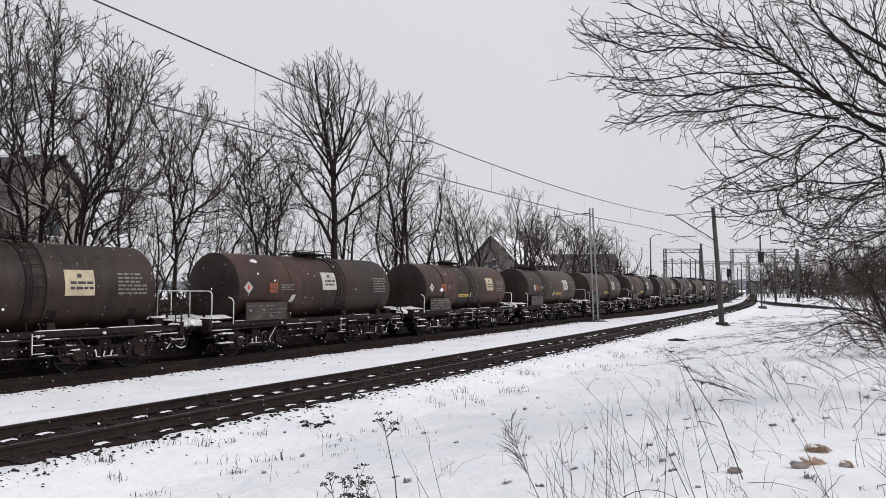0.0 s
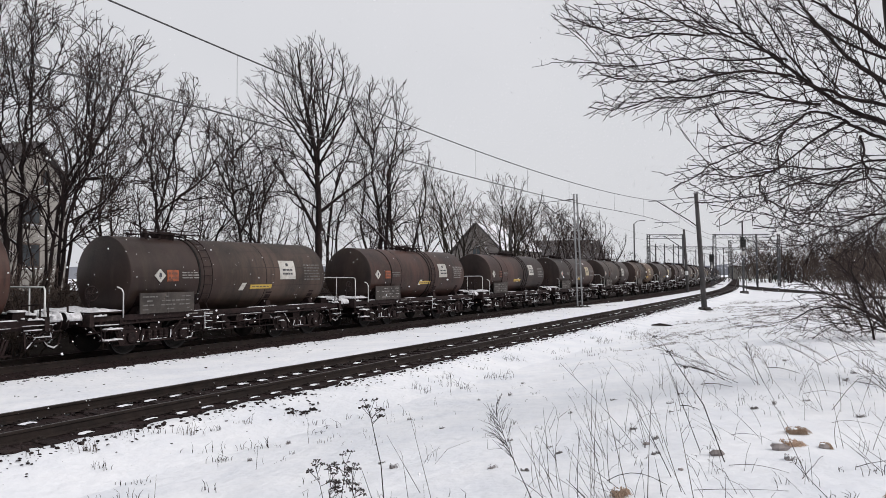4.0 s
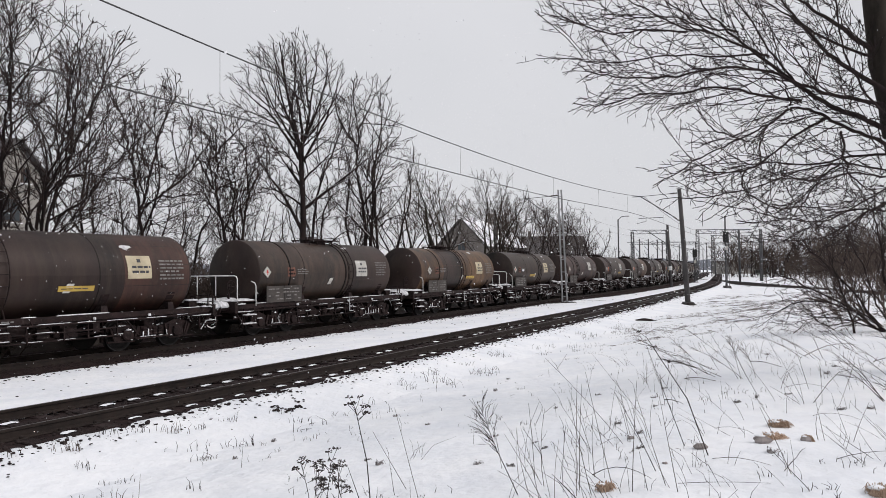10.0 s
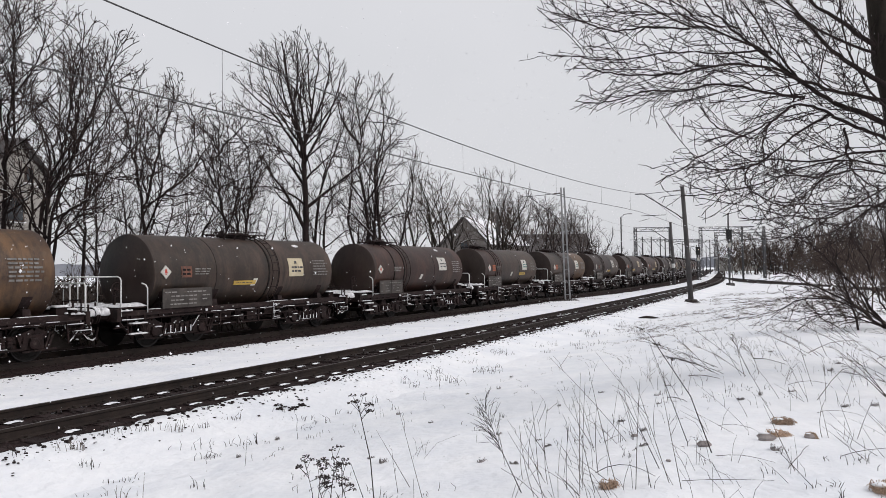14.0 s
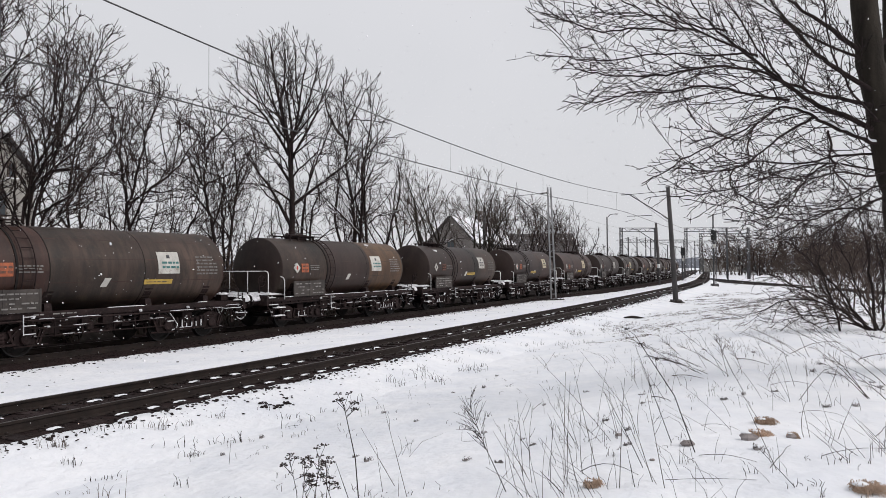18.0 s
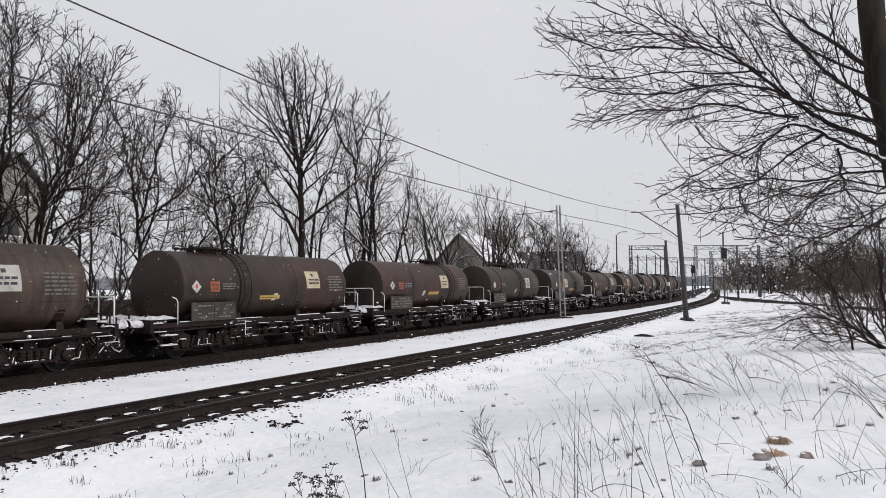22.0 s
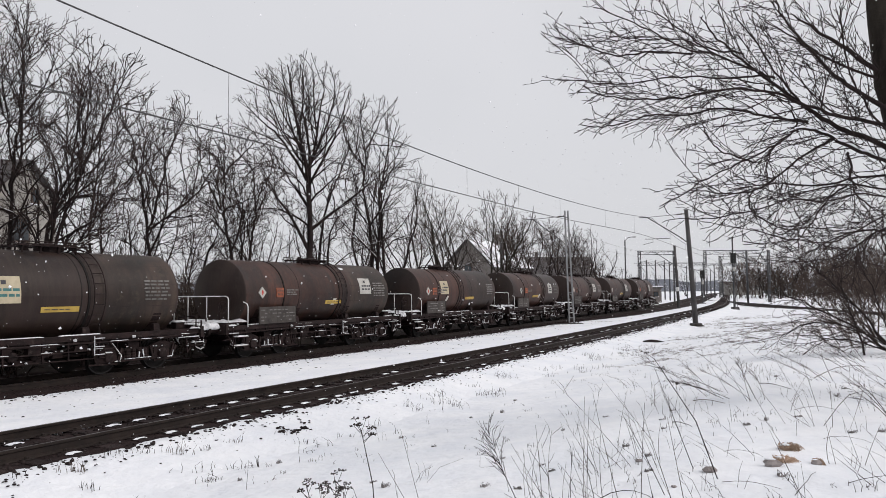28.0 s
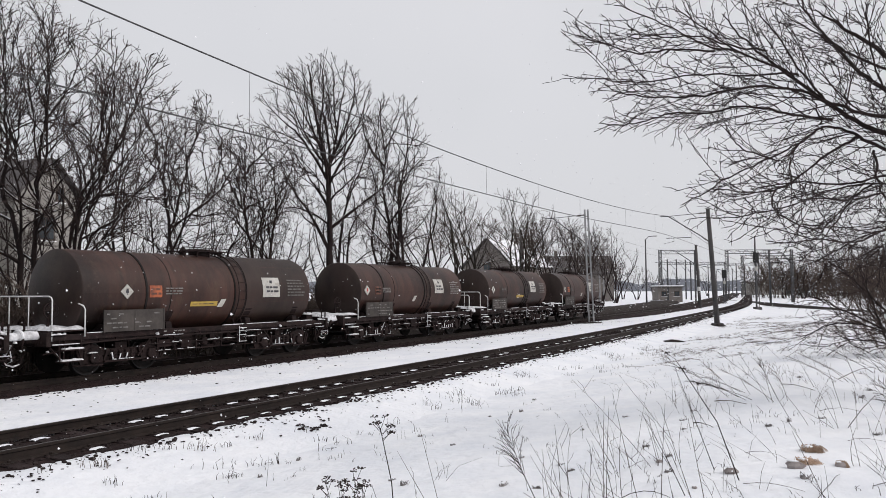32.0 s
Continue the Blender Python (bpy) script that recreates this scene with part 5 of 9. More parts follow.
def channel_mast(base, top):
    m = empty("catenary_mast", Matrix.Translation(base))
    tagged(m, "pale steel catenary mast of two laced channels", "catenary mast", group="masts of the overhead line")
    v = Vector(top) - Vector(base)
    for w in (0.17, -0.17):
        part("channel", Geo().beam((w, 0, -0.2), v + Vector((w * 0.62, 0, 0)), 0.09, 0.16, (0, 1, 0)), GALV, m)
    for k in range(9):
        p = v * (0.06 + 0.11 * k)
        part("lacing_plate", Geo().box(p, (0.34, 0.02, 0.05)), GALV, m)
    part("footing", Geo().box((0, 0, -0.05), (0.8, 0.8, 0.3), taper=0.8), CONCRETE, m, "low concrete footing")
    part("earth_mound", Geo().sheet([[(x, y, 0.25 * max(0.0, 1 - (x * x / 2.2 + y * y / 0.9)) - 0.1 + 0.05 * noise.noise((x * 3, y * 3, 9))) for x in np.linspace(-1.5, 1.5, 11)] for y in np.linspace(-1, 1, 9)]), EARTH, m, "bare earth heaped round the foot")
    return m, v


mast_a, va = channel_mast(A_BASE, A_TOP)
ha = heading(42.6)
cantilever(mast_a, None, va, (-math.cos(ha), math.sin(ha), 0), 3.0, 7.55, 5.5, 5.95, DARK_STEEL)


def line_of(off, z_mess, z_cont, s0, s1, label, radius=0.013):
    """A messenger wire that sags between masts, the contact wire and the droppers between them."""
    line = empty("catenary_line")
    tagged(line, label, "overhead line")
    st = list(np.arange(s0, s1 + 0.1, 1.5))
    part("messenger_wire", Geo().tube([P(s, off(s), z_mess(s)) for s in st], radius, 5), WIRE, line)
    part("contact_wire", Geo().tube([P(s, off(s), z_cont(s)) for s in st], radius, 5), WIRE, line)
    return line


def near_mess(s):
    return 6.46 + 0.98 * ((s - 20.5) / 26.5) ** 2 if s < 47 else 6.46 + 0.98 * ((s - 47 - 26.5) / 26.5) ** 2 if s < 100 else 6.46 + 0.98 * abs(math.sin((s - 73.5) / 53 * math.pi))


def near_cont(s):
    return 5.52 + 0.45 * smooth_step((s - 20) / 27)


near_line = line_of(lambda s: 0.1 * math.sin(s / 9), near_mess, near_cont, -14, 150, "messenger and contact wire over the near track", 0.016)
for s in (-0.4, 4.0, 15.5, 20.3, 25.5, 33.5, 41.0, 56, 66, 76, 86):
    g = Geo().tube([P(s, 0.1 * math.sin(s / 9), near_mess(s)), P(s, 0.1 * math.sin(s / 9), near_cont(s))], 0.005, 4)
    part("dropper", g, WIRE, near_line)
part("clamp", Geo().box(P(-0.55, 0, near_mess(-0.55)), (0.16, 0.1, 0.09)), DARK_STEEL, near_line, "dark clamp on the messenger wire")


def main_mess(s):
    return 7.35 - 0.75 * math.sin((s - 42) / 60 * math.pi) ** 2


main_line = line_of(main_off, main_mess, lambda s: 5.95, 42, 150, "messenger and contact wire over the train's track", 0.007)
for s in (52, 62, 72, 82, 92):
    part("dropper", Geo().tube([P(s, main_off(s), main_mess(s)), P(s, main_off(s), 5.95)], 0.005, 4), WIRE, main_line)


def plain_pole(name, x, y, h, r, mat, label, category, lean=(0, 0), z=-0.35, band=None):
    m = empty(name, pose(x, y, z))
    tagged(m, label, category)
    part("post", Geo().tube([(0, 0, 0), (lean[0], lean[1], h)], [r, r * 0.75], 8), mat, m, smooth=True)
    if band:
        part("painted_band", Geo().tube([(lean[0] * band / h, lean[1] * band / h, band), (lean[0] * band / h, lean[1] * band / h, band + 0.5)], r * 1.05, 8), PIPE_WHITE, m, "white number band")
    return m


# masts and signals towards the station
plain_pole("catenary_mast", 31.6, 89.2, 7.9, 0.2, CONCRETE, "dark concrete mast with a white band", "catenary mast", (-0.35, 0), band=2.3)
lamp = plain_pole("lamp_mast", 31.0, 110.0, 10.0, 0.13, DARK_STEEL, "slender yard lamp mast behind the train", "lamp mast")
part("lamp_arm", Geo().tube([(0, 0, 9.9), (0.5, 0, 10.4), (1.2, 0, 10.5)], 0.05, 6), DARK_STEEL, lamp)
part("lamp_head", Geo().box((1.4, 0, 10.48), (0.6, 0.3, 0.14), taper=0.8), GALV, lamp)


def lattice_leg(m, x, y, h, w):
    for dx in (-w, w):
        for dy in (-w, w):
            part("leg_angle", Geo().beam((x + dx, y + dy, 0), (x + dx * 0.7, y + dy * 0.7, h), 0.09), DARK_STEEL, m)
    g = Geo()
    n = int(h / 1.0)
    for k in range(n):
        z0, z1 = h * k / n, h * (k + 1) / n
        s = 1 if k % 2 else -1
        g.beam((x - w * s, y - w, z0), (x + w * s, y - w, z1), 0.05)
        g.beam((x - w * s, y + w, z0), (x + w * s, y + w, z1), 0.05)
    part("lacing", g, DARK_STEEL, m)


def portal(x0, x1, y, h, label, legs):
    m = empty("catenary_portal", pose(0, 0, -0.3))
    tagged(m, label, "catenary portal", group="portals of the overhead line")
    for k, x in enumerate(legs):
        if k == 0:
            lattice_leg(m, x, y, h, 0.32)
        else:
            part("leg", Geo().beam((x, y, 0), (x, y, h), 0.28, 0.28), DARK_STEEL, m)
    for dz in (0, -0.75):
        part("boom", Geo().beam((x0, y, h + dz), (x1, y, h + dz), 0.12, 0.12), DARK_STEEL, m)
    g = Geo()
    n = int((x1 - x0) / 0.9)
    for k in range(n):
        a, b = x0 + (x1 - x0) * k / n, x0 + (x1 - x0) * (k + 1) / n
        g.beam((a, y, h if k % 2 else h - 0.75), (b, y, h - 0.75 if k % 2 else h), 0.06)
    part("boom_lacing", g, DARK_STEEL, m)
    part("bracket", Geo().tube([(x0 + (x1 - x0) * 0.45, y - 0.5, h - 0.3), (x1 - 0.4, y - 0.5, h - 2.9)], 0.08, 6), DARK_STEEL, m)
    part("bracket_tie", Geo().tube([(x0 + (x1 - x0) * 0.2, y - 0.5, h - 0.4), (x0 + (x1 - x0) * 0.45, y - 0.5, h - 0.3), (x1, y - 0.5, h - 0.1)], 0.04, 6), DARK_STEEL, m)
    return m


portal(44.8, 52.6, 150.0, 10.4, "lattice-legged steel catenary portal over the far tracks", (45.2, 52.3))
portal(59.2, 71.0, 152.0, 10.5, "steel catenary portal at the station throat", (59.6, 68.4))
portal(78.0, 92.0, 190.0, 11.0, "hazy steel catenary portal at the station", (78.5, 91.0))
portal(70.0, 92.0, 235.0, 11.0, "distant steel catenary portal", (71.0, 91.5))
portal(96.0, 128.0, 260.0, 11.5, "distant steel catenary portal", (97.0, 126.0))
for k, (px, d, h) in enumerate([(1206, 160, 9), (1222, 175, 9.5), (1231, 165, 8.8), (1262, 200, 9), (1312, 185, 9), (1327, 210, 9), (1288, 230, 9), (1190, 140, 8.2), (1305, 260, 9.5), (1277, 280, 9.5), (1372, 120, 8.8), (1410, 132, 9.6), (1413, 130, 9.4), (1246, 240, 9), (1320, 300, 10), (1297, 320, 10)]):
    p = plain_pole("catenary_mast", (px - 784) / 1305 * d, d, h, 0.17, DARK_STEEL, "far grey catenary mast", "catenary mast", band=None)
    part("bracket", Geo().tube([(0, 0, h - 2.6), (-1.7, 0, h - 0.6), (-2.4, 0, h - 0.6)], 0.05, 5), DARK_STEEL, p)
    part("bracket_tie", Geo().tube([(0, 0, h - 0.2), (-1.8, 0, h - 0.6)], 0.035, 5), DARK_STEEL, p)
plain_pole("fence_post", 20.3, 93.0, 4.2, 0.12, GALV, "pale steel post behind the train", "post")
plain_pole("fence_post", 20.9, 93.4, 4.2, 0.12, GALV, "pale steel post behind the train", "post")
plain_pole("telegraph_pole", 8.3, 74.0, 8.6, 0.2, CONCRETE, "grey concrete pole behind the train", "pole")


def signal(x, y, h, head_z, label, size=1.0):
    m = empty("railway_signal", pose(x, y, -0.35))
    tagged(m, label, "signal", group="signals by the track")
    part("mast", Geo().tube([(0, 0, 0), (0, 0, h)], [0.11, 0.09], 8), DARK_STEEL, m)
    part("backboard", Geo().box((0, -0.16, head_z), (0.7 * size, 0.08, 1.25 * size)), SIGNAL_BLACK, m, "black signal head")
    for k in range(3):
        part("hood", Geo().tube([(0, -0.2, head_z + (k - 1) * 0.36 * size), (0, -0.45, head_z + (k - 1) * 0.36 * size)], 0.12 * size, 10), SIGNAL_BLACK, m)
    part("ladder", Geo().beam((0.22, 0.1, 0), (0.22, 0.1, head_z), 0.05).beam((0.42, 0.1, 0), (0.42, 0.1, head_z), 0.05), DARK_STEEL, m)
    part("sign_plate", Geo().box((0.06, -0.14, head_z - 1.35 * size), (0.34, 0.03, 0.5)), WHITE_PLATE, m, "small white plate under the head")
    part("footing", Geo().box((0.1, 0, 0.1), (0.9, 0.7, 0.4), taper=0.85), CONCRETE, m)
    return m


signal(39.0, 90.5, 9.0, 6.35, "colour-light signal on a tall grey mast")
signal(45.3, 117.0, 5.4, 4.9, "colour-light signal farther along the track", 1.0)


# ---------------------------------------------------------------- houses
def box_window(house, c, w, h, nrm, bars=2):
    """A window with frame, panes and sill; nrm is the wall's outward way."""
    n = Vector(nrm)
    r = n.cross(Vector((0, 0, 1))).normalized()
    m = Matrix((r, n, Vector((0, 0, 1)))).transposed()
    c = Vector(c)
    win = part("window", Geo().box(c + n * 0.02, (w + 0.16, 0.1, h + 0.16), m), FRAME, house, "window with a dark brown frame")
    for k in range(bars):
        part("pane", Geo().box(c + n * 0.075 + r * ((k + 0.5) / bars - 0.5) * w, (w / bars - 0.06, 0.03, h - 0.06), m), GLASS, win)
    part("sill", Geo().box(c + n * 0.1 - Vector((0, 0, h / 2 + 0.1)), (w + 0.25, 0.2, 0.05), m), SNOW_CAP, win, "snowy sill")


def gabled_house(name, x, y, turn, w, d, eaves, ridge, wall_mat, roof_mat, label, snow=True, windows=(), z=0.2, base_label="house"):
    """Gable end towards its own -y; windows: rows of (side, along, height, width, tall)."""
    h = empty(name, pose(x, y, z, 0, 0, turn))
    tagged(h, label, base_label)
    g = Geo()
    ring = [(-w / 2, 0), (w / 2, 0), (w / 2, eaves), (0, ridge), (-w / 2, eaves)]
    g.sweep([[(a, -d / 2, b) for a, b in ring], [(a, d / 2, b) for a, b in ring]])
    part("wall", g, wall_mat, h)
    for s in (1, -1):
        sl = Vector((s * w / 2, 0, eaves - ridge))
        ln = sl.length
        sl.normalize()
        up = Vector((-sl.z * s, 0, sl.x * s)) if s > 0 else Vector((sl.z, 0, -sl.x))
        if up.z < 0:
            up = -up
        a = Vector((0, 0, ridge)) + up * 0.1
        e = a + sl * (ln + 0.45)
        ring2 = [a, e, e + up * 0.16, a + up * 0.16]
        slab = part("roof", Geo().sweep([[(p.x, -d / 2 - 0.4, p.z) for p in ring2], [(p.x, d / 2 + 0.4, p.z) for p in ring2]]), roof_mat, h)
        if snow:
            ring3 = [p + up * 0.165 for p in (a + sl * 0.1, e - sl * 0.12)]
            ring3 += [p + up * 0.08 for p in (ring3[1], ring3[0])]
            part("roof_snow", Geo().sweep([[(p.x, -d / 2 - 0.3, p.z) for p in ring3], [(p.x, d / 2 + 0.3, p.z) for p in ring3]]), SNOW_CAP, slab, "snow lying on the roof")
    for side, al, zz, ww, hh in windows:
        if side == "gable":
            box_window(h, (al, -d / 2, zz), ww, hh, (0, -1, 0))
        elif side == "east":
            box_window(h, (w / 2, al, zz), ww, hh, (1, 0, 0))
        else:
            box_window(h, (-w / 2, al, zz), ww, hh, (-1, 0, 0))
    part("chimney", Geo().box((w * 0.12, d * 0.1, ridge + 0.4), (0.55, 0.55, 1.6)), BRICK, h, "brick chimney")
    return h


gabled_house("house", -31.7, 51.4, 75, 5.8, 11.0, 8.3, 10.9, RENDER_GREY, ROOF_DARK, "tall grey rendered gabled house behind bare trees", False,
             (("gable", 0.9, 8.7, 0.6, 0.9), ("gable", -0.4, 6.3, 1.5, 1.5), ("gable", -0.4, 3.4, 1.5, 1.5), ("west", 2.0, 6.3, 1.2, 1.4), ("west", -2.0, 6.3, 1.2, 1.4)))
gabled_house("outbuilding", -33.5, 44.5, 75, 7.0, 8.0, 6.6, 8.4, RENDER_GREY, ROOF_DARK, "grey side wing with a low snowy roof", True, (("gable", 1.5, 4.6, 1.2, 1.3),))
gabled_house("house", 9.8, 105.0, -38, 8.0, 10.0, 5.2, 8.9, BRICK, ROOF_DARK, "house with a snowy steep roof behind the trees", True, (("gable", 0, 5.0, 1.2, 1.4), ("gable", -2, 2.4, 1.2, 1.4), ("gable", 2, 2.4, 1.2, 1.4)))
gabled_house("house", 22.0, 128.0, 85, 11.0, 15.0, 4.6, 7.6, BRICK, ROOF_DARK, "long brown-roofed house behind the trees", False, (("gable", 0, 4.0, 1.2, 1.4),))
gabled_house("house", 104.0, 235.0, 10, 9.0, 11.0, 4.2, 8.2, RENDER_GREY, ROOF_RED, "distant house with a reddish roof partly under snow", True, (("gable", 1.5, 2.4, 1.4, 1.5), ("gable", -1.5, 2.4, 1.4, 1.5)))
gabled_house("house", 114.0, 240.0, -15, 9.0, 11.0, 4.2, 8.6, RENDER_GREY, ROOF_RED, "distant house with a reddish roof partly under snow", True, (("gable", 1.5, 2.4, 1.4, 1.5), ("gable", -1.5, 2.4, 1.4, 1.5)))


def station_hut():
    h = empty("trackside_hut", pose(44.0, 142.0, -0.3))
    tagged(h, "low trackside hut with a snowy flat roof", "hut")
    part("wall", Geo().box((0, 0, 1.4), (4.6, 4.0, 2.8)), BRICK, h)
    part("roof", Geo().box((0, 0, 2.9), (5.2, 4.6, 0.2)), ROOF_DARK, h)
    part("roof_snow", Geo().box((0, 0, 3.1), (5.1, 4.5, 0.18), taper=0.97), SNOW_CAP, h, "snow on the roof")
    for x in (-1.2, 1.2):
        box_window(h, (x, -2.0, 1.6), 0.9, 0.9, (0, -1, 0))


station_hut()


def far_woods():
    """The line of woods and roofs beyond the station, haze put into its colour."""
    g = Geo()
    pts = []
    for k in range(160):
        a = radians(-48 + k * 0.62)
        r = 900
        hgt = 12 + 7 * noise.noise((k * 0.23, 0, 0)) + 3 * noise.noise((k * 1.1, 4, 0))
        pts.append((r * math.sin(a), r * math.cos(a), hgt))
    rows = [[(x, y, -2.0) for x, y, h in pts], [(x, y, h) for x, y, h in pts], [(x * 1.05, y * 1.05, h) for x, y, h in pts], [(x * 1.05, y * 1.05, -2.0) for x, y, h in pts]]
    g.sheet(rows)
    tagged(part("backdrop", g, HAZED_WOOD), "pale line of distant woods with haze in its colour", "distance", kind="structure")


far_woods()


# ---------------------------------------------------------------- trees
def grow(g, rng, start, way, length, radius, level, spec, snow=None):
    """One branch and, along it, its side branches."""
    lv = spec[level]
    n = lv["segs"]
    pts, rad = [start], [radius]
    d = way.normalized()
    step = length / n
    p = start
    end_r = max(spec[0]["min_r"], radius * lv["taper"])
    for k in range(n):
        d = d + Vector((rng.gauss(0, 1), rng.gauss(0, 1), rng.gauss(0, 1))) * lv["wander"]
        d.z += lv["lift"]
        d.normalize()
        p = p + d * step
        pts.append(p)
        rad.append(radius + (end_r - radius) * (k + 1) / n)
        if snow is not None and level < 3 and d.z < 0.8 and radius > 0.02 and rng.random() < 0.5:
            r = rad[-1] * 0.5
            snow.tube([pts[-2] + Vector((0, 0, rad[-2] * 0.75)), pts[-1] + Vector((0, 0, rad[-1] * 0.75))], [r, r * 0.9], 4, caps=False)
    g[min(level, len(g) - 1)].tube(pts, rad, lv["sides"], caps=False)
    if level + 1 >= len(spec):
        return
    cnt = lv["kids"]
    cnt = max(1, int(cnt * (0.8 + 0.4 * rng.random())))
    az = rng.random() * 6.28
    for k in range(cnt):
        t = lv["from"] + (1 - lv["from"]) * ((k + rng.random() * 0.8) / cnt)
        t = min(t, 0.999)
        j = min(int(t * n), n - 1)
        f = t * n - j
        q = pts[j].lerp(pts[j + 1], f)
        dd = (pts[j + 1] - pts[j]).normalized()
        az += 2.4 + rng.uniform(-0.5, 0.5)
        o = dd.orthogonal().normalized()
        o = Matrix.Rotation(az, 3, dd) @ o
        ang = radians(rng.uniform(*lv["angle"]))
        way2 = dd * math.cos(ang) + o * math.sin(ang)
        r_here = rad[j] + (rad[j + 1] - rad[j]) * f
        ln = length * rng.uniform(*lv["ratio"]) * (1.0 - lv["shrink"] * t)
        grow(g, rng, q, way2, ln, max(spec[0]["min_r"], min(r_here * 0.85, radius * lv["thin"])), level + 1, spec, snow)


def crown_room(z0, z1, width, belly, cx=0.0, cy=0.0):
    """Tells how far inside an egg-shaped crown a point lies (below 1: inside)."""
    e = math.log(0.5) / math.log(belly)

    def inside(q):
        t = (q.z - z0) / (z1 - z0)
        if t <= 0.0 or t >= 1.0:
            return 9.0
        return math.hypot(q.x - cx, q.y - cy) / (width * math.sin(math.pi * t ** e) ** 0.45 + 0.1)

    return inside


def shoots(rng, out, snow, pts, rad, level, spec, inside):
    """Side branches along a line of points, each with side branches of its own."""
    lv = spec[level]
    runs = [0.0]
    for a, b in zip(pts[:-1], pts[1:]):
        runs.append(runs[-1] + (b - a).length)
    total = runs[-1]
    at = total * lv["from"] + rng.random() * lv["gap"]
    az = rng.random() * 6.28
    j = 0
    while at < total * 0.985:
        while runs[j + 1] < at:
            j += 1
        f = (at - runs[j]) / (runs[j + 1] - runs[j])
        q = pts[j].lerp(pts[j + 1], f)
        dd = (pts[j + 1] - pts[j]).normalized()
        r_here = rad[j] + (rad[j + 1] - rad[j]) * f
        t = at / total
        at += lv["gap"] * rng.uniform(0.55, 1.45)
        az += 2.4 + rng.uniform(-0.6, 0.6)
        o = Matrix.Rotation(az, 3, dd) @ dd.orthogonal().normalized()
        ang = radians(rng.uniform(*lv["angle"]) * (1.15 - 0.4 * t))
        d = dd * math.cos(ang) + o * math.sin(ang)
        d.z += lv["up"]
        d.normalize()
        ln = (lv["share"] * total * (1 - lv["shrink"] * t) + lv["least"]) * rng.uniform(0.6, 1.15)
        if inside:
            if "march" in lv:
                ln, k = 0.6, 0
                while k < 24 and inside(q + d * ln + Vector((0, 0, 0.02 * ln * ln))) < 1.0:
                    ln += 0.3
                    k += 1
                ln *= rng.uniform(*lv["march"])
            else:
                for _ in range(3):
                    if inside(q + d * ln) < 1.06:
                        break
                    ln *= 0.66
        if ln < 0.07:
            continue
        r0 = max(lv["tip"], min(r_here * lv["thin"], lv["fat"] * ln))
        n = lv["segs"]
        line, rr, p = [q], [r0], q
        for k in range(n):
            w = lv["wander"]
            d = d + Vector((rng.gauss(0, w), rng.gauss(0, w), rng.gauss(0, w) + lv["lift"]))
            d.normalize()
            p = p + d * (ln / n)
            line.append(p)
            rr.append(r0 + (lv["tip"] - r0) * ((k + 1) / n) ** 0.8)
            if snow is not None and rr[-1] > 0.017 and abs(d.z) < 0.8 and rng.random() < 0.62:
                up = Vector((0, 0, 0.8))
                snow.tube([line[-2] + up * rr[-2], p + up * rr[-1]], [rr[-2] * 0.55, rr[-1] * 0.55], 4, caps=False)
        out[lv["geo"]].tube(line, rr, lv["sides"], caps=False)
        if level + 1 < len(spec):
            shoots(rng, out, snow, line, rr, level + 1, spec, inside)


def crown_spec(tip, loose=1.0, upward=0.0, bend=1.0):
    base = dict(up=0.0, fat=0.03)
    return [
        dict(base, gap=0.5 * loose, angle=(30, 62), share=0.5, least=0.4, shrink=0.4, thin=0.62, tip=tip * 1.3, segs=8, wander=0.09 * bend, lift=0.06 + upward, sides=6, geo=0, up=0.16, march=(0.75, 1.08), **{"from": 0.0}),
        dict(base, gap=0.42 * loose, angle=(28, 58), share=0.5, least=0.35, shrink=0.55, thin=0.6, tip=tip * 1.1, segs=6, wander=0.1 * bend, lift=0.05 + upward, sides=4, geo=0, up=0.08, fat=0.027, **{"from": 0.14}),
        dict(base, gap=0.25 * loose ** 0.5, angle=(25, 58), share=0.48, least=0.22, shrink=0.5, thin=0.7, tip=tip, segs=3, wander=0.12 * bend, lift=0.05, sides=3, geo=1, up=0.06, fat=0.02, **{"from": 0.12}),
        dict(base, gap=0.19 * loose ** 0.5, angle=(25, 60), share=0.42, least=0.16, shrink=0.4, thin=0.8, tip=tip * 0.85, segs=2, wander=0.18 * bend, lift=0.05, sides=3, geo=1, up=0.05, **{"from": 0.12}),
    ]


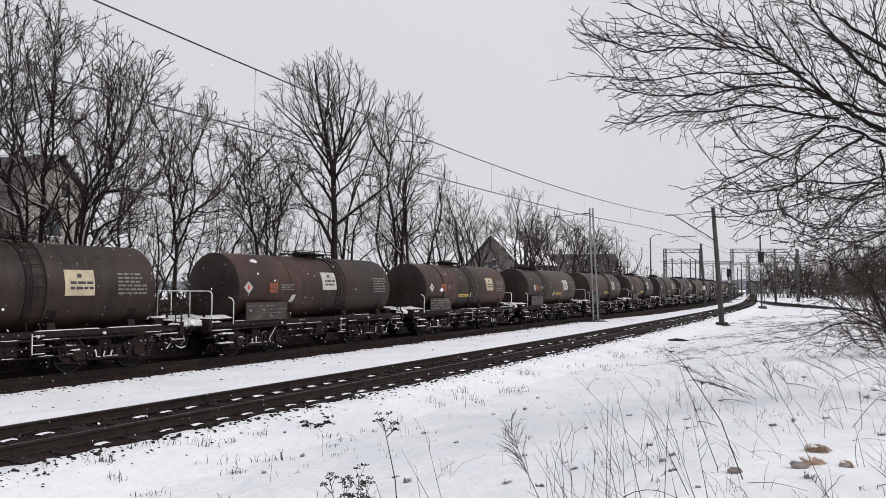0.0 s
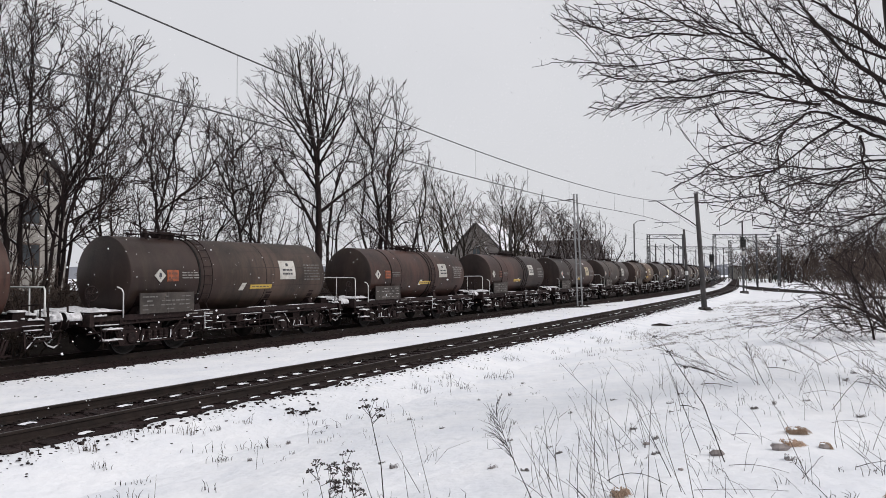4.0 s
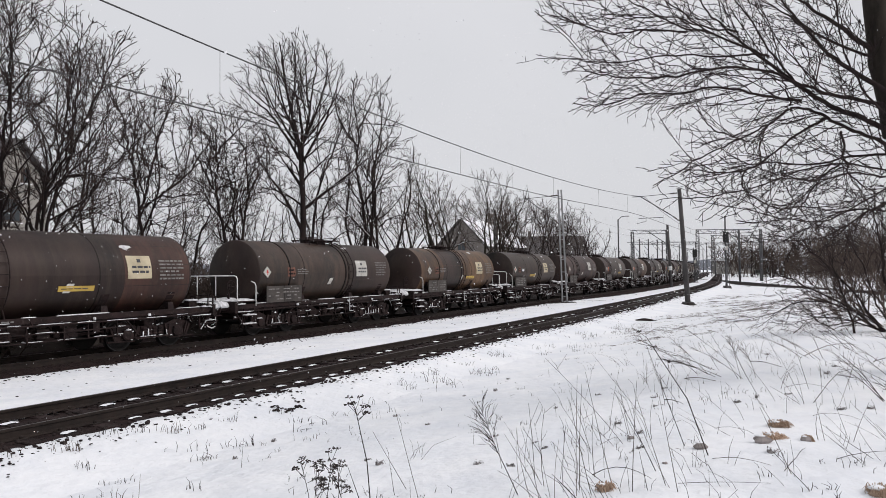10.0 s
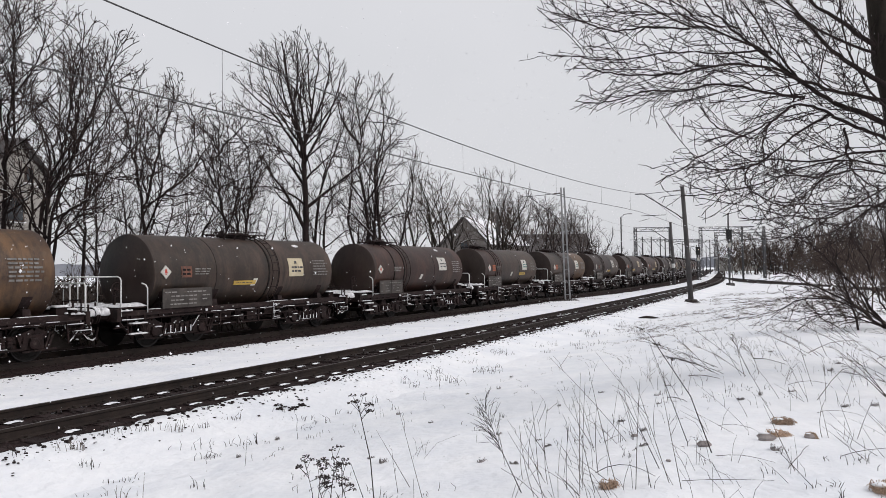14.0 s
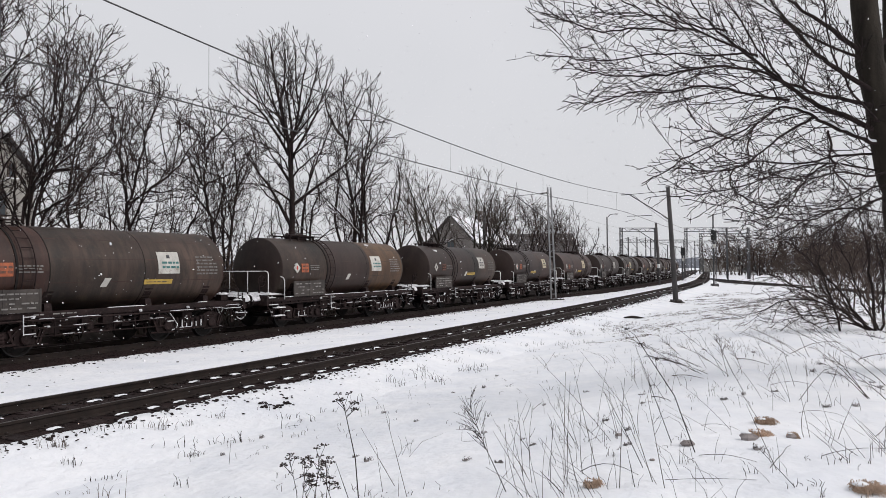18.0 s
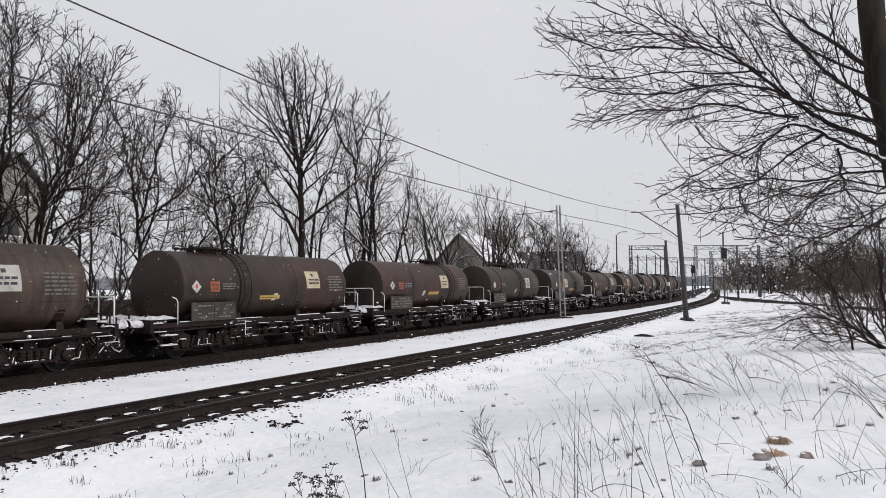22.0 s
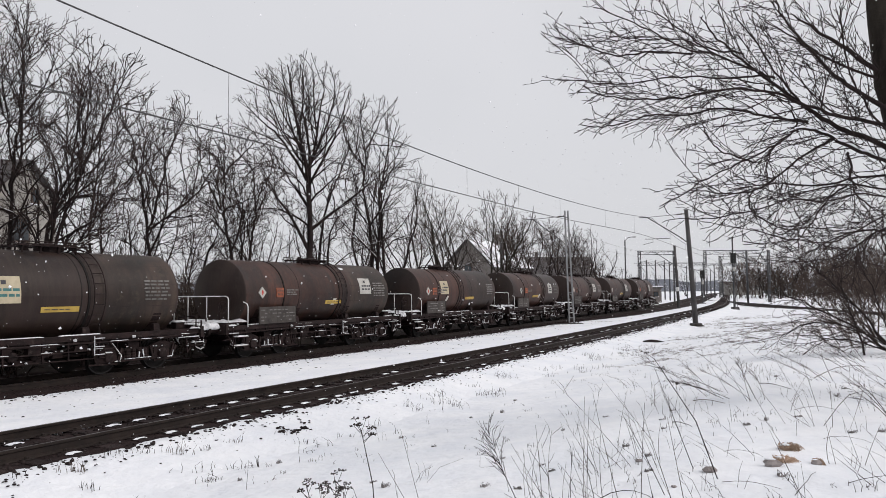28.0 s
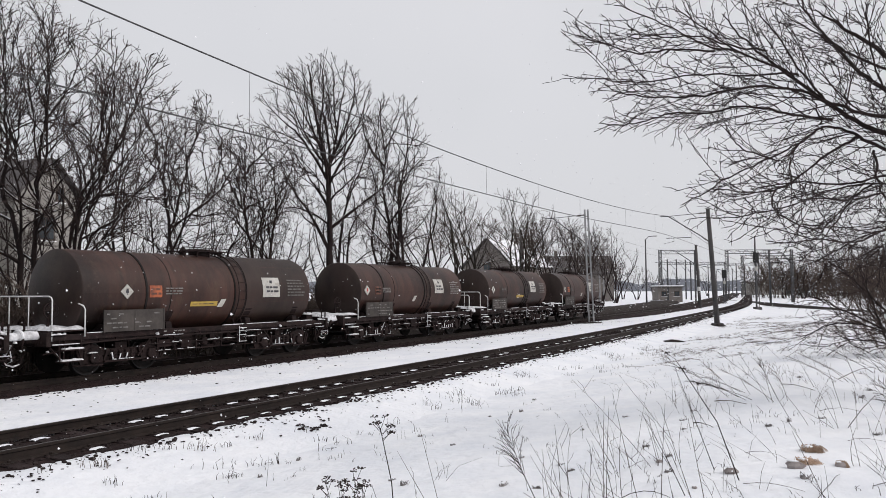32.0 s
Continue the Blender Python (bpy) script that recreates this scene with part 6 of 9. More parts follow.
def tree(x, y, height, r, width, crown, seed, label, stems=1, lean=(0, 0), tip=0.0065, loose=1.0, z=None, bark=BARK, group="bare trees beyond the railway", crook=0.06, twig=TWIG):
    """A bare tree: its stems rise through the crown and branch all the way up."""
    rng = random.Random(seed)
    z = ground_z(x, y) - 0.1 if z is None else z
    t = empty("tree", pose(x, y, z))
    tagged(t, label, "tree", group=group)
    inside = crown_room(height * crown * 0.55, height, width, 0.58, lean[0] * height * 0.6, lean[1] * height * 0.6)
    out, snow = [Geo(), Geo()], Geo()
    spec = crown_spec(tip, loose, bend=1.0 if crook < 0.09 else 1.75)
    turn = rng.random() * 6.28
    for k in range(stems):
        a = turn + 6.28 * k / stems + rng.uniform(-0.5, 0.5)
        many = stems > 1
        h = height * (rng.uniform(0.78, 0.92) if many else 0.9)
        d = Vector((lean[0] * 1.1, lean[1] * 1.1, 1))
        if many:
            sp = rng.uniform(0.22, 0.5)
            d += Vector((sp * math.cos(a), sp * math.sin(a), 0))
        d.normalize()
        n = int(h / 0.55)
        p = Vector((0.22 * math.cos(a), 0.22 * math.sin(a), 0)) if many else Vector((0, 0, 0))
        pts, rad = [p], [r * (0.82 if many else 1.0) * 1.2]
        for q in range(n):
            f = (q + 1) / n
            d = d + Vector((rng.gauss(0, crook), rng.gauss(0, crook), 0.035))
            if inside(p + d) > 0.8 and f > 0.3:
                d -= Vector((p.x * 0.05, p.y * 0.05, -0.05))
            d.normalize()
            p = p + d * (h / n)
            pts.append(p)
            rad.append(tip * 1.5 + r * (0.82 if many else 1.0) * (1 - f) ** 0.85 * (0.78 if f > crown else 1.0))
        out[0].tube(pts, rad, 8, caps=False)
        cut = next((i for i, q in enumerate(pts) if q.z > height * crown * 0.8), 2)
        shoots(rng, out, snow, pts[cut:], rad[cut:], 0, spec, inside)
    part("trunk", out[0], bark, t, smooth=True)
    tagged(part("twig_crown", out[1], twig, t), kind="stuff")
    if snow.v:
        tagged(part("snow_on_branch", snow, SNOW_CAP, t, "thin snow along the branches"), kind="stuff")
    return t


def stem_spec(tip, bend=1.0, lift=0.05, loose=1.0):
    """How boughs, branches and twigs follow each other on a tree whose main stems are given."""
    base = dict(up=0.05, fat=0.03)
    return [
        dict(base, gap=0.5 * loose, angle=(26, 58), share=0.5, least=0.4, shrink=0.4, thin=0.72, tip=tip * 1.9, segs=8, wander=0.12 * bend, lift=lift, sides=5, geo=0, up=0.1, fat=0.03, march=(0.42, 1.0), **{"from": 0.04}),
        dict(base, gap=0.36 * loose, angle=(26, 56), share=0.45, least=0.35, shrink=0.5, thin=0.74, tip=tip * 1.55, segs=6, wander=0.15 * bend, lift=lift * 0.9, sides=4, geo=0, fat=0.026, **{"from": 0.1}),
        dict(base, gap=0.24 * loose, angle=(25, 58), share=0.42, least=0.22, shrink=0.4, thin=0.75, tip=tip * 1.25, segs=4, wander=0.19 * bend, lift=lift, sides=3, geo=1, fat=0.02, **{"from": 0.1}),
        dict(base, gap=0.21 * loose, angle=(25, 55), share=0.3, least=0.16, shrink=0.3, thin=0.85, tip=tip, segs=2, wander=0.22, lift=lift, sides=3, geo=1, **{"from": 0.2}),
    ]


def rounded(pts, rounds=2):
    """A smooth line through the run of a few given points."""
    for _ in range(rounds):
        pts = [pts[0]] + [q for a, b in zip(pts[:-1], pts[1:]) for q in (a * 0.75 + b * 0.25, a * 0.25 + b * 0.75)] + [pts[-1]]
    return pts


def crooked(rng, pts, amount):
    """Small kinks along a line, none at its ends."""
    out = []
    for k, p in enumerate(pts):
        w = amount if 0 < k < len(pts) - 1 else 0.0
        out.append(p + Vector((rng.gauss(0, w), rng.gauss(0, w), rng.gauss(0, w * 0.6))))
    return out


class StemTree:
    """A bare tree grown from its main stems, each given as points (to the side, up) in metres from the tree's foot."""

    def __init__(self, s, u, seed, crown, label, bend=1.0, lift=0.05, tip=0.006, loose=1.0):
        self.rng = random.Random(seed)
        p = P(s, u)
        self.t = empty("tree", pose(p.x, p.y, 0.2))
        tagged(self.t, label, "tree", group="bare trees beyond the railway")
        cx, half, foot, top = crown
        self.inside = crown_room(foot, top, half, 0.55, cx, 0.0)
        self.out, self.snow = [Geo(), Geo()], Geo()
        self.spec = stem_spec(tip, bend, lift, loose)
        self.tip, self.bend, self.foot, self.n = tip, bend, foot, 0

    def stem(self, r, *pts):
        """One main stem with radius r at its foot."""
        rng = self.rng
        self.n += 1
        tall = pts[0][1] < 0.5
        drift = 0.0 if self.n == 1 else rng.uniform(-0.7, 0.7)
        run = [Vector((x, drift * (k / (len(pts) - 1)) ** 1.3, z)) for k, (x, z) in enumerate(pts)]
        line = crooked(rng, rounded(run), 0.02 * self.bend)
        n = len(line)
        rad = [max(self.tip * 1.3, r * (1.12 if tall and k < n * 0.15 else 1.0 if tall else 0.95) * (1 - 0.9 * (k / (n - 1)) ** 0.95)) for k in range(n)]
        self.out[0].tube(line, rad, 8 if r > 0.06 else 6, caps=False)
        for k in range(n - 1):
            d = (line[k + 1] - line[k]).normalized()
            if abs(d.z) < 0.85 and rad[k] > 0.018 and rng.random() < 0.75:
                up = Vector((0, 0, 0.75))
                self.snow.tube([line[k] + up * rad[k], line[k + 1] + up * rad[k + 1]], [rad[k] * 0.6, rad[k + 1] * 0.6], 4, caps=False)
        cut = next((k for k, q in enumerate(line) if q.z > self.foot + 1.4), None)
        if cut is not None and cut < n - 3:
            shoots(rng, self.out, self.snow, line[cut:], rad[cut:], 0, self.spec, self.inside)
            # the tip forks into a spray of its own
            shoots(rng, self.out, None, line[-max(4, n // 4):], rad[-max(4, n // 4):], 1, self.spec, self.inside)
        return self

    def done(self, bark=BARK, twig=TWIG):
        part("trunk", self.out[0], bark, self.t, smooth=True)
        tagged(part("twig_crown", self.out[1], twig, self.t), kind="stuff")
        if self.snow.v:
            tagged(part("snow_on_branch", self.snow, SNOW_CAP, self.t, "thin snow along the branches"), kind="stuff")


CROOKED = "crooked bare tree with several stems, dusted with snow"
stems = StemTree(7.7, 14.6, 165, (-0.6, 3.0, 0.4, 13.4), CROOKED, 1.5, 0.055, 0.0072, 1.28)
stems.stem(0.100, (0.28, 0.05), (0, 3.98), (-0.32, 4.78), (-0.69, 5.59), (-0.57, 6.39), (-0.5, 7.2), (-0.62, 8.02), (-0.61, 9.04), (-0.79, 10.26), (-0.69, 11.5))
stems.stem(0.050, (-0.57, 6.43), (-0.11, 7.51), (-0.31, 8.22), (-0.22, 9.24))
stems.stem(0.060, (-0.67, 5.69), (-1.18, 6.39), (-1.51, 7.41), (-1.45, 8.63))
stems.stem(0.040, (-0.57, 6.8), (-1.01, 7.51), (-1.34, 8.42), (-1.29, 9.85))
stems.done()
stems = StemTree(8.0, 14.2, 166, (0.3, 2.9, 0.4, 13.4), CROOKED, 1.4, 0.05, 0.0072, 1.32)
stems.stem(0.090, (-0.06, 0.05), (0, 3.98), (0.07, 5.19), (0.1, 6.2), (0.16, 7.42), (0.38, 8.44), (0.42, 9.66), (0.29, 10.9), (0.07, 12.03))
stems.stem(0.060, (0.1, 6.1), (0.48, 6.97), (0.42, 8.23), (0.52, 9.66), (0.83, 10.38), (1.26, 10.94))
stems.stem(0.050, (0.06, 5.39), (-0.43, 6.2), (-0.58, 6.81), (-0.87, 7.72), (-0.54, 8.64), (-0.33, 9.77))
stems.stem(0.030, (0.42, 8.23), (0.87, 8.84), (1.46, 9.56), (1.74, 10.28))
stems.done()
stems = StemTree(8.6, 13.6, 167, (1.6, 3.2, 0.4, 11.4), CROOKED, 1.5, 0.045, 0.0072, 1.42)
stems.stem(0.060, (-0.1, 0.05), (0, 3.69), (0.11, 4.81), (0.01, 5.62), (-0.37, 6.23), (-0.67, 6.68))
stems.stem(0.070, (-0.08, 0.05), (0.26, 3.69), (0.67, 5.21), (1.14, 6.23), (1.33, 7), (1.41, 7.96), (1.58, 9.09), (1.45, 10.23))
stems.stem(0.070, (0.2, 0.05), (0.5, 3.69), (0.87, 5.21), (1.45, 6.23), (1.73, 7.25), (1.89, 8.27), (2.07, 9.3), (1.99, 10.75))
stems.stem(0.070, (0.39, 0.05), (0.66, 3.69), (0.98, 4.81), (1.4, 5.62), (1.76, 6.84), (2.14, 7.66), (2.61, 8.68), (2.96, 9.51), (3.58, 10.75))
stems.stem(0.060, (0.58, 0.05), (0.87, 3.63), (1.19, 4.2), (1.99, 4.6), (2.48, 5.41), (2.97, 5.92), (3.57, 6.53), (4.26, 7.25), (4.59, 7.9))
stems.stem(0.050, (0.97, 5.11), (1.66, 5.72), (2.26, 6.23), (2.47, 6.84), (2.73, 7.66), (2.85, 8.58))
stems.done()
stems = StemTree(11.9, 15.2, 168, (0.3, 2.1, 0.8, 11.6), CROOKED, 1.4, 0.05, 0.0074, 1.5)
stems.stem(0.069, (-0.02, 0.05), (0, 3.77), (0.02, 4.73), (0.12, 5.65), (0.28, 6.58), (0.37, 7.74), (0.46, 8.9), (0.78, 10.07), (1.01, 11.24))
stems.stem(0.057, (0.45, 0.05), (0.41, 3.77), (0.37, 4.73), (0.09, 5.61))
stems.stem(0.034, (0.24, 6.39), (-0.31, 7.16), (-0.9, 7.85), (-1.38, 8.55))
stems.done()
stems = StemTree(14.0, 14.2, 169, (0.0, 3.2, 0.4, 11.0), CROOKED, 1.8, 0.045, 0.0078, 1.32)
stems.stem(0.095, (0.04, 0.05), (0, 3.85), (-0.04, 4.86), (-0.29, 6.3), (-0.54, 7.15), (-0.63, 8), (-0.94, 8.92), (-1.37, 9.65))
stems.stem(0.072, (0.03, 4.66), (0.44, 6.06), (0.66, 7.27), (0.88, 8.12), (1.47, 9.09), (1.69, 10.31))
stems.stem(0.072, (0.03, 4.71), (0.81, 5.29), (1.76, 5.99), (2.35, 6.91), (2.7, 7.44), (2.85, 8.24))
stems.stem(0.048, (-0.52, 7.08), (-1.23, 7.95), (-1.78, 8.53), (-2.39, 8.85))
stems.stem(0.048, (-0.36, 6.59), (-0.26, 8.36), (-0.35, 9.34), (-0.25, 10.56))
stems.stem(0.060, (-0.79, 0.05), (-0.72, 3.85), (-0.63, 4.5), (-0.36, 5))
stems.done()
stems = StemTree(19.2, 14.4, 170, (-0.3, 2.9, 0.4, 10.9), CROOKED, 2, 0.035, 0.0082, 1.24)
stems.stem(0.096, (0.3, 0.05), (0, 4.12), (-0.34, 5.14), (-0.44, 6.1), (-0.39, 6.93), (-0.38, 7.76), (-0.8, 8.65), (-1.64, 9.21))
stems.stem(0.068, (-0.38, 7.71), (-0.03, 8.32), (0.38, 8.76), (1.09, 9.76))
stems.stem(0.082, (-1.69, 0.05), (-1.29, 3.98), (-0.83, 4.45), (-0.43, 5.41))
stems.stem(0.068, (-0.43, 5.77), (-0.89, 6.65), (-1.31, 7.48), (-1.57, 8.18), (-1.75, 9.15))
stems.stem(0.055, (-0.33, 6.05), (0.38, 6.38), (1.12, 6.52), (1.36, 7.21), (1.85, 7.68))
stems.stem(0.055, (-0.37, 7.21), (-0.47, 8.32), (-0.32, 9.43), (-0.49, 10.13))
stems.done()
stems = StemTree(20.3, 14.8, 171, (0.3, 2.4, 0.4, 10.6), CROOKED, 2, 0.035, 0.0082, 1.28)
stems.stem(0.071, (-0.01, 0.05), (0, 4.05), (0.02, 5.1), (0.06, 5.81), (-0.23, 6.66), (-0.5, 7.66), (-0.37, 8.87), (-0.7, 9.96))
stems.stem(0.085, (0.13, 0.05), (0.37, 3.96), (0.64, 5.1), (0.77, 6.23), (0.67, 7.38), (0.46, 8.52), (0.1, 9.81))
stems.stem(0.056, (0.71, 6.52), (1.18, 7.38), (1.54, 8.23), (1.42, 9.24))
stems.done()
stems = StemTree(24.8, 14.0, 172, (-0.7, 4.1, 1.2, 15.1), "tall bare broadleaf tree with a fan of fine twigs", 0.9, 0.05, 0.0082, 1.72)
stems.stem(0.201, (-0.02, 0.05), (0, 4.09), (0.02, 5.39), (-0.02, 6.95), (-0.09, 8.2), (-0.26, 9.46), (-0.61, 10.72), (-0.91, 12.3), (-1.08, 13.72), (-1.21, 14.58))
stems.stem(0.108, (-0.02, 7.26), (0.02, 9.14), (-0.11, 10.72), (-0.44, 11.98), (-0.26, 13.25), (-0.46, 14.58))
stems.stem(0.093, (-0.13, 8.51), (0.21, 9.52), (0.39, 10.72), (0.53, 11.98), (0.84, 13.25), (0.67, 14.27))
stems.stem(0.093, (-0.06, 7.83), (0.83, 9.46), (1.45, 10.72), (1.78, 11.98), (2.12, 13.09))
stems.stem(0.093, (-0.16, 8.14), (-1.04, 9.71), (-1.83, 10.72), (-2.94, 11.66), (-3.89, 12.87))
stems.stem(0.077, (-0.22, 8.83), (-1.2, 10.24), (-2, 11.98), (-2.46, 13.63))
stems.stem(0.077, (-0.29, 9.46), (-1.02, 10.87), (-1.38, 12.61), (-1.68, 13.95))
stems.stem(0.062, (-0.09, 7.07), (-0.56, 8.2), (-1.66, 8.8), (-2.44, 9.46))
stems.stem(0.077, (-0.04, 5.64), (-1.01, 6.33), (-1.95, 6.58), (-2.94, 6.58))
stems.stem(0.077, (-0.02, 6.89), (0.35, 7.32), (1, 7.89), (1.52, 8.42), (2.46, 8.89))
stems.stem(0.077, (0.15, 9.3), (0.98, 11.19), (1.44, 12.61), (1.37, 13.95))
stems.stem(0.062, (0.39, 10.56), (0.19, 12.3), (0.3, 13.57), (0.11, 14.68))
stems.done()
stems = StemTree(27.6, 15.4, 173, (1.3, 2.8, 0.6, 12.3), CROOKED, 1.3, 0.045, 0.0088, 1.6)
stems.stem(0.100, (-0.14, 0.05), (0, 4.25), (0.16, 5.65), (0.35, 6.65), (0.74, 8), (1.4, 9.34), (1.77, 10.77), (1.56, 11.88))
stems.stem(0.083, (0.42, 0.05), (0.5, 4.25), (0.59, 5.65), (1.42, 6.79), (2.49, 7.19))
stems.done()
stems = StemTree(31.9, 14.4, 174, (0.3, 3.4, 0.8, 14.7), CROOKED, 1.15, 0.045, 0.0092, 1.65)
stems.stem(0.125, (0.0, 0.05), (0, 4.42), (-0.15, 5.93), (-0.37, 7.37), (-0.63, 8.45), (-0.45, 9.54), (-0.46, 11.36), (-0.82, 13), (-0.47, 14.21))
stems.stem(0.125, (0.3, 0.05), (0.36, 4.42), (0.46, 5.93), (0.49, 7.37), (0.35, 8.45), (0.81, 9.25), (1.53, 9.98), (2.29, 10.7))
stems.stem(0.072, (-0.15, 6.03), (-0.8, 7.01), (-1.38, 7.8), (-1.88, 8.45))
stems.stem(0.072, (0.82, 4.78), (1.54, 5.39), (2.97, 5.64))
stems.stem(0.089, (-0.49, 9.9), (-1.36, 10.99), (-1.91, 12.45), (-1.73, 13.55))
stems.stem(0.089, (0.42, 7.91), (0.81, 9.9), (1.06, 11.72), (0.91, 13.18))
stems.stem(0.072, (-0.45, 10.92), (0.26, 12.27), (0.69, 13.55))
stems.done()
for k, (s, u, hgt, r, wid, crown, n_stems) in enumerate([(4.2, 15.4, 12.6, 0.17, 2.8, 0.3, 2), (35.8, 15.5, 12.4, 0.17, 3.1, 0.2, 3), (40.4, 14.6, 10.6, 0.15, 3.0, 0.2, 3), (45.6, 15.5, 10.6, 0.15, 3.2, 0.18, 3), (55.0, 15.5, 11.6, 0.16, 3.4, 0.16, 3), (60.0, 16.5, 11.2, 0.16, 3.4, 0.16, 3)]):
    p = P(s, u)
    # from s = 38 on, paler twigs and bark stand in for haze
    tree(p.x, p.y, hgt, r, wid * 1.2, crown, 110 + k, CROOKED, n_stems, (0, 0), 0.0085 + 0.00007 * s, 1.5 if s < 30 else 2.35, crook=0.1, twig=TWIG if s < 38 else SHRUB_AND_HAZED, bark=BARK if s < 38 else BARK_GREEN_AND_HAZED)
BACK = [(5, 20, 8.5), (12, 22, 8.0), (17, 20, 7.5), (22.5, 21.5, 8.5), (28, 20.5, 9.0), (34, 21, 9.5), (39, 20, 9.0), (10, 17.5, 5.5), (16.5, 17, 5.0), (21, 17.5, 5.5), (26, 18, 6.0)]
for k, (s, u, hgt) in enumerate(BACK):
    p = P(s, u)
    tree(p.x, p.y, hgt, 0.09, 2.6, 0.12, 400 + k, "slender bare tree in the second row behind the railway", 3, tip=0.0075, loose=1.75, crook=0.12, twig=TWIG)
BUSHES = [(64, 15, 9.0), (69, 18, 9.4), (73, 15, 8.8), (79, 17, 9.2), (84, 15, 8.6), (90, 18, 9.0), (95, 15.5, 8.0), (102, 17, 7.6), (47, 20, 8.0)]
for k, (s, u, hgt) in enumerate(BUSHES):
    p = P(s, u)
    tree(p.x, p.y, hgt * 1.18, 0.12, 3.3, 0.14, 300 + k, "many-stemmed bare thicket tree", 3, tip=0.013, loose=2.1, crook=0.12, twig=SHRUB_AND_HAZED)
for k, (px, d, hgt) in enumerate([(1085, 160, 9), (1110, 175, 9), (1135, 170, 8), (1165, 190, 8), (1200, 210, 8), (1260, 260, 9), (1395, 180, 8), (1360, 250, 9), (1430, 170, 7)]):
    tree((px - 784) / 1305 * d, d, hgt, 0.14, 3.2, 0.16, 340 + k, "far bare tree by the station", 3, tip=0.021, loose=3.0, z=-0.4, twig=SHRUB_AND_HAZED, group="far trees by the station")


def conifer(x, y, h, seed):
    rng = random.Random(seed)
    t = empty("conifer", pose(x, y, -0.4))
    tagged(t, "dark green conifer near the distant houses", "tree", group="far conifers")
    part("trunk", Geo().tube([(0, 0, 0), (0, 0, h)], [0.16, 0.03], 6), BARK, t)
    g = Geo()
    for k in range(int(h * 26)):
        zz = h * (0.12 + 0.86 * rng.random())
        ln = (h - zz) * 0.34 * rng.uniform(0.7, 1.15) + 0.15
        a = rng.random() * 6.28
        d = Vector((math.cos(a), math.sin(a), -0.15))
        e = Vector((0, 0, zz)) + d * ln
        w = Vector((-d.y, d.x, 0)) * (0.16 + 0.1 * rng.random())
        i = len(g.v)
        g.v += [(0, 0, zz), tuple(e * 0.6 + Vector((0, 0, zz * 0.4)) + w), tuple(e), tuple(e * 0.6 + Vector((0, 0, zz * 0.4)) - w), tuple(e * 0.7 + Vector((0, 0, zz * 0.3 - 0.3)))]
        g.f += [(i, i + 1, i + 2), (i, i + 2, i + 3), (i, i + 4, i + 2)]
    part("crown", g, NEEDLE, t)


for k, (px, d, h) in enumerate([(1412, 190, 8.5), (1428, 198, 9.0), (1455, 195, 8.0), (1475, 205, 8.6), (1510, 190, 9.0), (1552, 195, 9.0), (1600, 190, 9.5)]):
    conifer((px - 784) / 1305 * d, d, h, 500 + k)


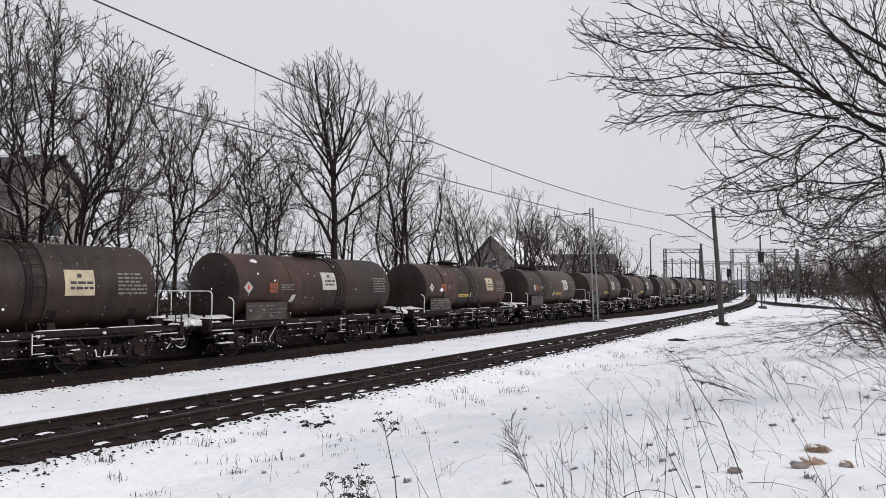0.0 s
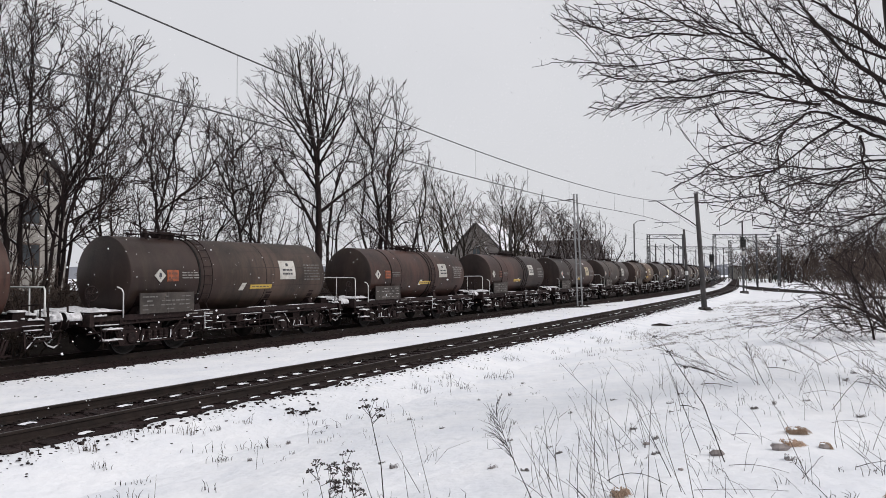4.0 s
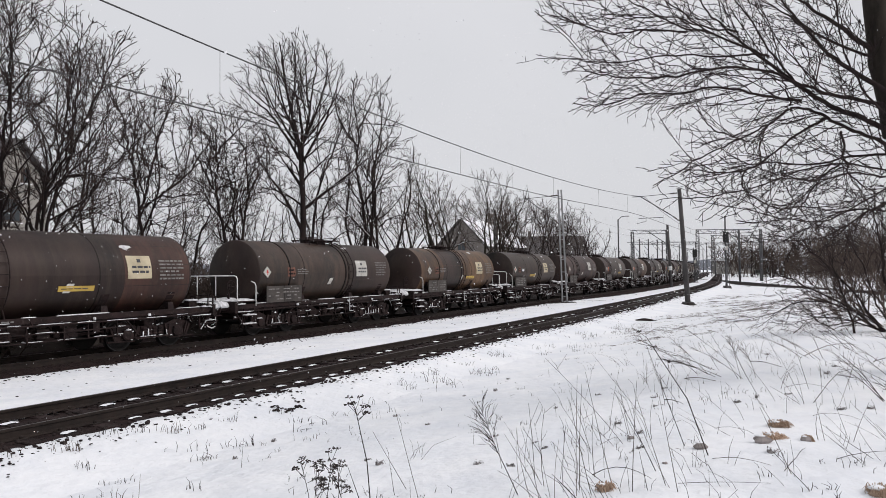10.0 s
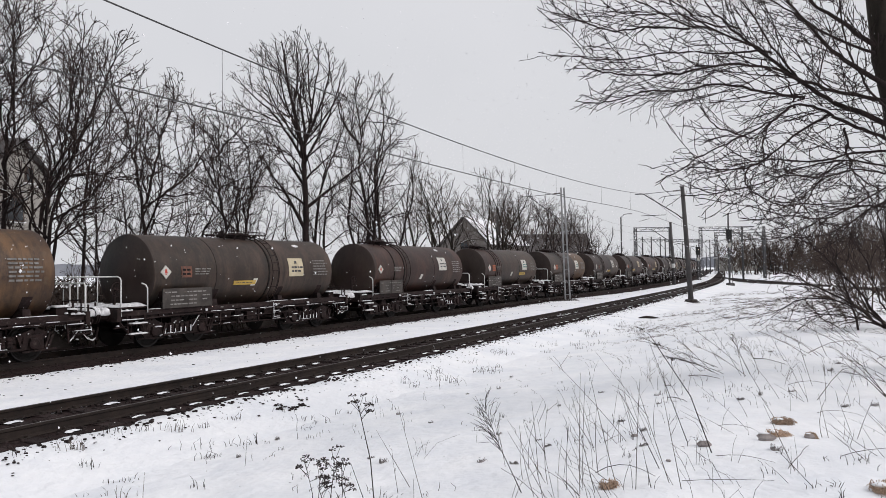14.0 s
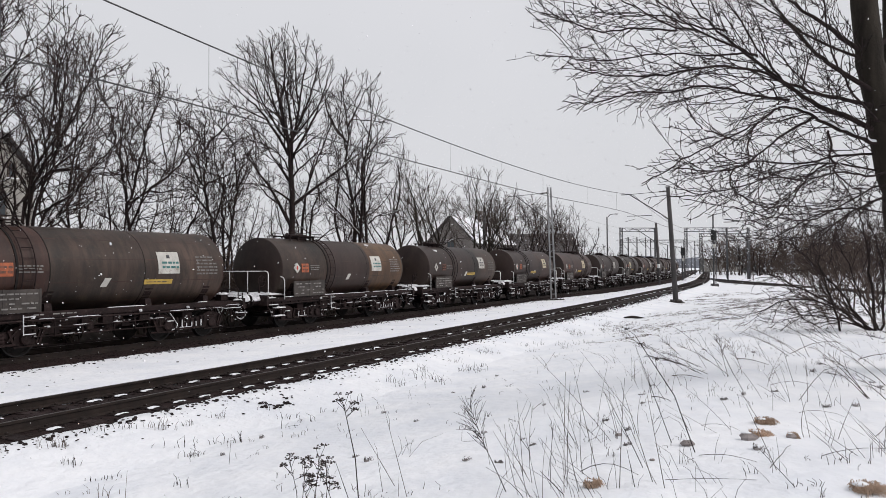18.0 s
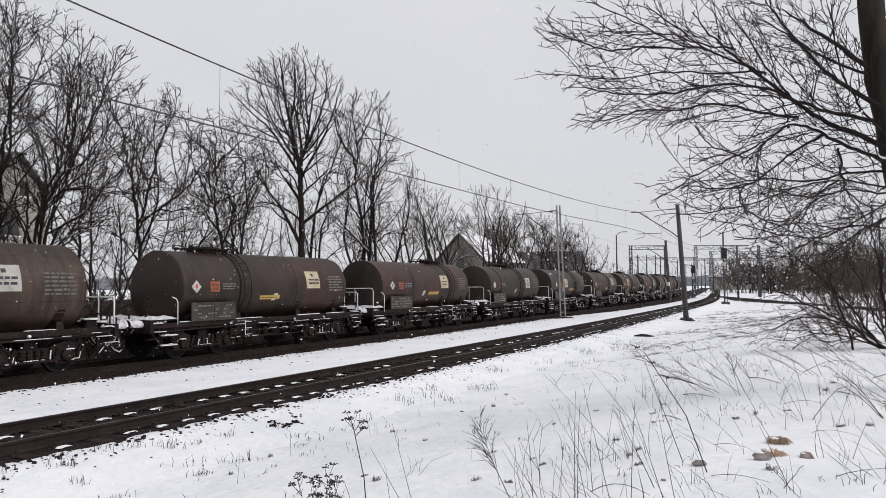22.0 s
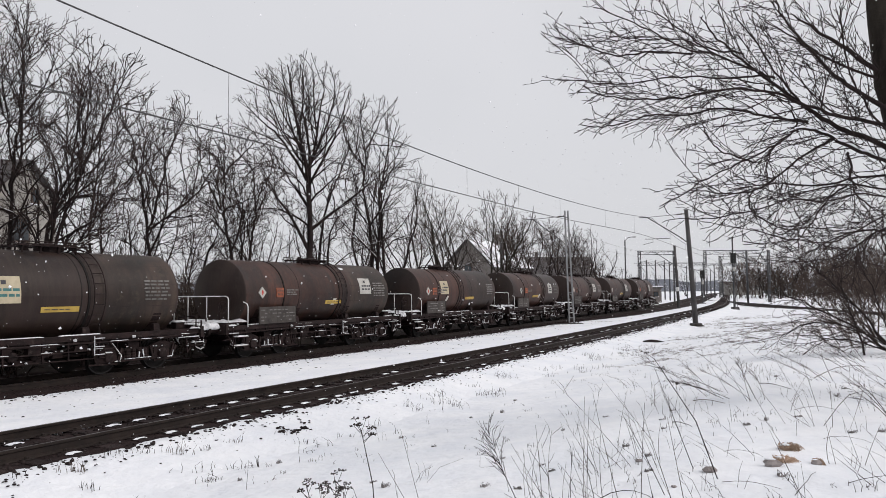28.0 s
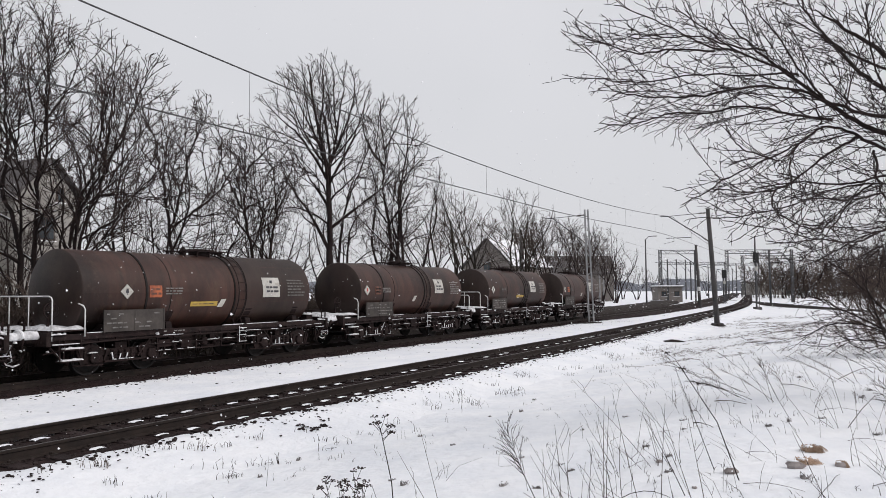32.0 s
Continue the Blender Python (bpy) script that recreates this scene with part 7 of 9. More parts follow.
def limb_tree():
    """The near tree: a leaning double trunk whose long limbs reach over towards the tracks."""
    rng = random.Random(77)
    x, y = 8.3, 11.0
    t = empty("tree", pose(x, y, -0.6))
    tagged(t, "large bare tree whose long limbs reach towards the tracks", "tree")

    def bent(rows, depth0, depth1, rounds=2):
        return rounded([Vector((a, depth0 + (depth1 - depth0) * k / (len(rows) - 1), c)) for k, (a, c) in enumerate(rows)], rounds)

    def tapered(n, r0, r1):
        return [r0 + (r1 - r0) * (k / (n - 1)) ** 0.85 for k in range(n)]

    trunk = bent([(-0.16, -0.1), (-0.3, 1.36), (-0.42, 2.3), (-0.52, 3.27), (-0.68, 4.33), (-0.86, 5.21), (-0.98, 6.09), (-1.08, 6.98), (-1.1, 8.6), (-1.16, 11.0)], 0, 0.1)
    part("trunk", Geo().tube(crooked(rng, trunk, 0.012), tapered(len(trunk), 0.27, 0.17), 16), BARK_GREEN_AND_HAZED, t, "bark with green algae", smooth=True)
    second = bent([(-0.42, 3.0), (-0.46, 4.5), (-0.5, 5.9), (-0.5, 7.0), (-0.4, 9.0), (-0.25, 10.5)], 0.2, 0.35)
    part("second_trunk", Geo().tube(second, tapered(len(second), 0.14, 0.08), 12), BARK_GREEN_AND_HAZED, t, "bark with green algae", smooth=True)
    tip = 0.0049
    spec = [
        dict(gap=0.2, angle=(18, 46), share=0.26, least=0.45, shrink=0.3, thin=0.46, tip=tip * 1.15, segs=9, wander=0.085, lift=0.0, sides=5, geo=0, up=-0.02, fat=0.0078, **{"from": 0.08}),
        dict(gap=0.16, angle=(25, 62), share=0.32, least=0.14, shrink=0.4, thin=0.7, tip=tip, segs=5, wander=0.16, lift=0.03, sides=3, geo=1, up=0.02, fat=0.011, **{"from": 0.1}),
        dict(gap=0.17, angle=(30, 70), share=0.22, least=0.05, shrink=0.3, thin=0.85, tip=tip * 0.85, segs=2, wander=0.2, lift=0.08, sides=3, geo=1, up=0.05, fat=0.03, **{"from": 0.15}),
    ]

    def inside(q):
        """The hanging crown's lower and outer edge."""
        low = 5.2 if q.x < -4.9 else 5.2 + (q.x + 4.9) * -2.3 if q.x < -4.3 else 3.5 - 0.3 * (q.x + 4.3)
        return 9.0 if q.z < low or q.x < (-5.9 if q.z < 6.2 else -6.5) else 0.0

    out = [Geo(), Geo()]

    def limb(depth, r0, *rows):
        """A limb with its boughs and twigs, from the trunk outwards; depth: how far its end lies behind the trunk."""
        pts = crooked(rng, bent(rows, 0.0, depth), 0.014)
        rad = tapered(len(pts), r0 * 1.3, tip * 1.4)
        out[0].tube(pts, rad, 8, caps=False)
        shoots(rng, out, None, pts, rad, 0, spec, inside)
        return pts, rad

    limb(0.3, 0.039, (-0.75, 4.8), (-1.43, 5.10), (-1.87, 5.29), (-2.31, 5.63), (-2.84, 6.04), (-3.28, 6.43), (-3.62, 6.78), (-3.84, 7.09))
    limb(-0.4, 0.035, (-0.9, 5.42), (-1.59, 5.78), (-2.03, 6.04), (-2.47, 6.48), (-2.78, 6.79), (-3.04, 7.14))
    limb(0.5, 0.039, (-0.98, 5.98), (-1.66, 6.58), (-2.01, 6.93), (-2.27, 7.24))
    limb(-0.3, 0.026, (-0.85, 5.25), (-1.69, 5.38), (-2.05, 5.47), (-2.40, 5.57), (-2.80, 5.75), (-3.20, 5.80), (-3.65, 5.81), (-4.44, 5.64), (-4.97, 5.63), (-5.49, 5.63), (-5.84, 5.80))
    limb(0.4, 0.022, (-0.95, 5.92), (-1.85, 6.31), (-2.29, 6.70), (-2.73, 7.05))
    limb(-0.2, 0.017, (-2.82, 6.02), (-3.37, 6.21), (-3.90, 6.43), (-4.33, 6.73), (-4.73, 6.99))
    limb(0.2, 0.017, (-2.32, 5.33), (-2.86, 5.40), (-3.30, 5.51), (-3.74, 5.59), (-4.09, 5.46), (-4.71, 5.49), (-5.06, 5.37), (-5.41, 5.29), (-5.81, 5.34))
    limb(-0.5, 0.013, (-3.72, 6.39), (-4.25, 6.41), (-4.69, 6.60), (-5.12, 6.77), (-5.73, 6.92))
    limb(0.5, 0.013, (-3.02, 6.06), (-3.64, 6.03), (-4.08, 6.12), (-4.70, 6.07), (-5.22, 6.01), (-5.78, 6.13))
    limb(-0.2, 0.013, (-4.08, 6.41), (-4.78, 6.42), (-5.31, 6.31), (-5.83, 6.50), (-6.22, 6.58))
    arch, rad = limb(-0.4, 0.030, (-0.7, 4.6), (-1.26, 4.76), (-1.61, 4.87), (-1.97, 5.03), (-2.24, 5.16), (-2.50, 5.21), (-2.68, 5.15), (-2.87, 4.98), (-3.06, 4.87), (-3.15, 4.70), (-3.17, 4.33))
    limb(-0.5, 0.017, (-1.95, 5.07), (-2.33, 4.88), (-2.60, 4.72), (-2.92, 4.47), (-3.24, 4.26), (-3.77, 4.16), (-4.38, 4.23))
    limb(-0.2, 0.013, (-2.50, 5.18), (-2.57, 5.38), (-2.72, 5.63))
    limb(0.3, 0.011, (-3.14, 4.72), (-3.58, 4.86), (-3.77, 5.03), (-3.82, 5.29))
    limb(-0.4, 0.017, (-1.71, 4.86), (-1.76, 4.59), (-1.79, 4.33), (-1.73, 4.07), (-1.55, 3.91))
    limb(0.4, 0.013, (-1.76, 4.35), (-1.99, 4.16), (-2.18, 3.81), (-2.38, 3.50))
    limb(-0.5, 0.011, (-3.17, 4.33), (-3.37, 4.03), (-3.14, 3.79), (-2.88, 3.63), (-2.52, 3.70), (-2.10, 3.58))
    limb(0.3, 0.011, (-2.87, 4.98), (-3.23, 4.77), (-3.67, 4.59), (-4.12, 4.33), (-4.56, 4.08))
    limb(0.6, 0.013, (-0.66, 4.2), (-1.1, 4.3), (-1.63, 4.42), (-2.17, 4.33), (-2.80, 4.07), (-3.42, 3.94), (-3.95, 3.90))
    limb(-0.7, 0.013, (-0.62, 4.0), (-1.05, 4.02), (-1.65, 3.70), (-2.19, 3.44), (-2.90, 3.46), (-3.60, 3.64))
    limb(0.6, 0.013, (-0.55, 3.5), (-0.86, 3.63), (-1.47, 3.72), (-1.92, 3.46), (-2.37, 3.20))
    limb(0.2, 0.015, (-2.40, 5.56), (-2.83, 6.26), (-3.18, 6.78), (-3.35, 7.14))
    limb(0.5, 0.013, (-3.28, 6.41), (-3.72, 6.50), (-4.24, 6.76), (-4.69, 6.73), (-5.17, 6.85))
    limb(-0.9, 0.018, (-0.78, 4.9), (-1.3, 5.2), (-1.8, 5.6), (-2.1, 6.1), (-2.3, 6.8))
    limb(0.9, 0.018, (-0.7, 4.5), (-1.3, 4.55), (-1.9, 4.4), (-2.6, 4.5), (-3.2, 4.4))
    limb(-0.9, 0.016, (-0.65, 4.3), (-1.2, 4.1), (-1.8, 4.2), (-2.5, 4.0), (-3.1, 4.1))
    limb(0.9, 0.016, (-0.6, 3.9), (-1.1, 3.7), (-1.5, 3.3), (-2.0, 3.2))
    limb(-1.0, 0.016, (-0.6, 4.1), (-0.95, 3.8), (-1.2, 3.4), (-1.5, 3.0))
    limb(0.4, 0.05, (-1.1, 7.6), (-2.3, 8.0), (-3.6, 8.3), (-4.8, 8.6))
    limb(-0.5, 0.045, (-1.05, 8.4), (-1.8, 9.2), (-2.6, 10.0))
    limb(-0.4, 0.03, (-0.62, 3.7), (-0.2, 4.0), (0.3, 3.6), (0.6, 3.0))
    limb(0.5, 0.035, (-0.9, 6.2), (0.0, 6.8), (0.9, 7.2))
    wood = part("limb_structure", out[0], BARK, t, smooth=True)
    tagged(part("twig_crown", out[1], BARK, t), kind="stuff")
    cap = Geo().tube([q + Vector((0, -r * 0.35, r * 0.75)) for q, r in zip(arch[3:26], rad[3:26])], [r * 0.72 for r in rad[3:26]], 6)
    part("snow_on_limb", cap, SNOW_CAP, wood, "snow lying along the branch")


limb_tree()


def thicket(x, y, w, d, h, n, seed, label, lean=(-0.1, 0.6), stout=0.022, fine=0.0055, kids=(8, 5, 3)):
    """A dense shrub of thin arching stems."""
    rng = random.Random(seed)
    t = empty("shrub", pose(x, y, 0))
    tagged(t, label, "shrub", group="shrubs at the field's edge")
    spec = [
        dict(segs=6, taper=0.3, wander=0.09, lift=0.0, sides=4, kids=kids[0], angle=(18, 45), ratio=(0.3, 0.55), shrink=0.35, thin=0.6, min_r=fine, **{"from": 0.15}),
        dict(segs=4, taper=0.4, wander=0.13, lift=0.02, sides=3, kids=kids[1], angle=(20, 50), ratio=(0.35, 0.6), shrink=0.3, thin=0.7, **{"from": 0.15}),
        dict(segs=3, taper=0.6, wander=0.15, lift=0.02, sides=3, kids=kids[2], angle=(20, 50), ratio=(0.35, 0.6), shrink=0.3, thin=0.7, **{"from": 0.15}),
        dict(segs=2, taper=0.8, wander=0.15, lift=0.02, sides=3, kids=0, angle=(20, 40), ratio=(0.4, 0.6), shrink=0.3, thin=0.7, **{"from": 0.2}),
    ]
    geos = [Geo(), Geo()]
    for k in range(n):
        a, b = rng.uniform(-w / 2, w / 2), rng.uniform(-d / 2, d / 2)
        z = ground_z(x + a, y + b) - 0.05
        grow(geos, rng, Vector((a, b, z)), Vector((lean[0] + rng.uniform(-lean[1], lean[1]), rng.uniform(-0.5, 0.5), 1)), h * rng.uniform(0.55, 1.0), stout, 0, spec)
    tagged(part("stem_tangle", geos[0], SHRUB_AND_HAZED, t), kind="stuff")
    tagged(part("twig_crown", geos[1], SHRUB_AND_HAZED, t), kind="stuff")


def arching_shrub(x, y, seed, label, arms, fine=0.0045):
    """A shrub of a few stout stems, each given as points (to the side, up) from its root, with twigs along them."""
    rg = random.Random(seed)
    sh = empty("shrub", pose(x, y, ground_z(x, y) - 0.03))
    tagged(sh, label, "shrub", group="shrubs at the field's edge")
    spec = [
        dict(gap=0.27, angle=(20, 60), share=0.3, least=0.3, shrink=0.3, thin=0.6, tip=fine * 1.5, segs=6, wander=0.13, lift=0.0, sides=4, geo=0, up=0.04, fat=0.012, **{"from": 0.1}),
        dict(gap=0.19, angle=(25, 60), share=0.35, least=0.15, shrink=0.3, thin=0.7, tip=fine, segs=4, wander=0.2, lift=0.02, sides=3, geo=1, up=0.03, fat=0.012, **{"from": 0.1}),
        dict(gap=0.16, angle=(25, 60), share=0.35, least=0.1, shrink=0.3, thin=0.8, tip=fine * 0.8, segs=2, wander=0.2, lift=0.02, sides=3, geo=1, up=0.03, fat=0.012, **{"from": 0.15}),
    ]
    wood, fine_wood = Geo(), Geo()
    for r, rows in arms:
        depth = rg.uniform(-0.8, 0.8)
        run = [Vector((a, depth * (k / (len(rows) - 1)) ** 1.2, c)) for k, (a, c) in enumerate(rows)]
        line = crooked(rg, rounded(run), 0.02)
        rad = [r * (1 - 0.78 * k / (len(line) - 1)) for k in range(len(line))]
        wood.tube(line, rad, 6, caps=False)
        shoots(rg, [wood, fine_wood], None, line, rad, 0, spec, None)
    tagged(part("stem_tangle", wood, BARK, sh), kind="stuff")
    tagged(part("twig_crown", fine_wood, TWIG, sh), kind="stuff")


arching_shrub(11.9, 18.0, 7, "leafless shrub with dark stems arching down to the snow", [
    (0.045, ((0, -0.05), (-0.13, 1.39), (-0.31, 2.39), (-0.58, 3.2))),
    (0.03, ((0.05, -0.05), (-0.82, 0.55), (-1.83, 0.85), (-2.7, 0.85), (-3.4, 0.5))),
    (0.03, ((-0.1, -0.05), (-1.1, 0.77), (-1.96, 1.2), (-2.68, 1.57))),
    (0.032, ((-0.88, -0.05), (-1.24, 0.84), (-1.59, 1.55), (-1.93, 2.27))),
    (0.034, ((-0.1, -0.05), (-0.8, 0.98), (-1.15, 1.48), (-1.5, 1.98), (-2.21, 2.55))),
    (0.024, ((-0.03, -0.05), (-0.68, 0.3), (-1.55, 0.45), (-2.35, 0.2))),
    (0.036, ((0.15, -0.05), (0.3, 1.2), (0.1, 2.3), (-0.2, 3.0))),
    (0.03, ((0.2, -0.05), (-0.3, 0.6), (-0.6, 1.6), (-1.1, 2.6)))])
thicket(13.4, 20.0, 2.6, 3.0, 3.1, 4, 11, "sprawling leafless shrub with long branches bent over the snow", (-0.75, 0.7), 0.026, 0.0042)
thicket(16.4, 24.0, 3.0, 3.0, 3.2, 5, 12, "leafless shrub with long bent branches", (-0.4, 0.7), 0.026, 0.005)
thicket(21.6, 33.0, 5.0, 5.0, 4.6, 8, 19, "tall dense brown thicket behind the tree", (-0.15, 0.5), 0.028, 0.0075)
thicket(14.2, 18.6, 2.4, 3.0, 2.6, 3, 21, "low sprawling leafless shrub with dark twigs", (-1.5, 0.9), 0.02, 0.0042)
thicket(26.5, 41.0, 6.0, 5.0, 5.2, 19, 13, "tall brown leafless thicket towards the siding", (-0.2, 0.6), 0.024, 0.007)
thicket(38.0, 62.0, 9.0, 6.0, 5.6, 20, 14, "tall brown leafless thicket by the siding", (-0.1, 0.6), 0.026, 0.009)
thicket(58.0, 102.0, 16.0, 6.0, 5.0, 26, 15, "long brown leafless hedge beyond the siding", (0, 0.6), 0.03, 0.013)
thicket(72.0, 112.0, 14.0, 6.0, 5.4, 22, 18, "long brown leafless hedge beyond the siding", (0, 0.6), 0.03, 0.013)
thicket(12.6, 21.5, 1.8, 2.5, 1.5, 5, 16, "low brown leafless shrub near the tree", (-0.5, 0.7), 0.018, 0.004)
for k, (x, y, h) in enumerate([(88.0, 188.0, 11.0), (101.0, 184.0, 12.0), (114.0, 180.0, 12.5), (127.0, 176.0, 12.0), (140.0, 172.0, 12.0)]):
    thicket(x, y, 15.0, 6.0, h, 46, 80 + k, "tall brown leafless wood beyond the snowy field", (0, 0.35), 0.09, 0.034, (8, 5, 2))
for k in range(15):
    s_at, u_at = -6 + 4.6 * k, 13.0 + 0.5 * math.sin(k * 2.1)
    p = P(s_at, u_at)
    thicket(p.x, p.y, 4.2, 1.8, 2.8 + 0.5 * math.sin(k * 1.7), 30, 30 + k, "low tangle of bare brush on the bank beyond the train", (0, 0.6), 0.02, 0.0075, (6, 3, 2))
for k in range(11):
    p = P(-9 + 3.4 * k, 11.7 + 0.4 * math.sin(k * 2.7))
    thicket(p.x, p.y, 3.8, 1.6, 2.5 + 0.4 * math.sin(k * 1.9), 46, 60 + k, "dark bare hedge along the bank beyond the train", (0, 0.5), 0.026, 0.0125, (7, 4, 2))


# ---------------------------------------------------------------- weeds, grass and stones in the snow
def on_snow(x, y, lift=0.0):
    return Vector((x, y, ground_z(x, y) + lift))


def umbel_weed(x, y, h, lean, seed, label, heads=5, r=0.0055, lowest=0.72):
    rng = random.Random(seed)
    p = on_snow(x, y, -0.05)
    w = empty("umbel_weed", Matrix.Translation(p))
    tagged(w, label, "weed", group="dead umbel weeds")
    top = Vector((lean[0], lean[1], h))
    mid = top * 0.5 + Vector((-lean[0] * 0.12 + 0.015, 0, 0))
    part("stem", Geo().tube([(0, 0, 0), mid, top], [r, r * 0.85, r * 0.6], 6), STALK_DARK, w, smooth=True)
    for k in range(heads):
        t = lowest + (1 - lowest) * k / max(1, heads - 1)
        b = mid.lerp(top, (t - 0.5) * 2)
        a = rng.random() * 6.28
        e = b + Vector((math.cos(a) * rng.uniform(0.03, 0.1), math.sin(a) * rng.uniform(0.03, 0.1), rng.uniform(0.04, 0.11)))
        head = part("umbel", Geo().tube([b, e], 0.0025, 4), STALK_DARK, w)
        g = Geo()
        for q in range(9):
            o = Vector((rng.uniform(-1, 1), rng.uniform(-1, 1), rng.uniform(-0.2, 0.5))) * 0.032
            g.tube([e, e + o], 0.0014, 3, caps=False)
            g.lump(e + o, 0.0075, 0.8, rng, 5)
        tagged(part("seed_head", g, STALK_DARK, head, "dark dry seed heads"), kind="stuff")
    return w


umbel_weed(2.62, 6.5, 1.1, (-0.55, 0.0), 3, "leaning dead weed with one drooping seed head", 3, 0.005)
umbel_weed(-0.37, 6.31, 0.9, (-0.13, 0.0), 1, "dead umbel weed with dark seed heads", 9, 0.0055, 0.88)
for k, (x, y, h) in enumerate([(-0.84, 6.0, 0.44), (-0.72, 5.9, 0.36), (-0.76, 6.15, 0.5), (-0.88, 6.25, 0.46), (-0.55, 5.9, 0.34), (-0.66, 6.3, 0.42)]):
    umbel_weed(x, y, h, (random.Random(k).uniform(-0.1, 0.08), 0.0), 20 + k, "small branching dead weed with dark seed heads", 6, 0.0038)


def stalk(x, y, h, lean, bend, seed, mat=STALK, r=0.0035, side=0):
    rng = random.Random(seed)
    p = on_snow(x, y, -0.04)
    s = empty("dry_stalk", Matrix.Translation(p))
    tagged(s, "thin dry grass stalk standing in the snow", "grass stalk", group="dry stalks in the snow")
    pts = [Vector((lean[0] * t + bend * t * t, lean[1] * t, h * (t - 0.12 * abs(bend) * t * t))) for t in (0, 0.25, 0.5, 0.75, 1.0)]
    part("stem", Geo().tube(pts, [r, r * 0.9, r * 0.75, r * 0.6, r * 0.4], 4), mat, s)
    for k in range(side):
        t = rng.uniform(0.35, 0.98)
        j = min(3, int(t * 4))
        b = pts[j].lerp(pts[j + 1], t * 4 - j)
        a = rng.uniform(-1, 1)
        e = b + Vector((rng.uniform(-0.12, 0.12), rng.uniform(-0.05, 0.05), rng.uniform(0.05, 0.16)))
        part("side_shoot", Geo().tube([b, b.lerp(e, 0.5) + Vector((0.01, 0, 0.01)), e], [0.0022, 0.0018, 0.001], 3), mat, s)
    return s


rng = random.Random(5)
# tall stalks across the near field; those with side shoots are the feathery ones
NEAR_STALKS = [
    # place, height, lean to the side, bend, side shoots
    (1.25, 5.73, 0.99, -0.02, 0.02, 0), (1.31, 5.89, 0.89, -0.01, 0.03, 0), (2.12, 7.39, 0.92, -0.71, -0.1, 2), (1.6, 5.96, 0.94, -0.21, 0.02, 2), (2.7, 8.48, 0.82, -0.64, 0.0, 0), (1.65, 5.6, 0.89, 0.01, 0.02, 0),
    (2.05, 6.2, 0.7, -0.3, -0.04, 1), (2.56, 6.92, 0.99, -0.38, 0.0, 2), (1.32, 7.52, 0.32, -0.22, 0.0, 0), (1.27, 5.69, 0.24, -0.23, 0.0, 0), (-0.47, 6.61, 0.4, -0.12, 0.0, 0), (0.04, 6.32, 0.81, -0.21, 0.0, 1),
    (-0.06, 6.82, 0.58, -0.32, 0.0, 0), (-0.18, 6.67, 0.38, -0.05, 0.0, 2), (1.95, 5.68, 0.77, -0.22, 0.0, 0), (1.98, 5.52, 0.75, -0.11, 0.0, 3),
]
FIELD_STALKS = [
    (1.77, 5.58, 0.33, -0.06, 0.0, 0), (1.37, 5.7, 0.77, -0.18, 0.02, 0), (3.42, 9.42, 0.46, -0.28, 0.0, 2), (3.19, 9.31, 0.46, -0.04, 0.0, 1), (4.99, 11.18, 0.72, -0.41, 0.0, 4), (5.2, 12.37, 0.56, -0.32, 0.0, 4),
    (6.33, 12.49, 0.61, -0.36, 0.0, 2), (5.49, 10.09, 0.68, -0.21, 0.0, 3), (8.45, 18.27, 0.55, -0.54, 0.0, 2), (3.03, 5.84, 0.57, -0.25, 0.0, 0), (2.97, 5.42, 0.36, -0.32, 0.0, 0), (3.83, 7.7, 0.41, -0.28, 0.0, 0),
    (4.64, 9.82, 0.44, -0.25, 0.0, 3), (0.48, 15.71, 0.54, -0.02, 0.0, 0), (-2.24, 9.69, 0.42, 0.03, 0.0, 0), (-3.02, 8.25, 0.35, 0.02, 0.0, 0)]
for k, (x, y, h, lx, bend, side) in enumerate(FIELD_STALKS):
    stalk(x, y, h, (lx, rng.uniform(-0.08, 0.08)), bend, 760 + k, STALK if k % 2 else STALK_DARK, 0.0036, side)
for k, (x, y, h, lx, bend, side) in enumerate(NEAR_STALKS):
    stalk(x, y, h, (lx, rng.uniform(-0.1, 0.1)), bend, 700 + k, STALK_DARK if k in (6, 7, 8, 9, 10) else STALK, 0.0044 if k in (6, 7, 8, 9, 10) else 0.0036, side)
# loose clumps of pale stalks that mostly lean towards the tracks
for k in range(13):
    d = rng.uniform(5.4, 13.0)
    a = rng.uniform(0.17, 0.62)
    cx, cy = d * math.sin(a), d * math.cos(a)
    way = rng.uniform(-0.55, 0.1)
    for q in range(rng.randint(2, 5)):
        stalk(cx + rng.gauss(0, 0.1), cy + rng.gauss(0, 0.14), rng.uniform(0.2, 0.6), (way * 0.75 + rng.gauss(0, 0.1), rng.uniform(-0.15, 0.15)), rng.uniform(-0.12, 0.12), 1200 + 10 * k + q, STALK if rng.random() < 0.8 else STALK_DARK, rng.uniform(0.002, 0.0034), 3 if rng.random() < 0.25 else 0)
for k in range(14):
    d = rng.uniform(5.6, 13.0)
    a = rng.choice([0.22, 0.3, 0.36, 0.46, 0.52, 0.6]) + rng.gauss(0, 0.05)
    x, y = d * math.sin(a), d * math.cos(a)
    stalk(x, y, rng.uniform(0.2, 0.65), (rng.uniform(-0.35, 0.2), rng.uniform(-0.15, 0.15)), rng.uniform(-0.2, 0.2), 900 + k, STALK if rng.random() < 0.75 else STALK_DARK, rng.uniform(0.002, 0.0036), 2 if rng.random() < 0.2 else 0)


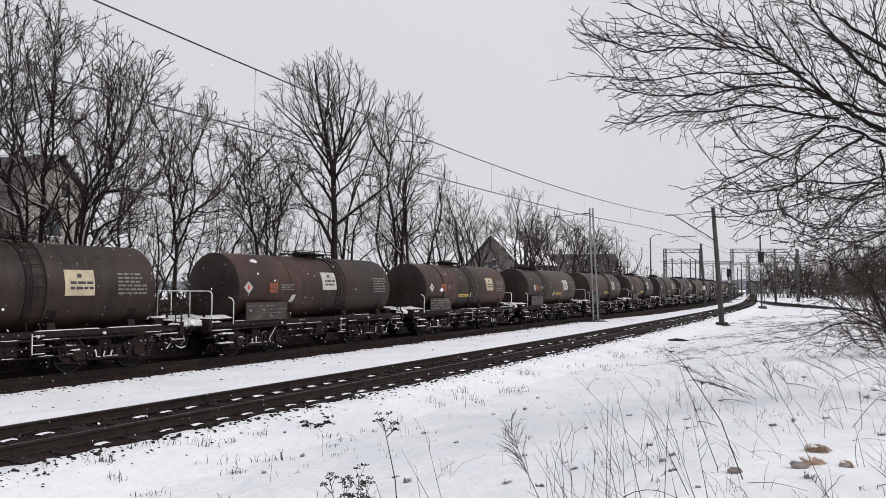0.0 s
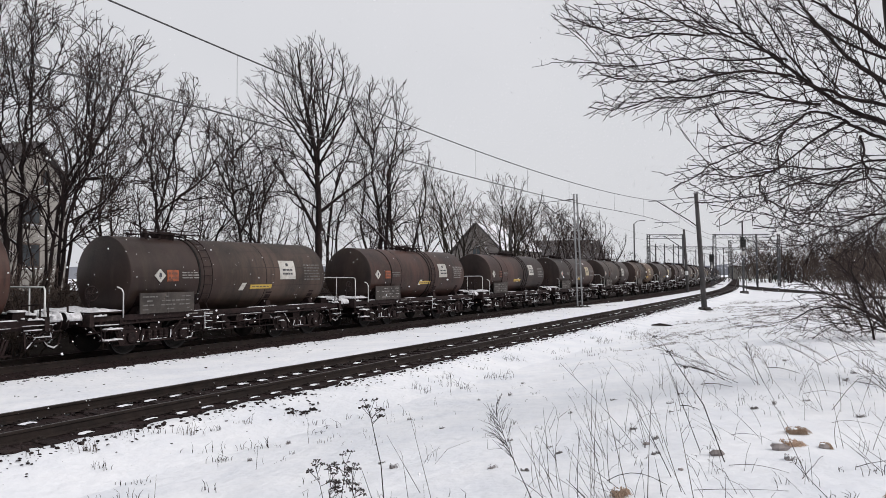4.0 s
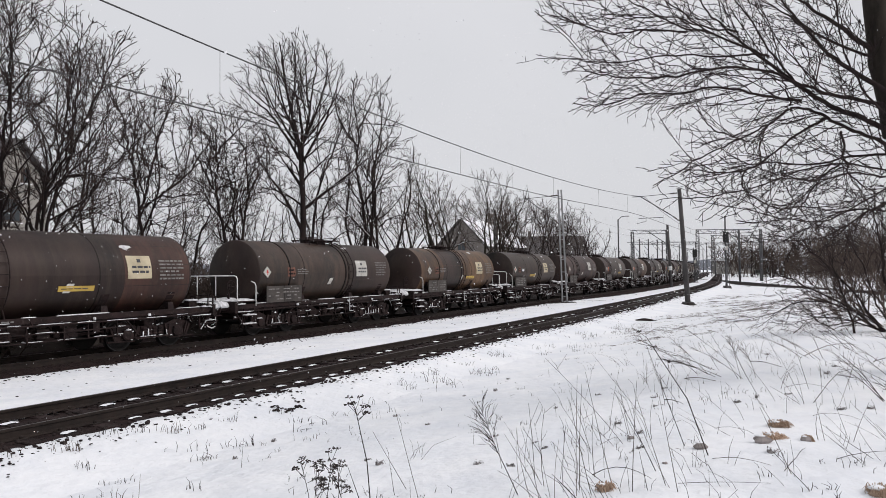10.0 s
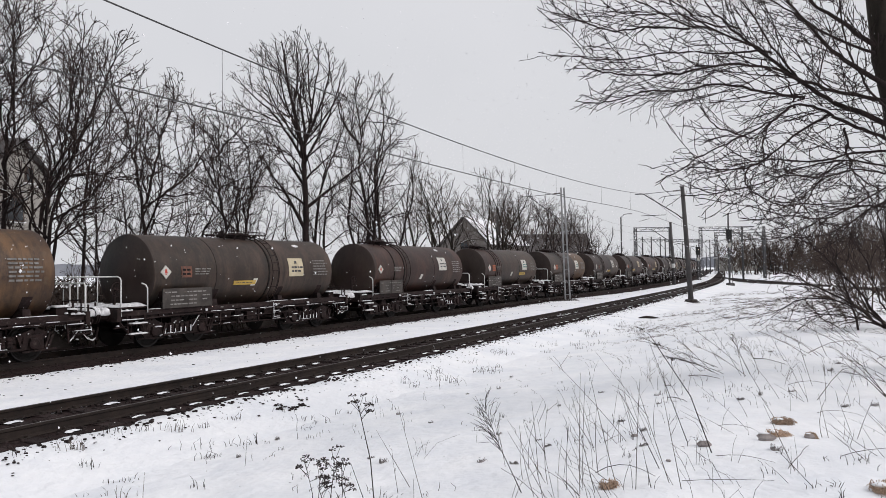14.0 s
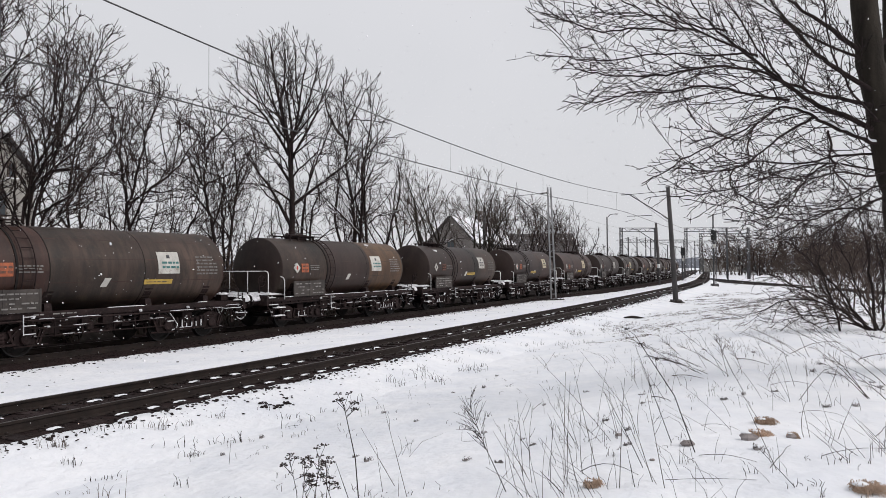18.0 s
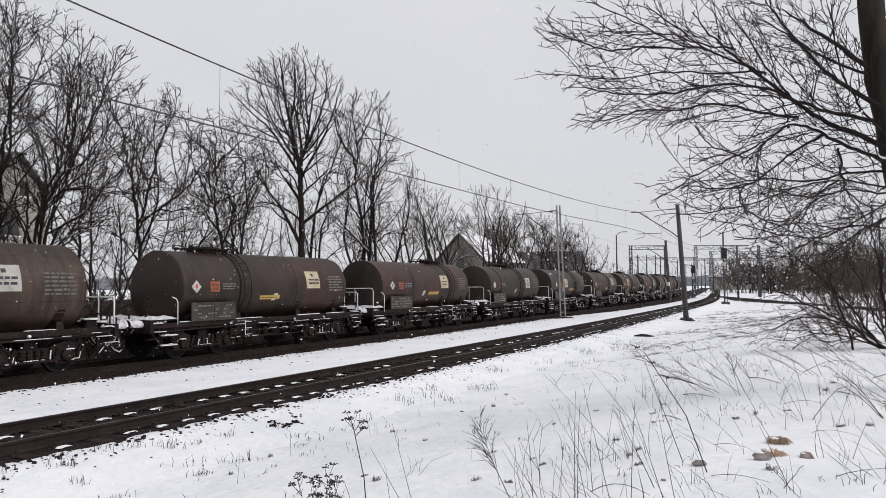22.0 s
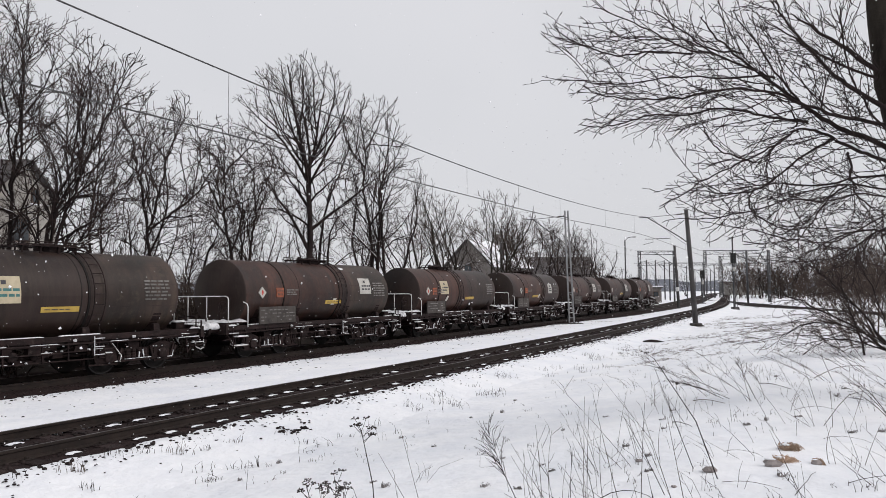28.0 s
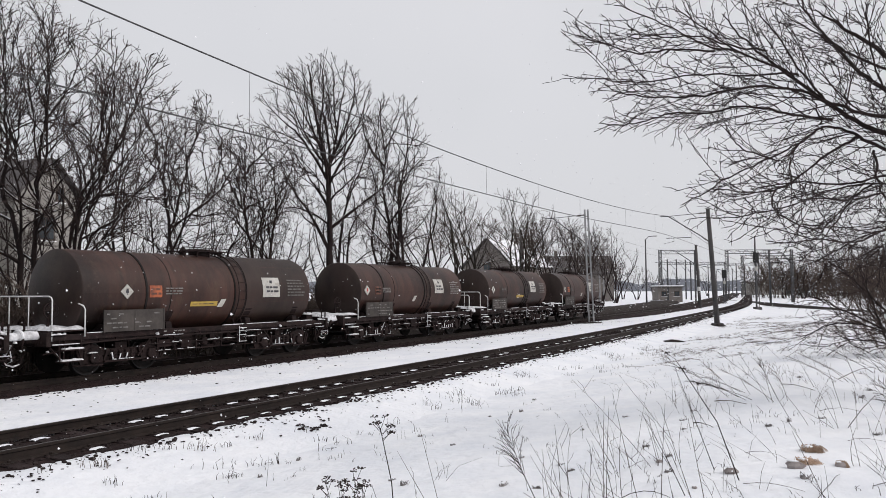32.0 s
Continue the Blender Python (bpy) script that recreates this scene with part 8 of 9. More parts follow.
# thin dark stalks close together on the bank's crest
for k in range(30):
    d, a = rng.uniform(5.3, 8.5), rng.gauss(0.21, 0.045)
    stalk(d * math.sin(a), d * math.cos(a), rng.uniform(0.25, 0.75), (rng.gauss(-0.1, 0.12), rng.uniform(-0.1, 0.1)), rng.gauss(0, 0.08), 1500 + k, STALK_DARK if k % 3 == 0 else STALK, rng.uniform(0.0022, 0.0036), 2 if k % 5 == 0 else 0)


def twiggy_stem(rg, g, st, way, ln, r, n_side, side_len, droop=0.0, lefty=0.6):
    """One woody stem with many fine side twigs."""
    pts = [st]
    d = way.normalized()
    for k in range(6):
        d = (d + Vector((rg.gauss(0, 0.06), rg.gauss(0, 0.05), -droop + rg.gauss(0, 0.03)))).normalized()
        pts.append(pts[-1] + d * ln / 6)
    g.tube(pts, [r * (1 - 0.12 * k) for k in range(7)], 4, caps=False)
    for k in range(n_side):
        t = rg.uniform(0.4, 0.99)
        j = min(5, int(t * 6))
        b = pts[j].lerp(pts[j + 1], t * 6 - j)
        dd = (pts[j + 1] - pts[j]).normalized()
        side = Vector((-1 if rg.random() < lefty else 1, rg.uniform(-0.5, 0.5), rg.uniform(-0.1, 0.6)))
        w = (dd * 0.9 + side * rg.uniform(0.25, 0.8)).normalized()
        l2 = side_len * rg.uniform(0.4, 1.1) * (1.15 - 0.6 * t)
        m = b + w * l2 * 0.5
        e = m + (w + side * rg.uniform(0.0, 0.5) + Vector((0, 0, 0.1 - droop * 3)) + Vector((rg.gauss(0, 0.25), 0, rg.gauss(0, 0.25)))).normalized() * l2 * 0.5
        g.tube([b, m, e], [0.0024, 0.0019, 0.001], 3, caps=False)
        if l2 > 0.12:
            q = m + (w + Vector((rg.gauss(0, 0.5), 0, rg.gauss(0.1, 0.4)))).normalized() * l2 * 0.45
            g.tube([m, q], [0.002, 0.0011], 3, caps=False)


def arched_weed(x, y, spread, h, seed, n=5, side=14, mat=STALK, lefty=0.6, side_len=0.3):
    """A clump of a few leaning woody stems with fine twigs."""
    rg = random.Random(seed)
    c = empty("leaning_weed_clump", Matrix.Translation(on_snow(x, y, -0.03)))
    tagged(c, "clump of leaning dead weed stems with fine twigs", "weed", group="leaning weed clumps")
    for k in range(n):
        g = Geo()
        way = Vector((-spread * rg.uniform(0.35, 1.1), rg.uniform(-0.3, 0.3), h * rg.uniform(0.6, 1.1)))
        twiggy_stem(rg, g, Vector((rg.uniform(-0.25, 0.25), rg.uniform(-0.35, 0.35), 0)), way, math.hypot(spread, h) * rg.uniform(0.6, 1.0), rg.uniform(0.004, 0.0075), int(side * 0.7), side_len, 0.05, lefty)
        tagged(part("twiggy_stem", g, STALK_DARK if rg.random() < 0.2 else mat, c), kind="stuff")


arched_weed(5.14, 11.4, 0.6, 0.9, 31, 4, 22)
arched_weed(4.75, 11.9, 1.1, 0.6, 37, 5, 22)
arched_weed(5.4, 12.6, 1.1, 0.75, 32, 3, 18)
arched_weed(7.4, 13.0, 0.9, 0.7, 33, 5, 14)
arched_weed(5.6, 8.7, 0.7, 0.6, 34, 4, 10)
arched_weed(6.6, 9.9, 0.9, 0.7, 35, 4, 12)
arched_weed(8.8, 14.6, 1.2, 0.9, 36, 6, 16)
for k, (x, y) in enumerate([(9.8, 16.0), (10.4, 15.2), (12.2, 17.0), (10.2, 13.6), (11.8, 16.2)]):
    arched_weed(x, y, 1.2, 0.6, 90 + k, 3, 18, SHRUB_AND_HAZED, 0.7, 0.35)
arched_weed(0.86, 5.9, 0.5, 0.72, 43, 1, 40, STALK_DARK, 0.75, 0.34)


def lying_stem(a, b, rise, r, seed, mat=STALK_DARK):
    """A fallen stem or stick from a to b, lifted a little between its ends."""
    rg = random.Random(seed)
    o = on_snow(a[0], a[1], 0.0)
    e = on_snow(b[0], b[1], 0.0) - o
    st = empty("fallen_stem", Matrix.Translation(o))
    tagged(st, "dead stem fallen over on the snow", "fallen stem", group="fallen stems on the snow")
    pts = [e * t + Vector((rg.gauss(0, 0.012), 0, rise * 4 * t * (1 - t) + 0.006)) for t in (0, 0.2, 0.4, 0.6, 0.8, 1.0)]
    part("stem", Geo().tube(pts, [0.62 * r * (1 - 0.1 * k) for k in range(6)], 5), mat, st)


for k, (a, b, rise, r) in enumerate([
    ((4.82, 8.76), (6.69, 10.6), 0.28, 0.007), ((6.06, 13.1), (6.06, 12.0), 0.03, 0.012), ((4.4, 11.9), (4.59, 11.1), 0.03, 0.012), ((3.39, 9.9), (3.41, 9.3), 0.02, 0.01), ((7.5, 13.9), (9.35, 15.2), 0.12, 0.012),
    ((2.6, 6.38), (2.98, 6.1), 0.03, 0.005), ((2.05, 5.75), (2.72, 5.64), 0.01, 0.004), ((3.1, 7.6), (3.4, 7.3), 0.04, 0.004), ((4.5, 8.2), (4.8, 7.8), 0.05, 0.004), ((3.6, 6.2), (4.3, 6.4), 0.03, 0.005),
    ((2.5, 8.9), (2.9, 9.2), 0.06, 0.004), ((5.2, 10.2), (5.7, 9.9), 0.07, 0.005), ((1.5, 6.3), (1.9, 5.9), 0.08, 0.006), ((4.6, 7.0), (5.2, 7.5), 0.03, 0.006), ((8.0, 12.6), (9.2, 12.4), 0.1, 0.012), ((3.0, 5.9), (3.5, 6.5), 0.04, 0.005)]):
    lying_stem(a, b, rise, r, 60 + k, STALK if k % 3 else STALK_DARK)


def tussock(x, y, r, h, mat, seed, label, blades=70):
    rg = random.Random(seed)
    p = on_snow(x, y, -0.02)
    t = empty("grass_tussock", Matrix.Translation(p))
    tagged(t, label, "grass tussock", group="grass tussocks in the snow")
    part("mound", Geo().lump((0, 0, h * 0.2), r * 0.7, 0.4, rg, 9), mat, t, smooth=True)
    g = Geo()
    sweep_way = rg.uniform(-0.6, 0.6)
    for k in range(blades):
        a = rg.random() * 6.28
        q = r * 0.7 * math.sqrt(rg.random())
        b = Vector((q * math.cos(a), q * math.sin(a), h * 0.2))
        ln = r * rg.uniform(0.3, 0.95)
        w = a + rg.gauss(0, 0.5)
        e = b + Vector((math.cos(w) * ln + r * 0.5 * math.cos(sweep_way), math.sin(w) * ln, 0))
        m = b.lerp(e, 0.45) + Vector((0, 0, h * rg.uniform(0.2, 0.5)))
        g.tube([b, m, Vector((e.x, e.y, h * rg.uniform(-0.1, 0.15)))], [0.004, 0.0032, 0.0012], 3, caps=False)
    tagged(part("grass_tuft", g, mat, t, "bent grass blades"), kind="stuff")
    cap = Geo().lump((-r * 0.2, r * 0.15, h * 0.55), r * 0.5, 0.3, rg, 8)
    part("snow_cap", cap, SNOW_CAP, t, "snow caught on the tuft", smooth=True)


def field_stone(x, y, r, seed, squash=0.55):
    """A half-buried stone with snow on its back."""
    rg = random.Random(seed)
    st = empty("stone", Matrix.Translation(on_snow(x, y, 0.0)))
    tagged(st, "grey-brown stone half buried in the snow", "stone", group="stones in the snow")
    part("stone_body", Geo().lump((0, 0, r * 0.3), r, squash, rg, 9), BOULDER, st)
    part("snow_cap", Geo().lump((-r * 0.1, r * 0.35, r * (0.3 + squash * 0.75)), r * 0.6, 0.22, rg, 8), SNOW_CAP, st, "snow on the stone", smooth=True)


field_stone(3.27, 6.87, 0.085, 1)
field_stone(2.65, 6.78, 0.062, 2, 0.7)
field_stone(3.73, 6.94, 0.045, 3, 0.9)
field_stone(2.18, 6.41, 0.025, 4)
field_stone(2.23, 7.57, 0.04, 5)
TUSSOCKS = [(3.83, 7.7, 0.1, 0.12, STRAW, "tussock of straw-coloured dead grass"), (3.47, 7.07, 0.1, 0.11, STRAW, "tussock of straw-coloured dead grass beside a stone"), (3.76, 6.99, 0.045, 0.1, STRAW, "small tussock of straw-coloured grass"), (1.48, 5.8, 0.07, 0.12, STRAW, "loose clump of pale bent grass"), (3.4, 5.3, 0.12, 0.12, STRAW, "tussock of straw-coloured dead grass")]
for k, (x, y, r, h, mat, label) in enumerate(TUSSOCKS):
    tussock(x, y, r, h, mat, 60 + k, label, 170)
for k, (x, y) in enumerate([(1.36, 7.82), (2.32, 8.4), (2.18, 7.13), (3.33, 10.22), (3.78, 11.08), (4.08, 9.23), (4.98, 9.7), (0.92, 7.17), (1.13, 12.93), (0.19, 11.19), (-0.57, 8.77), (6.89, 11.89), (4.9, 8.34)]):
    tussock(x, y, 0.045, 0.07, TUFT, 120 + k, "small tuft of grey grass poking through the snow", 22)


def blade_clump(x, y, wide, h, n, seed, z=None):
    """Upright dark grass blades in a loose row, with snow heaped behind them."""
    rg = random.Random(seed)
    base = on_snow(x, y, -0.01) if z is None else Vector((x, y, z))
    c = empty("grass_clump", Matrix.Translation(base))
    tagged(c, "loose clump of dark dry grass blades in the snow", "grass clump", group="grass clumps along the bank")
    g = Geo()
    for k in range(n):
        a, b = rg.gauss(0, wide * 0.5), rg.gauss(0, 0.05)
        hh = h * rg.uniform(0.35, 1.1)
        w = rg.gauss(0, 0.22)
        g.tube([(a, b, 0), (a + w * hh * 0.4, b, hh * 0.6), (a + w * hh * 1.2, b + rg.gauss(0, 0.02), hh)], [0.0045, 0.0038, 0.0012], 3, caps=False)
    tagged(part("grass_tuft", g, STALK_DARK if seed % 3 else STALK, c), kind="stuff")


def shoulder_z(u):
    return float(np.interp((-u - 1.28) / 2.12, [q[0] for q in SHOULDER], [q[1] for q in SHOULDER]))


for k, (x, y, wide, h, n) in enumerate([(-4.7, 10.4, 0.3, 0.16, 22), (-4.55, 11.2, 0.16, 0.2, 9), (-4.2, 11.45, 0.22, 0.16, 11), (-3.7, 11.6, 0.26, 0.2, 16), (-4.28, 9.85, 0.14, 0.16, 12), (-3.65, 9.37, 0.24, 0.08, 14), (-3.09, 12.5, 0.22, 0.12, 14), (-2.54, 8.57, 0.1, 0.14, 6), (-2.05, 12.85, 0.26, 0.1, 12), (-3.31, 8.5, 0.1, 0.16, 6), (-5.3, 10.0, 0.12, 0.14, 8), (-3.5, 11.9, 0.3, 0.1, 10), (-1.6, 11.2, 0.2, 0.1, 8), (-1.2, 13.4, 0.3, 0.09, 9)]):
    u_at = along(x, y)[1]
    blade_clump(x, y, wide, h, n, 840 + k, max(shoulder_z(u_at) if u_at > -3.3 else -9.0, ground_z(x, y)) - 0.01)
for k in range(26):
    d = rng.uniform(7, 17)
    a = rng.uniform(-0.25, 0.6)
    x, y = d * math.sin(a), d * math.cos(a)
    if along(x, y)[1] < -3.6:
        tussock(x, y, rng.uniform(0.03, 0.05), rng.uniform(0.06, 0.12), TUFT, 200 + k, "small tuft of grey grass poking through the snow", 16)


def grass_stuff():
    """Short blades that poke through the snow all over the field."""
    rg = random.Random(8)
    g = Geo()
    for k in range(1000):
        d = 4.2 + 26 * rg.random() ** 1.3
        a = rg.uniform(-0.62, 0.66)
        cx, cy = d * math.sin(a), d * math.cos(a)
        if along(cx, cy)[1] > -2.2:
            continue
        if noise.noise((cx * 0.6, cy * 0.6, 2)) < 0.04:
            continue
        z = ground_z(cx, cy) - 0.01
        for q in range(rg.randint(1, 5)):
            x, y = cx + rg.gauss(0, 0.05), cy + rg.gauss(0, 0.05)
            h = rg.uniform(0.02, 0.09) * (1.6 if rg.random() < 0.1 else 1.0)
            g.tube([(x, y, z), (x + rg.gauss(0, 0.008), y, z + h * 0.6), (x + rg.gauss(0, 0.025), y + rg.gauss(0, 0.02), z + h)], [0.0034, 0.0028, 0.001], 3, caps=False)
    for k in range(130):
        d = 5.0 + 12 * rg.random() ** 1.2
        a = rg.uniform(0.2, 0.66) if rg.random() < 0.8 else rg.uniform(-0.1, 0.25)
        cx, cy = d * math.sin(a), d * math.cos(a)
        if along(cx, cy)[1] > -3.0 or noise.noise((cx * 0.8, cy * 0.8, 7)) < -0.05:
            continue
        z = ground_z(cx, cy) - 0.01
        way = rg.gauss(-0.25, 0.35)
        for q in range(rg.randint(1, 4)):
            x, y = cx + rg.gauss(0, 0.07), cy + rg.gauss(0, 0.07)
            h = rg.uniform(0.1, 0.34)
            w = way + rg.gauss(0, 0.25)
            g.tube([(x, y, z), (x + w * h * 0.4, y, z + h * 0.55), (x + w * h * 1.1, y + rg.gauss(0, 0.03), z + h * rg.uniform(0.75, 1.0))], [0.0022, 0.0019, 0.0009], 3, caps=False)
    tagged(part("grass_blades", g, STALK), "short dry grass blades through the snow", "grass", kind="stuff")


def bank_grass():
    """Dark blades in rows and clumps along the snow-covered bank beside the near track."""
    rg = random.Random(18)
    g = Geo()
    for k in range(150):
        s, u = rg.uniform(-5, 26), -2.5 - abs(rg.gauss(0, 1.0))
        c = P(s, u)
        if noise.noise((c.x * 0.7, c.y * 0.7, 11)) < 0.0:
            continue
        for q in range(rg.randint(3, 9)):
            x, y = c.x + rg.gauss(0, 0.12), c.y + rg.gauss(0, 0.05)
            z = max(ground_z(x, y), float(np.interp((-u - 1.28) / 2.12, [q[0] for q in SHOULDER], [q[1] for q in SHOULDER])) if u > -3.4 else -9) - 0.01
            h = rg.uniform(0.05, 0.2)
            g.tube([(x, y, z), (x + rg.gauss(0, 0.015), y, z + h * 0.6), (x + rg.gauss(0, 0.05), y + rg.gauss(0, 0.02), z + h)], [0.005, 0.004, 0.0015], 3, caps=False)
    for k in range(230):
        d, a = rg.uniform(20, 44), rg.uniform(0.08, 0.62)
        x0, y0 = d * math.sin(a), d * math.cos(a)
        if along(x0, y0)[1] > -3.0 or noise.noise((x0 * 0.35, y0 * 0.35, 3)) < -0.05:
            continue
        for q in range(rg.randint(2, 5)):
            x, y = x0 + rg.gauss(0, 0.25), y0 + rg.gauss(0, 0.15)
            z = ground_z(x, y) - 0.01
            h, r = rg.uniform(0.03, 0.11), 0.0018 + 0.00006 * d
            g.tube([(x, y, z), (x + rg.gauss(0, 0.02), y, z + h * 0.6), (x + rg.gauss(-0.03, 0.06), y, z + h)], [r, r * 0.8, r * 0.4], 3, caps=False)
    pale = Geo()
    for k in range(3000):
        d, a = 23 + 51 * rg.random() ** 1.2, rg.uniform(0.1, 0.66)
        x0, y0 = d * math.sin(a), d * math.cos(a)
        if along(x0, y0)[1] > -3.2 or noise.noise((x0 * 0.16, y0 * 0.24, 21)) + 0.5 * noise.noise((x0 * 0.5, y0 * 1.1, 5)) < 0.12:
            continue
        wide = rg.uniform(0.1, 0.5)
        for q in range(rg.randint(4, 10)):
            x, y = x0 + rg.gauss(0, wide), y0 + rg.gauss(0, 0.12)
            z = ground_z(x, y) - 0.004
            h, r, lie = rg.uniform(0.01, 0.05), 0.0022 + 0.00012 * d, rg.gauss(-0.04, 0.13)
            pale.tube([(x, y, z), (x + lie * 0.5, y, z + h), (x + lie, y + rg.gauss(0, 0.03), z + h * rg.uniform(0.2, 1.0))], [r, r * 0.8, r * 0.4], 3, caps=False)
    tagged(part("field_grass", pale, STALK), "pale dry grass in streaks across the snowy field", "grass", kind="stuff")
    tagged(part("bank_grass", g, STALK_DARK), "dark dry grass blades along the snowy bank", "grass", kind="stuff")


grass_stuff()
bank_grass()


def stones_on_snow():
    """Ballast stones that stick out of the snow along the shoulders."""
    rg = random.Random(9)
    g = Geo()
    for k in range(3900):
        s = -6 + 66 * rg.random() ** 1.5
        if rg.random() < 0.55:
            u = -1.3 - abs(rg.gauss(0, 0.42))
            z = float(np.interp((-u - 1.28) / 2.12, [q[0] for q in SHOULDER], [q[1] for q in SHOULDER])) + 0.004
        elif rg.random() < 0.85:
            u = main_off(s) - 1.95 - abs(rg.gauss(0, 0.5))
            z = -0.15
        else:
            u = rg.uniform(2.2, 5.4)
            z = -0.08 - 0.07 * smooth_step((u - 1.8) / 2.5)
        if u < -3.3:
            continue
        p = P(s, u, z)
        g.lump(p, (0.008 if u < 0 else 0.014) + (0.024 if u < 0 else 0.034) * rg.random() ** 2, rg.uniform(0.3, 0.6), rg, 5)
    for k in range(34):
        u = -2.35 + rg.gauss(0, 0.12)
        p = P(3.3 + rg.gauss(0, 0.3), u, float(np.interp((-u - 1.28) / 2.12, [q[0] for q in SHOULDER], [q[1] for q in SHOULDER])) + 0.01)
        g.lump(p, rg.uniform(0.02, 0.042), 0.6, rg, 5)
    tagged(part("scattered_stones", g, STONE), "dark ballast stones showing through the snow", "stones", kind="stuff")
    g = Geo()
    for k in range(9000):
        s = -8 + 58 * rg.random() ** 1.4
        u = rg.uniform(-1.6, 0.75) if rg.random() < 0.5 else main_off(s) + rg.uniform(-2.0, -0.4)
        p = P(s, u, -0.175 if u < 2 else -0.165 - 0.12 * smooth_step((main_off(s) - 1.5 - u) / 0.6))
        g.lump(p, rg.uniform(0.02, 0.042), rg.uniform(0.6, 0.9), rg, 5)
    tagged(part("ballast_stones", g, STONE), "loose dark ballast stones", "stones", kind="stuff")


stones_on_snow()
LOG_AT = P(29.1, -3.3)
tagged(part("snow_covered_log", Geo().tube([(LOG_AT.x - 0.35, LOG_AT.y + 0.2, -0.34), (LOG_AT.x, LOG_AT.y, -0.3), (LOG_AT.x + 0.25, LOG_AT.y - 0.1, -0.32), (LOG_AT.x + 0.55, LOG_AT.y - 0.4, -0.36)], [0.03, 0.07, 0.06, 0.03], 7), STALK_DARK, smooth=True), "dark fallen branch lying in the snow", "log")


# ---------------------------------------------------------------- sleepers
def sleeper_mesh():
    g = Geo()
    g.box((0, 0, -0.235), (2.6, 0.25, 0.13))
    g.box((0, 0, -0.1685), (2.56, 0.21, 0.005))
    return g


def fastening_mesh():
    g = Geo()
    for x in (-0.752, 0.752):
        g.box((x, 0, -0.162), (0.34, 0.16, 0.014))
        for d in (-0.11, 0.11):
            g.lathe((x + d, 0, -0.16), (0, 0, 1), [(0, 0.028), (0.035, 0.028), (0.045, 0.012)], 6)
    return g


def sleeper_snow_mesh(seed):
    """Two short patches of snow, on the sleeper's end and between the rails."""
    rg = random.Random(seed)
    g = Geo()
    for q, (a, b) in enumerate(((-0.5 + rg.uniform(-0.06, 0.06), -0.36 + rg.uniform(-0.05, 0.05)), (0.98 + rg.uniform(-0.03, 0.03), 1.1 + rg.uniform(-0.04, 0.05)))):
        if seed % 5 == 1 + q:
            continue
        rows = []
        for k in range(5):
            x = a + (b - a) * k / 4
            w = (0.11 + 0.035 * rg.random()) if k not in (0, 4) else 0.085
            o = rg.uniform(-0.012, 0.012)
            rows.append([(x, o - w, -0.163), (x, o - w * 0.7, -0.152), (x, o + w * 0.7, -0.15), (x, o + w, -0.163)])
        g.sheet(rows)
    return g


SLEEPER_ME = sleeper_mesh().mesh("sleeper")
SLEEPER_ME.materials.append(SLEEPER)
FAST_ME = fastening_mesh().mesh("fastening")
FAST_ME.materials.append(RAIL)
SNOW_MES = []
for k in range(6):
    me = sleeper_snow_mesh(k).mesh("sleeper_snow")
    me.materials.append(SNOW_CAP)
    SNOW_MES.append(me)
rng = random.Random(21)
for track, off, s0, s1, snowy in ((near_track, lambda s: 0.0, -8.0, 96.0, True), (main_track, main_off, -6.0, 60.0, False)):
    k = 0
    s = s0 + 0.02
    while s < s1:
        p = P(s, off(s))
        ob = new("sleeper", SLEEPER_ME)
        ob.parent = track
        ob.matrix_basis = pose(p.x, p.y, 0, 0, 0, -math.degrees(heading(s)) + rng.uniform(-0.8, 0.8))
        fa = new("rail_fastening", FAST_ME)
        fa.parent = ob
        if snowy and s < 75 and rng.random() < (0.85 if s < 9 else 0.5):
            sn = new("snow_patch", SNOW_MES[rng.randrange(6)])
            sn.parent = ob
            sn["label"] = "thin snow lying on the sleeper"
        s += 0.6
        k += 1


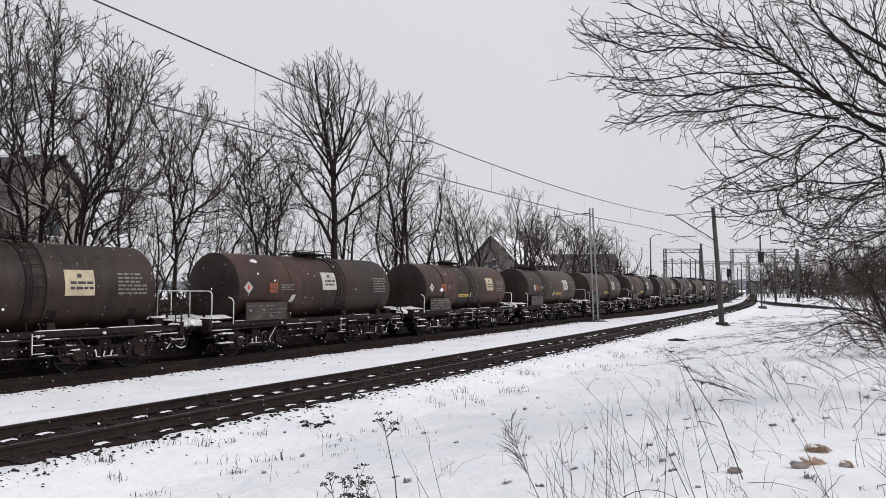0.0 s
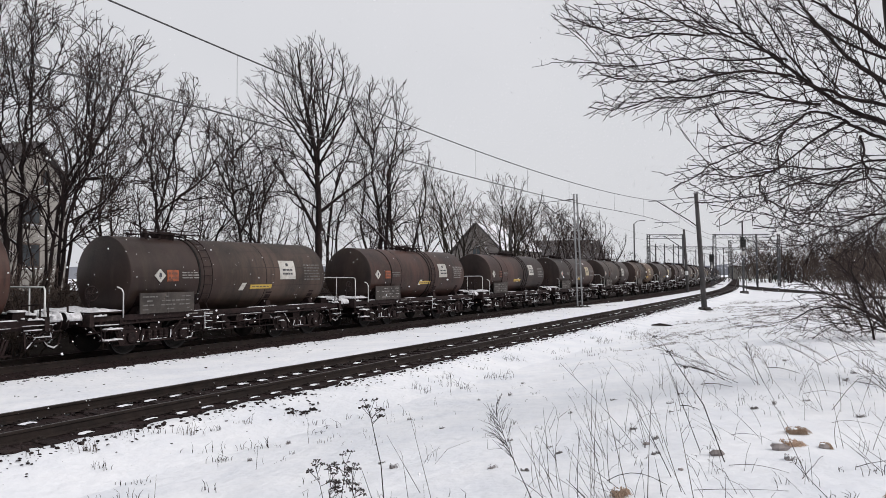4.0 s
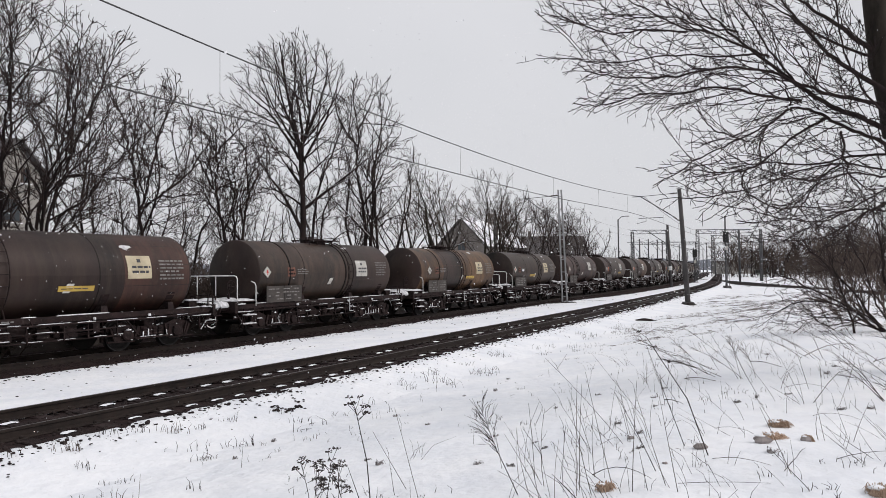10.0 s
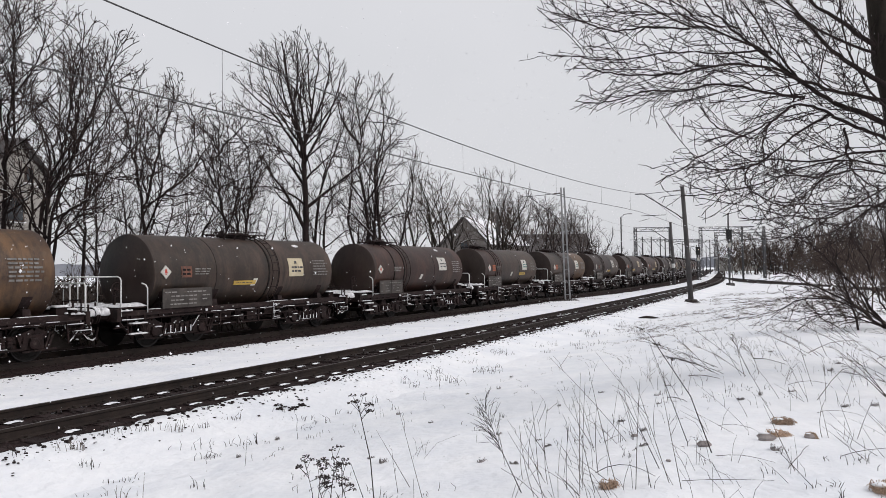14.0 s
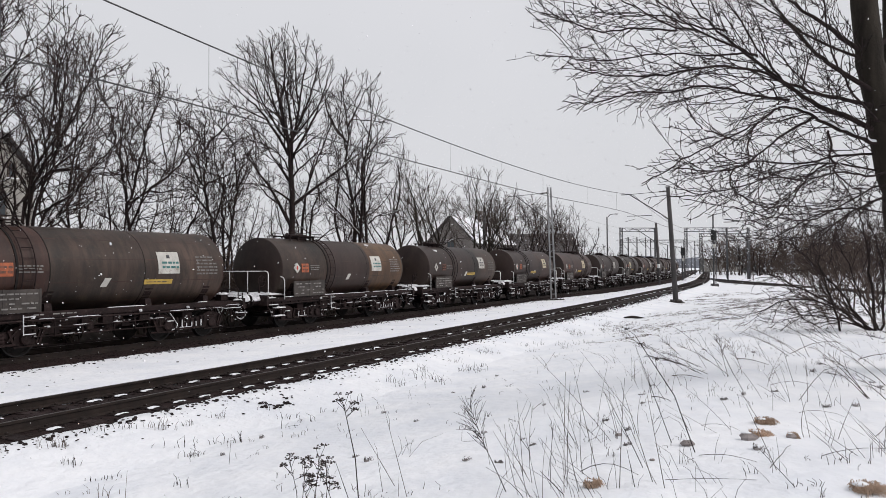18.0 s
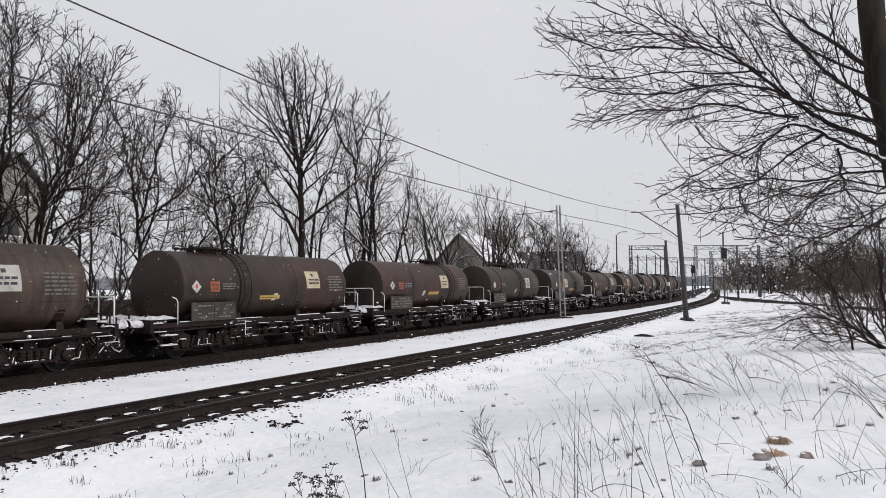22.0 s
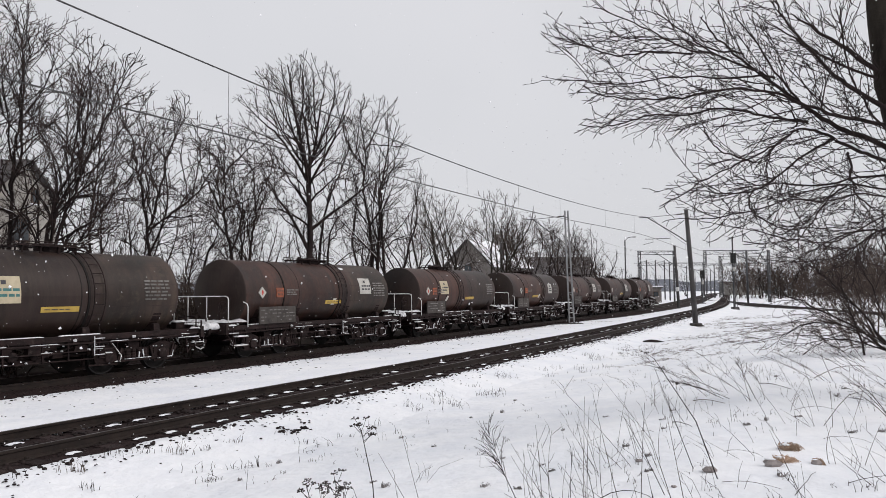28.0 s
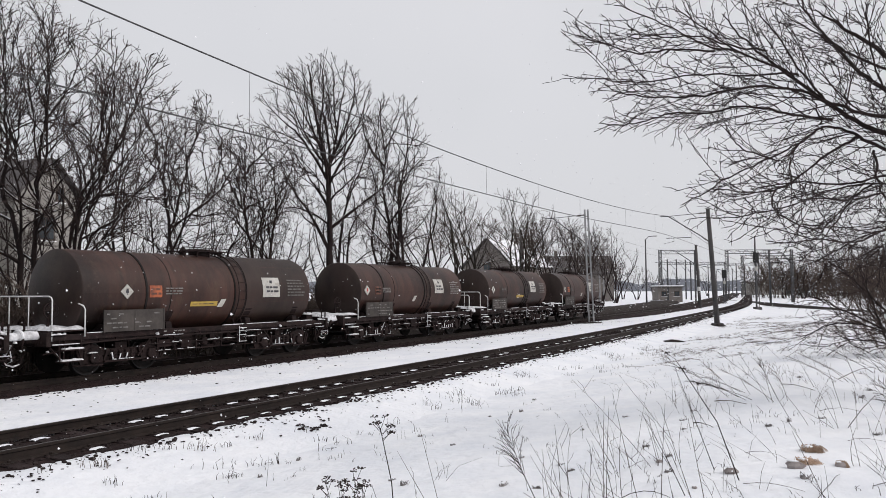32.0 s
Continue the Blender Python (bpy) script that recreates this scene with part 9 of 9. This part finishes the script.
# ---------------------------------------------------------------- falling snow
def flake_cloud(seed, n, lo, hi, size):
    rg = random.Random(seed)
    g = Geo()
    for k in range(n):
        c = Vector((rg.uniform(lo[0], hi[0]), rg.uniform(lo[1], hi[1]), rg.uniform(lo[2], hi[2])))
        r = rg.uniform(*size)
        i = len(g.v)
        st = rg.uniform(0.8, 1.3)
        turn = rg.random() * 6.28
        for q in range(3):
            a = turn + q * 2.0944
            rr = r * rg.uniform(0.7, 1.2)
            g.v.append((c.x + rr * math.cos(a), c.y + rr * math.sin(a), c.z + r * rg.uniform(-0.3, 0.3)))
        g.v.append((c.x + r * rg.uniform(-0.3, 0.3), c.y, c.z + r * st))
        g.v.append((c.x + r * rg.uniform(-0.3, 0.3), c.y, c.z - r * st * 0.8))
        for f in ((0, 1, 3), (1, 2, 3), (2, 0, 3), (1, 0, 4), (2, 1, 4), (0, 2, 4)):
            g.f.append(tuple(i + q for q in f))
    ob = part("falling_snow", g, FLAKE)
    tagged(ob, "loose white snowflakes falling through the air", "snowflakes", kind="stuff")
    return ob


FLAKES = [
    (flake_cloud(1, 17000, (-24, 3.6, -2), (16, 18, 60), (0.005, 0.010)), (0.25, -0.03, -1.55)),
    (flake_cloud(2, 15000, (-26, 3.6, -2), (16, 18, 66), (0.005, 0.012)), (0.45, -0.02, -1.75)),
    (flake_cloud(3, 9000, (-24, 3.0, -2), (16, 14, 52), (0.003, 0.007)), (0.1, 0.02, -1.35)),
    # far cloud of oversized flakes, added to stand in for haze
    (flake_cloud(4, 18000, (-10, 70, -1), (130, 230, 46), (0.05, 0.1)), (0.2, 0.0, -0.9)),
]


# ---------------------------------------------------------------- what moves
def run(t):
    """How far the train has come by t seconds."""
    return 6.812 * t + 0.01446 * t * t


# how far a wagon stands off the even spacing, by the play in its couplings
SLACK = {2: -0.15, 5: 0.16, 6: 0.14, 7: 0.08, 8: 0.12, 11: -0.18, 13: -0.13, 17: -0.13, 18: -0.13, 19: -0.17, 20: -0.22, 21: -0.2, 22: -0.2, 23: -0.2}


def motions():
    for k, w in enumerate(WAGONS):
        rows = []
        for t in np.arange(0, 32.01, 0.5):
            s = 14.07 + WAGON_LENGTH * (k - 1) + SLACK.get(k, 0.0) - run(t)
            a, b = P(s - 3.15, main_off(s - 3.15)), P(s + 3.15, main_off(s + 3.15))
            m = (a + b) / 2
            rows.append((t, pose(m.x, m.y, 0, 0, 0, -math.degrees(math.atan2(b.x - a.x, b.y - a.y)))))
        walk(w, rows)
        turns = [(t, pose(0, 0, 0, math.degrees(run(t) / 0.455))) for t in np.arange(0, 32.05, 0.075)]
        for ob in w.children:
            if ob.name.startswith("wheelset"):
                y = ob.matrix_basis.translation.y
                walk(ob, [(t, Matrix.Translation((0, y, 0.455)) @ m) for t, m in turns])
    for ob, v in FLAKES:
        walk(ob, [(0.0, Matrix.Identity(4)), (16.0, Matrix.Translation(Vector(v) * 16)), (32.0, Matrix.Translation(Vector(v) * 32))])


motions()
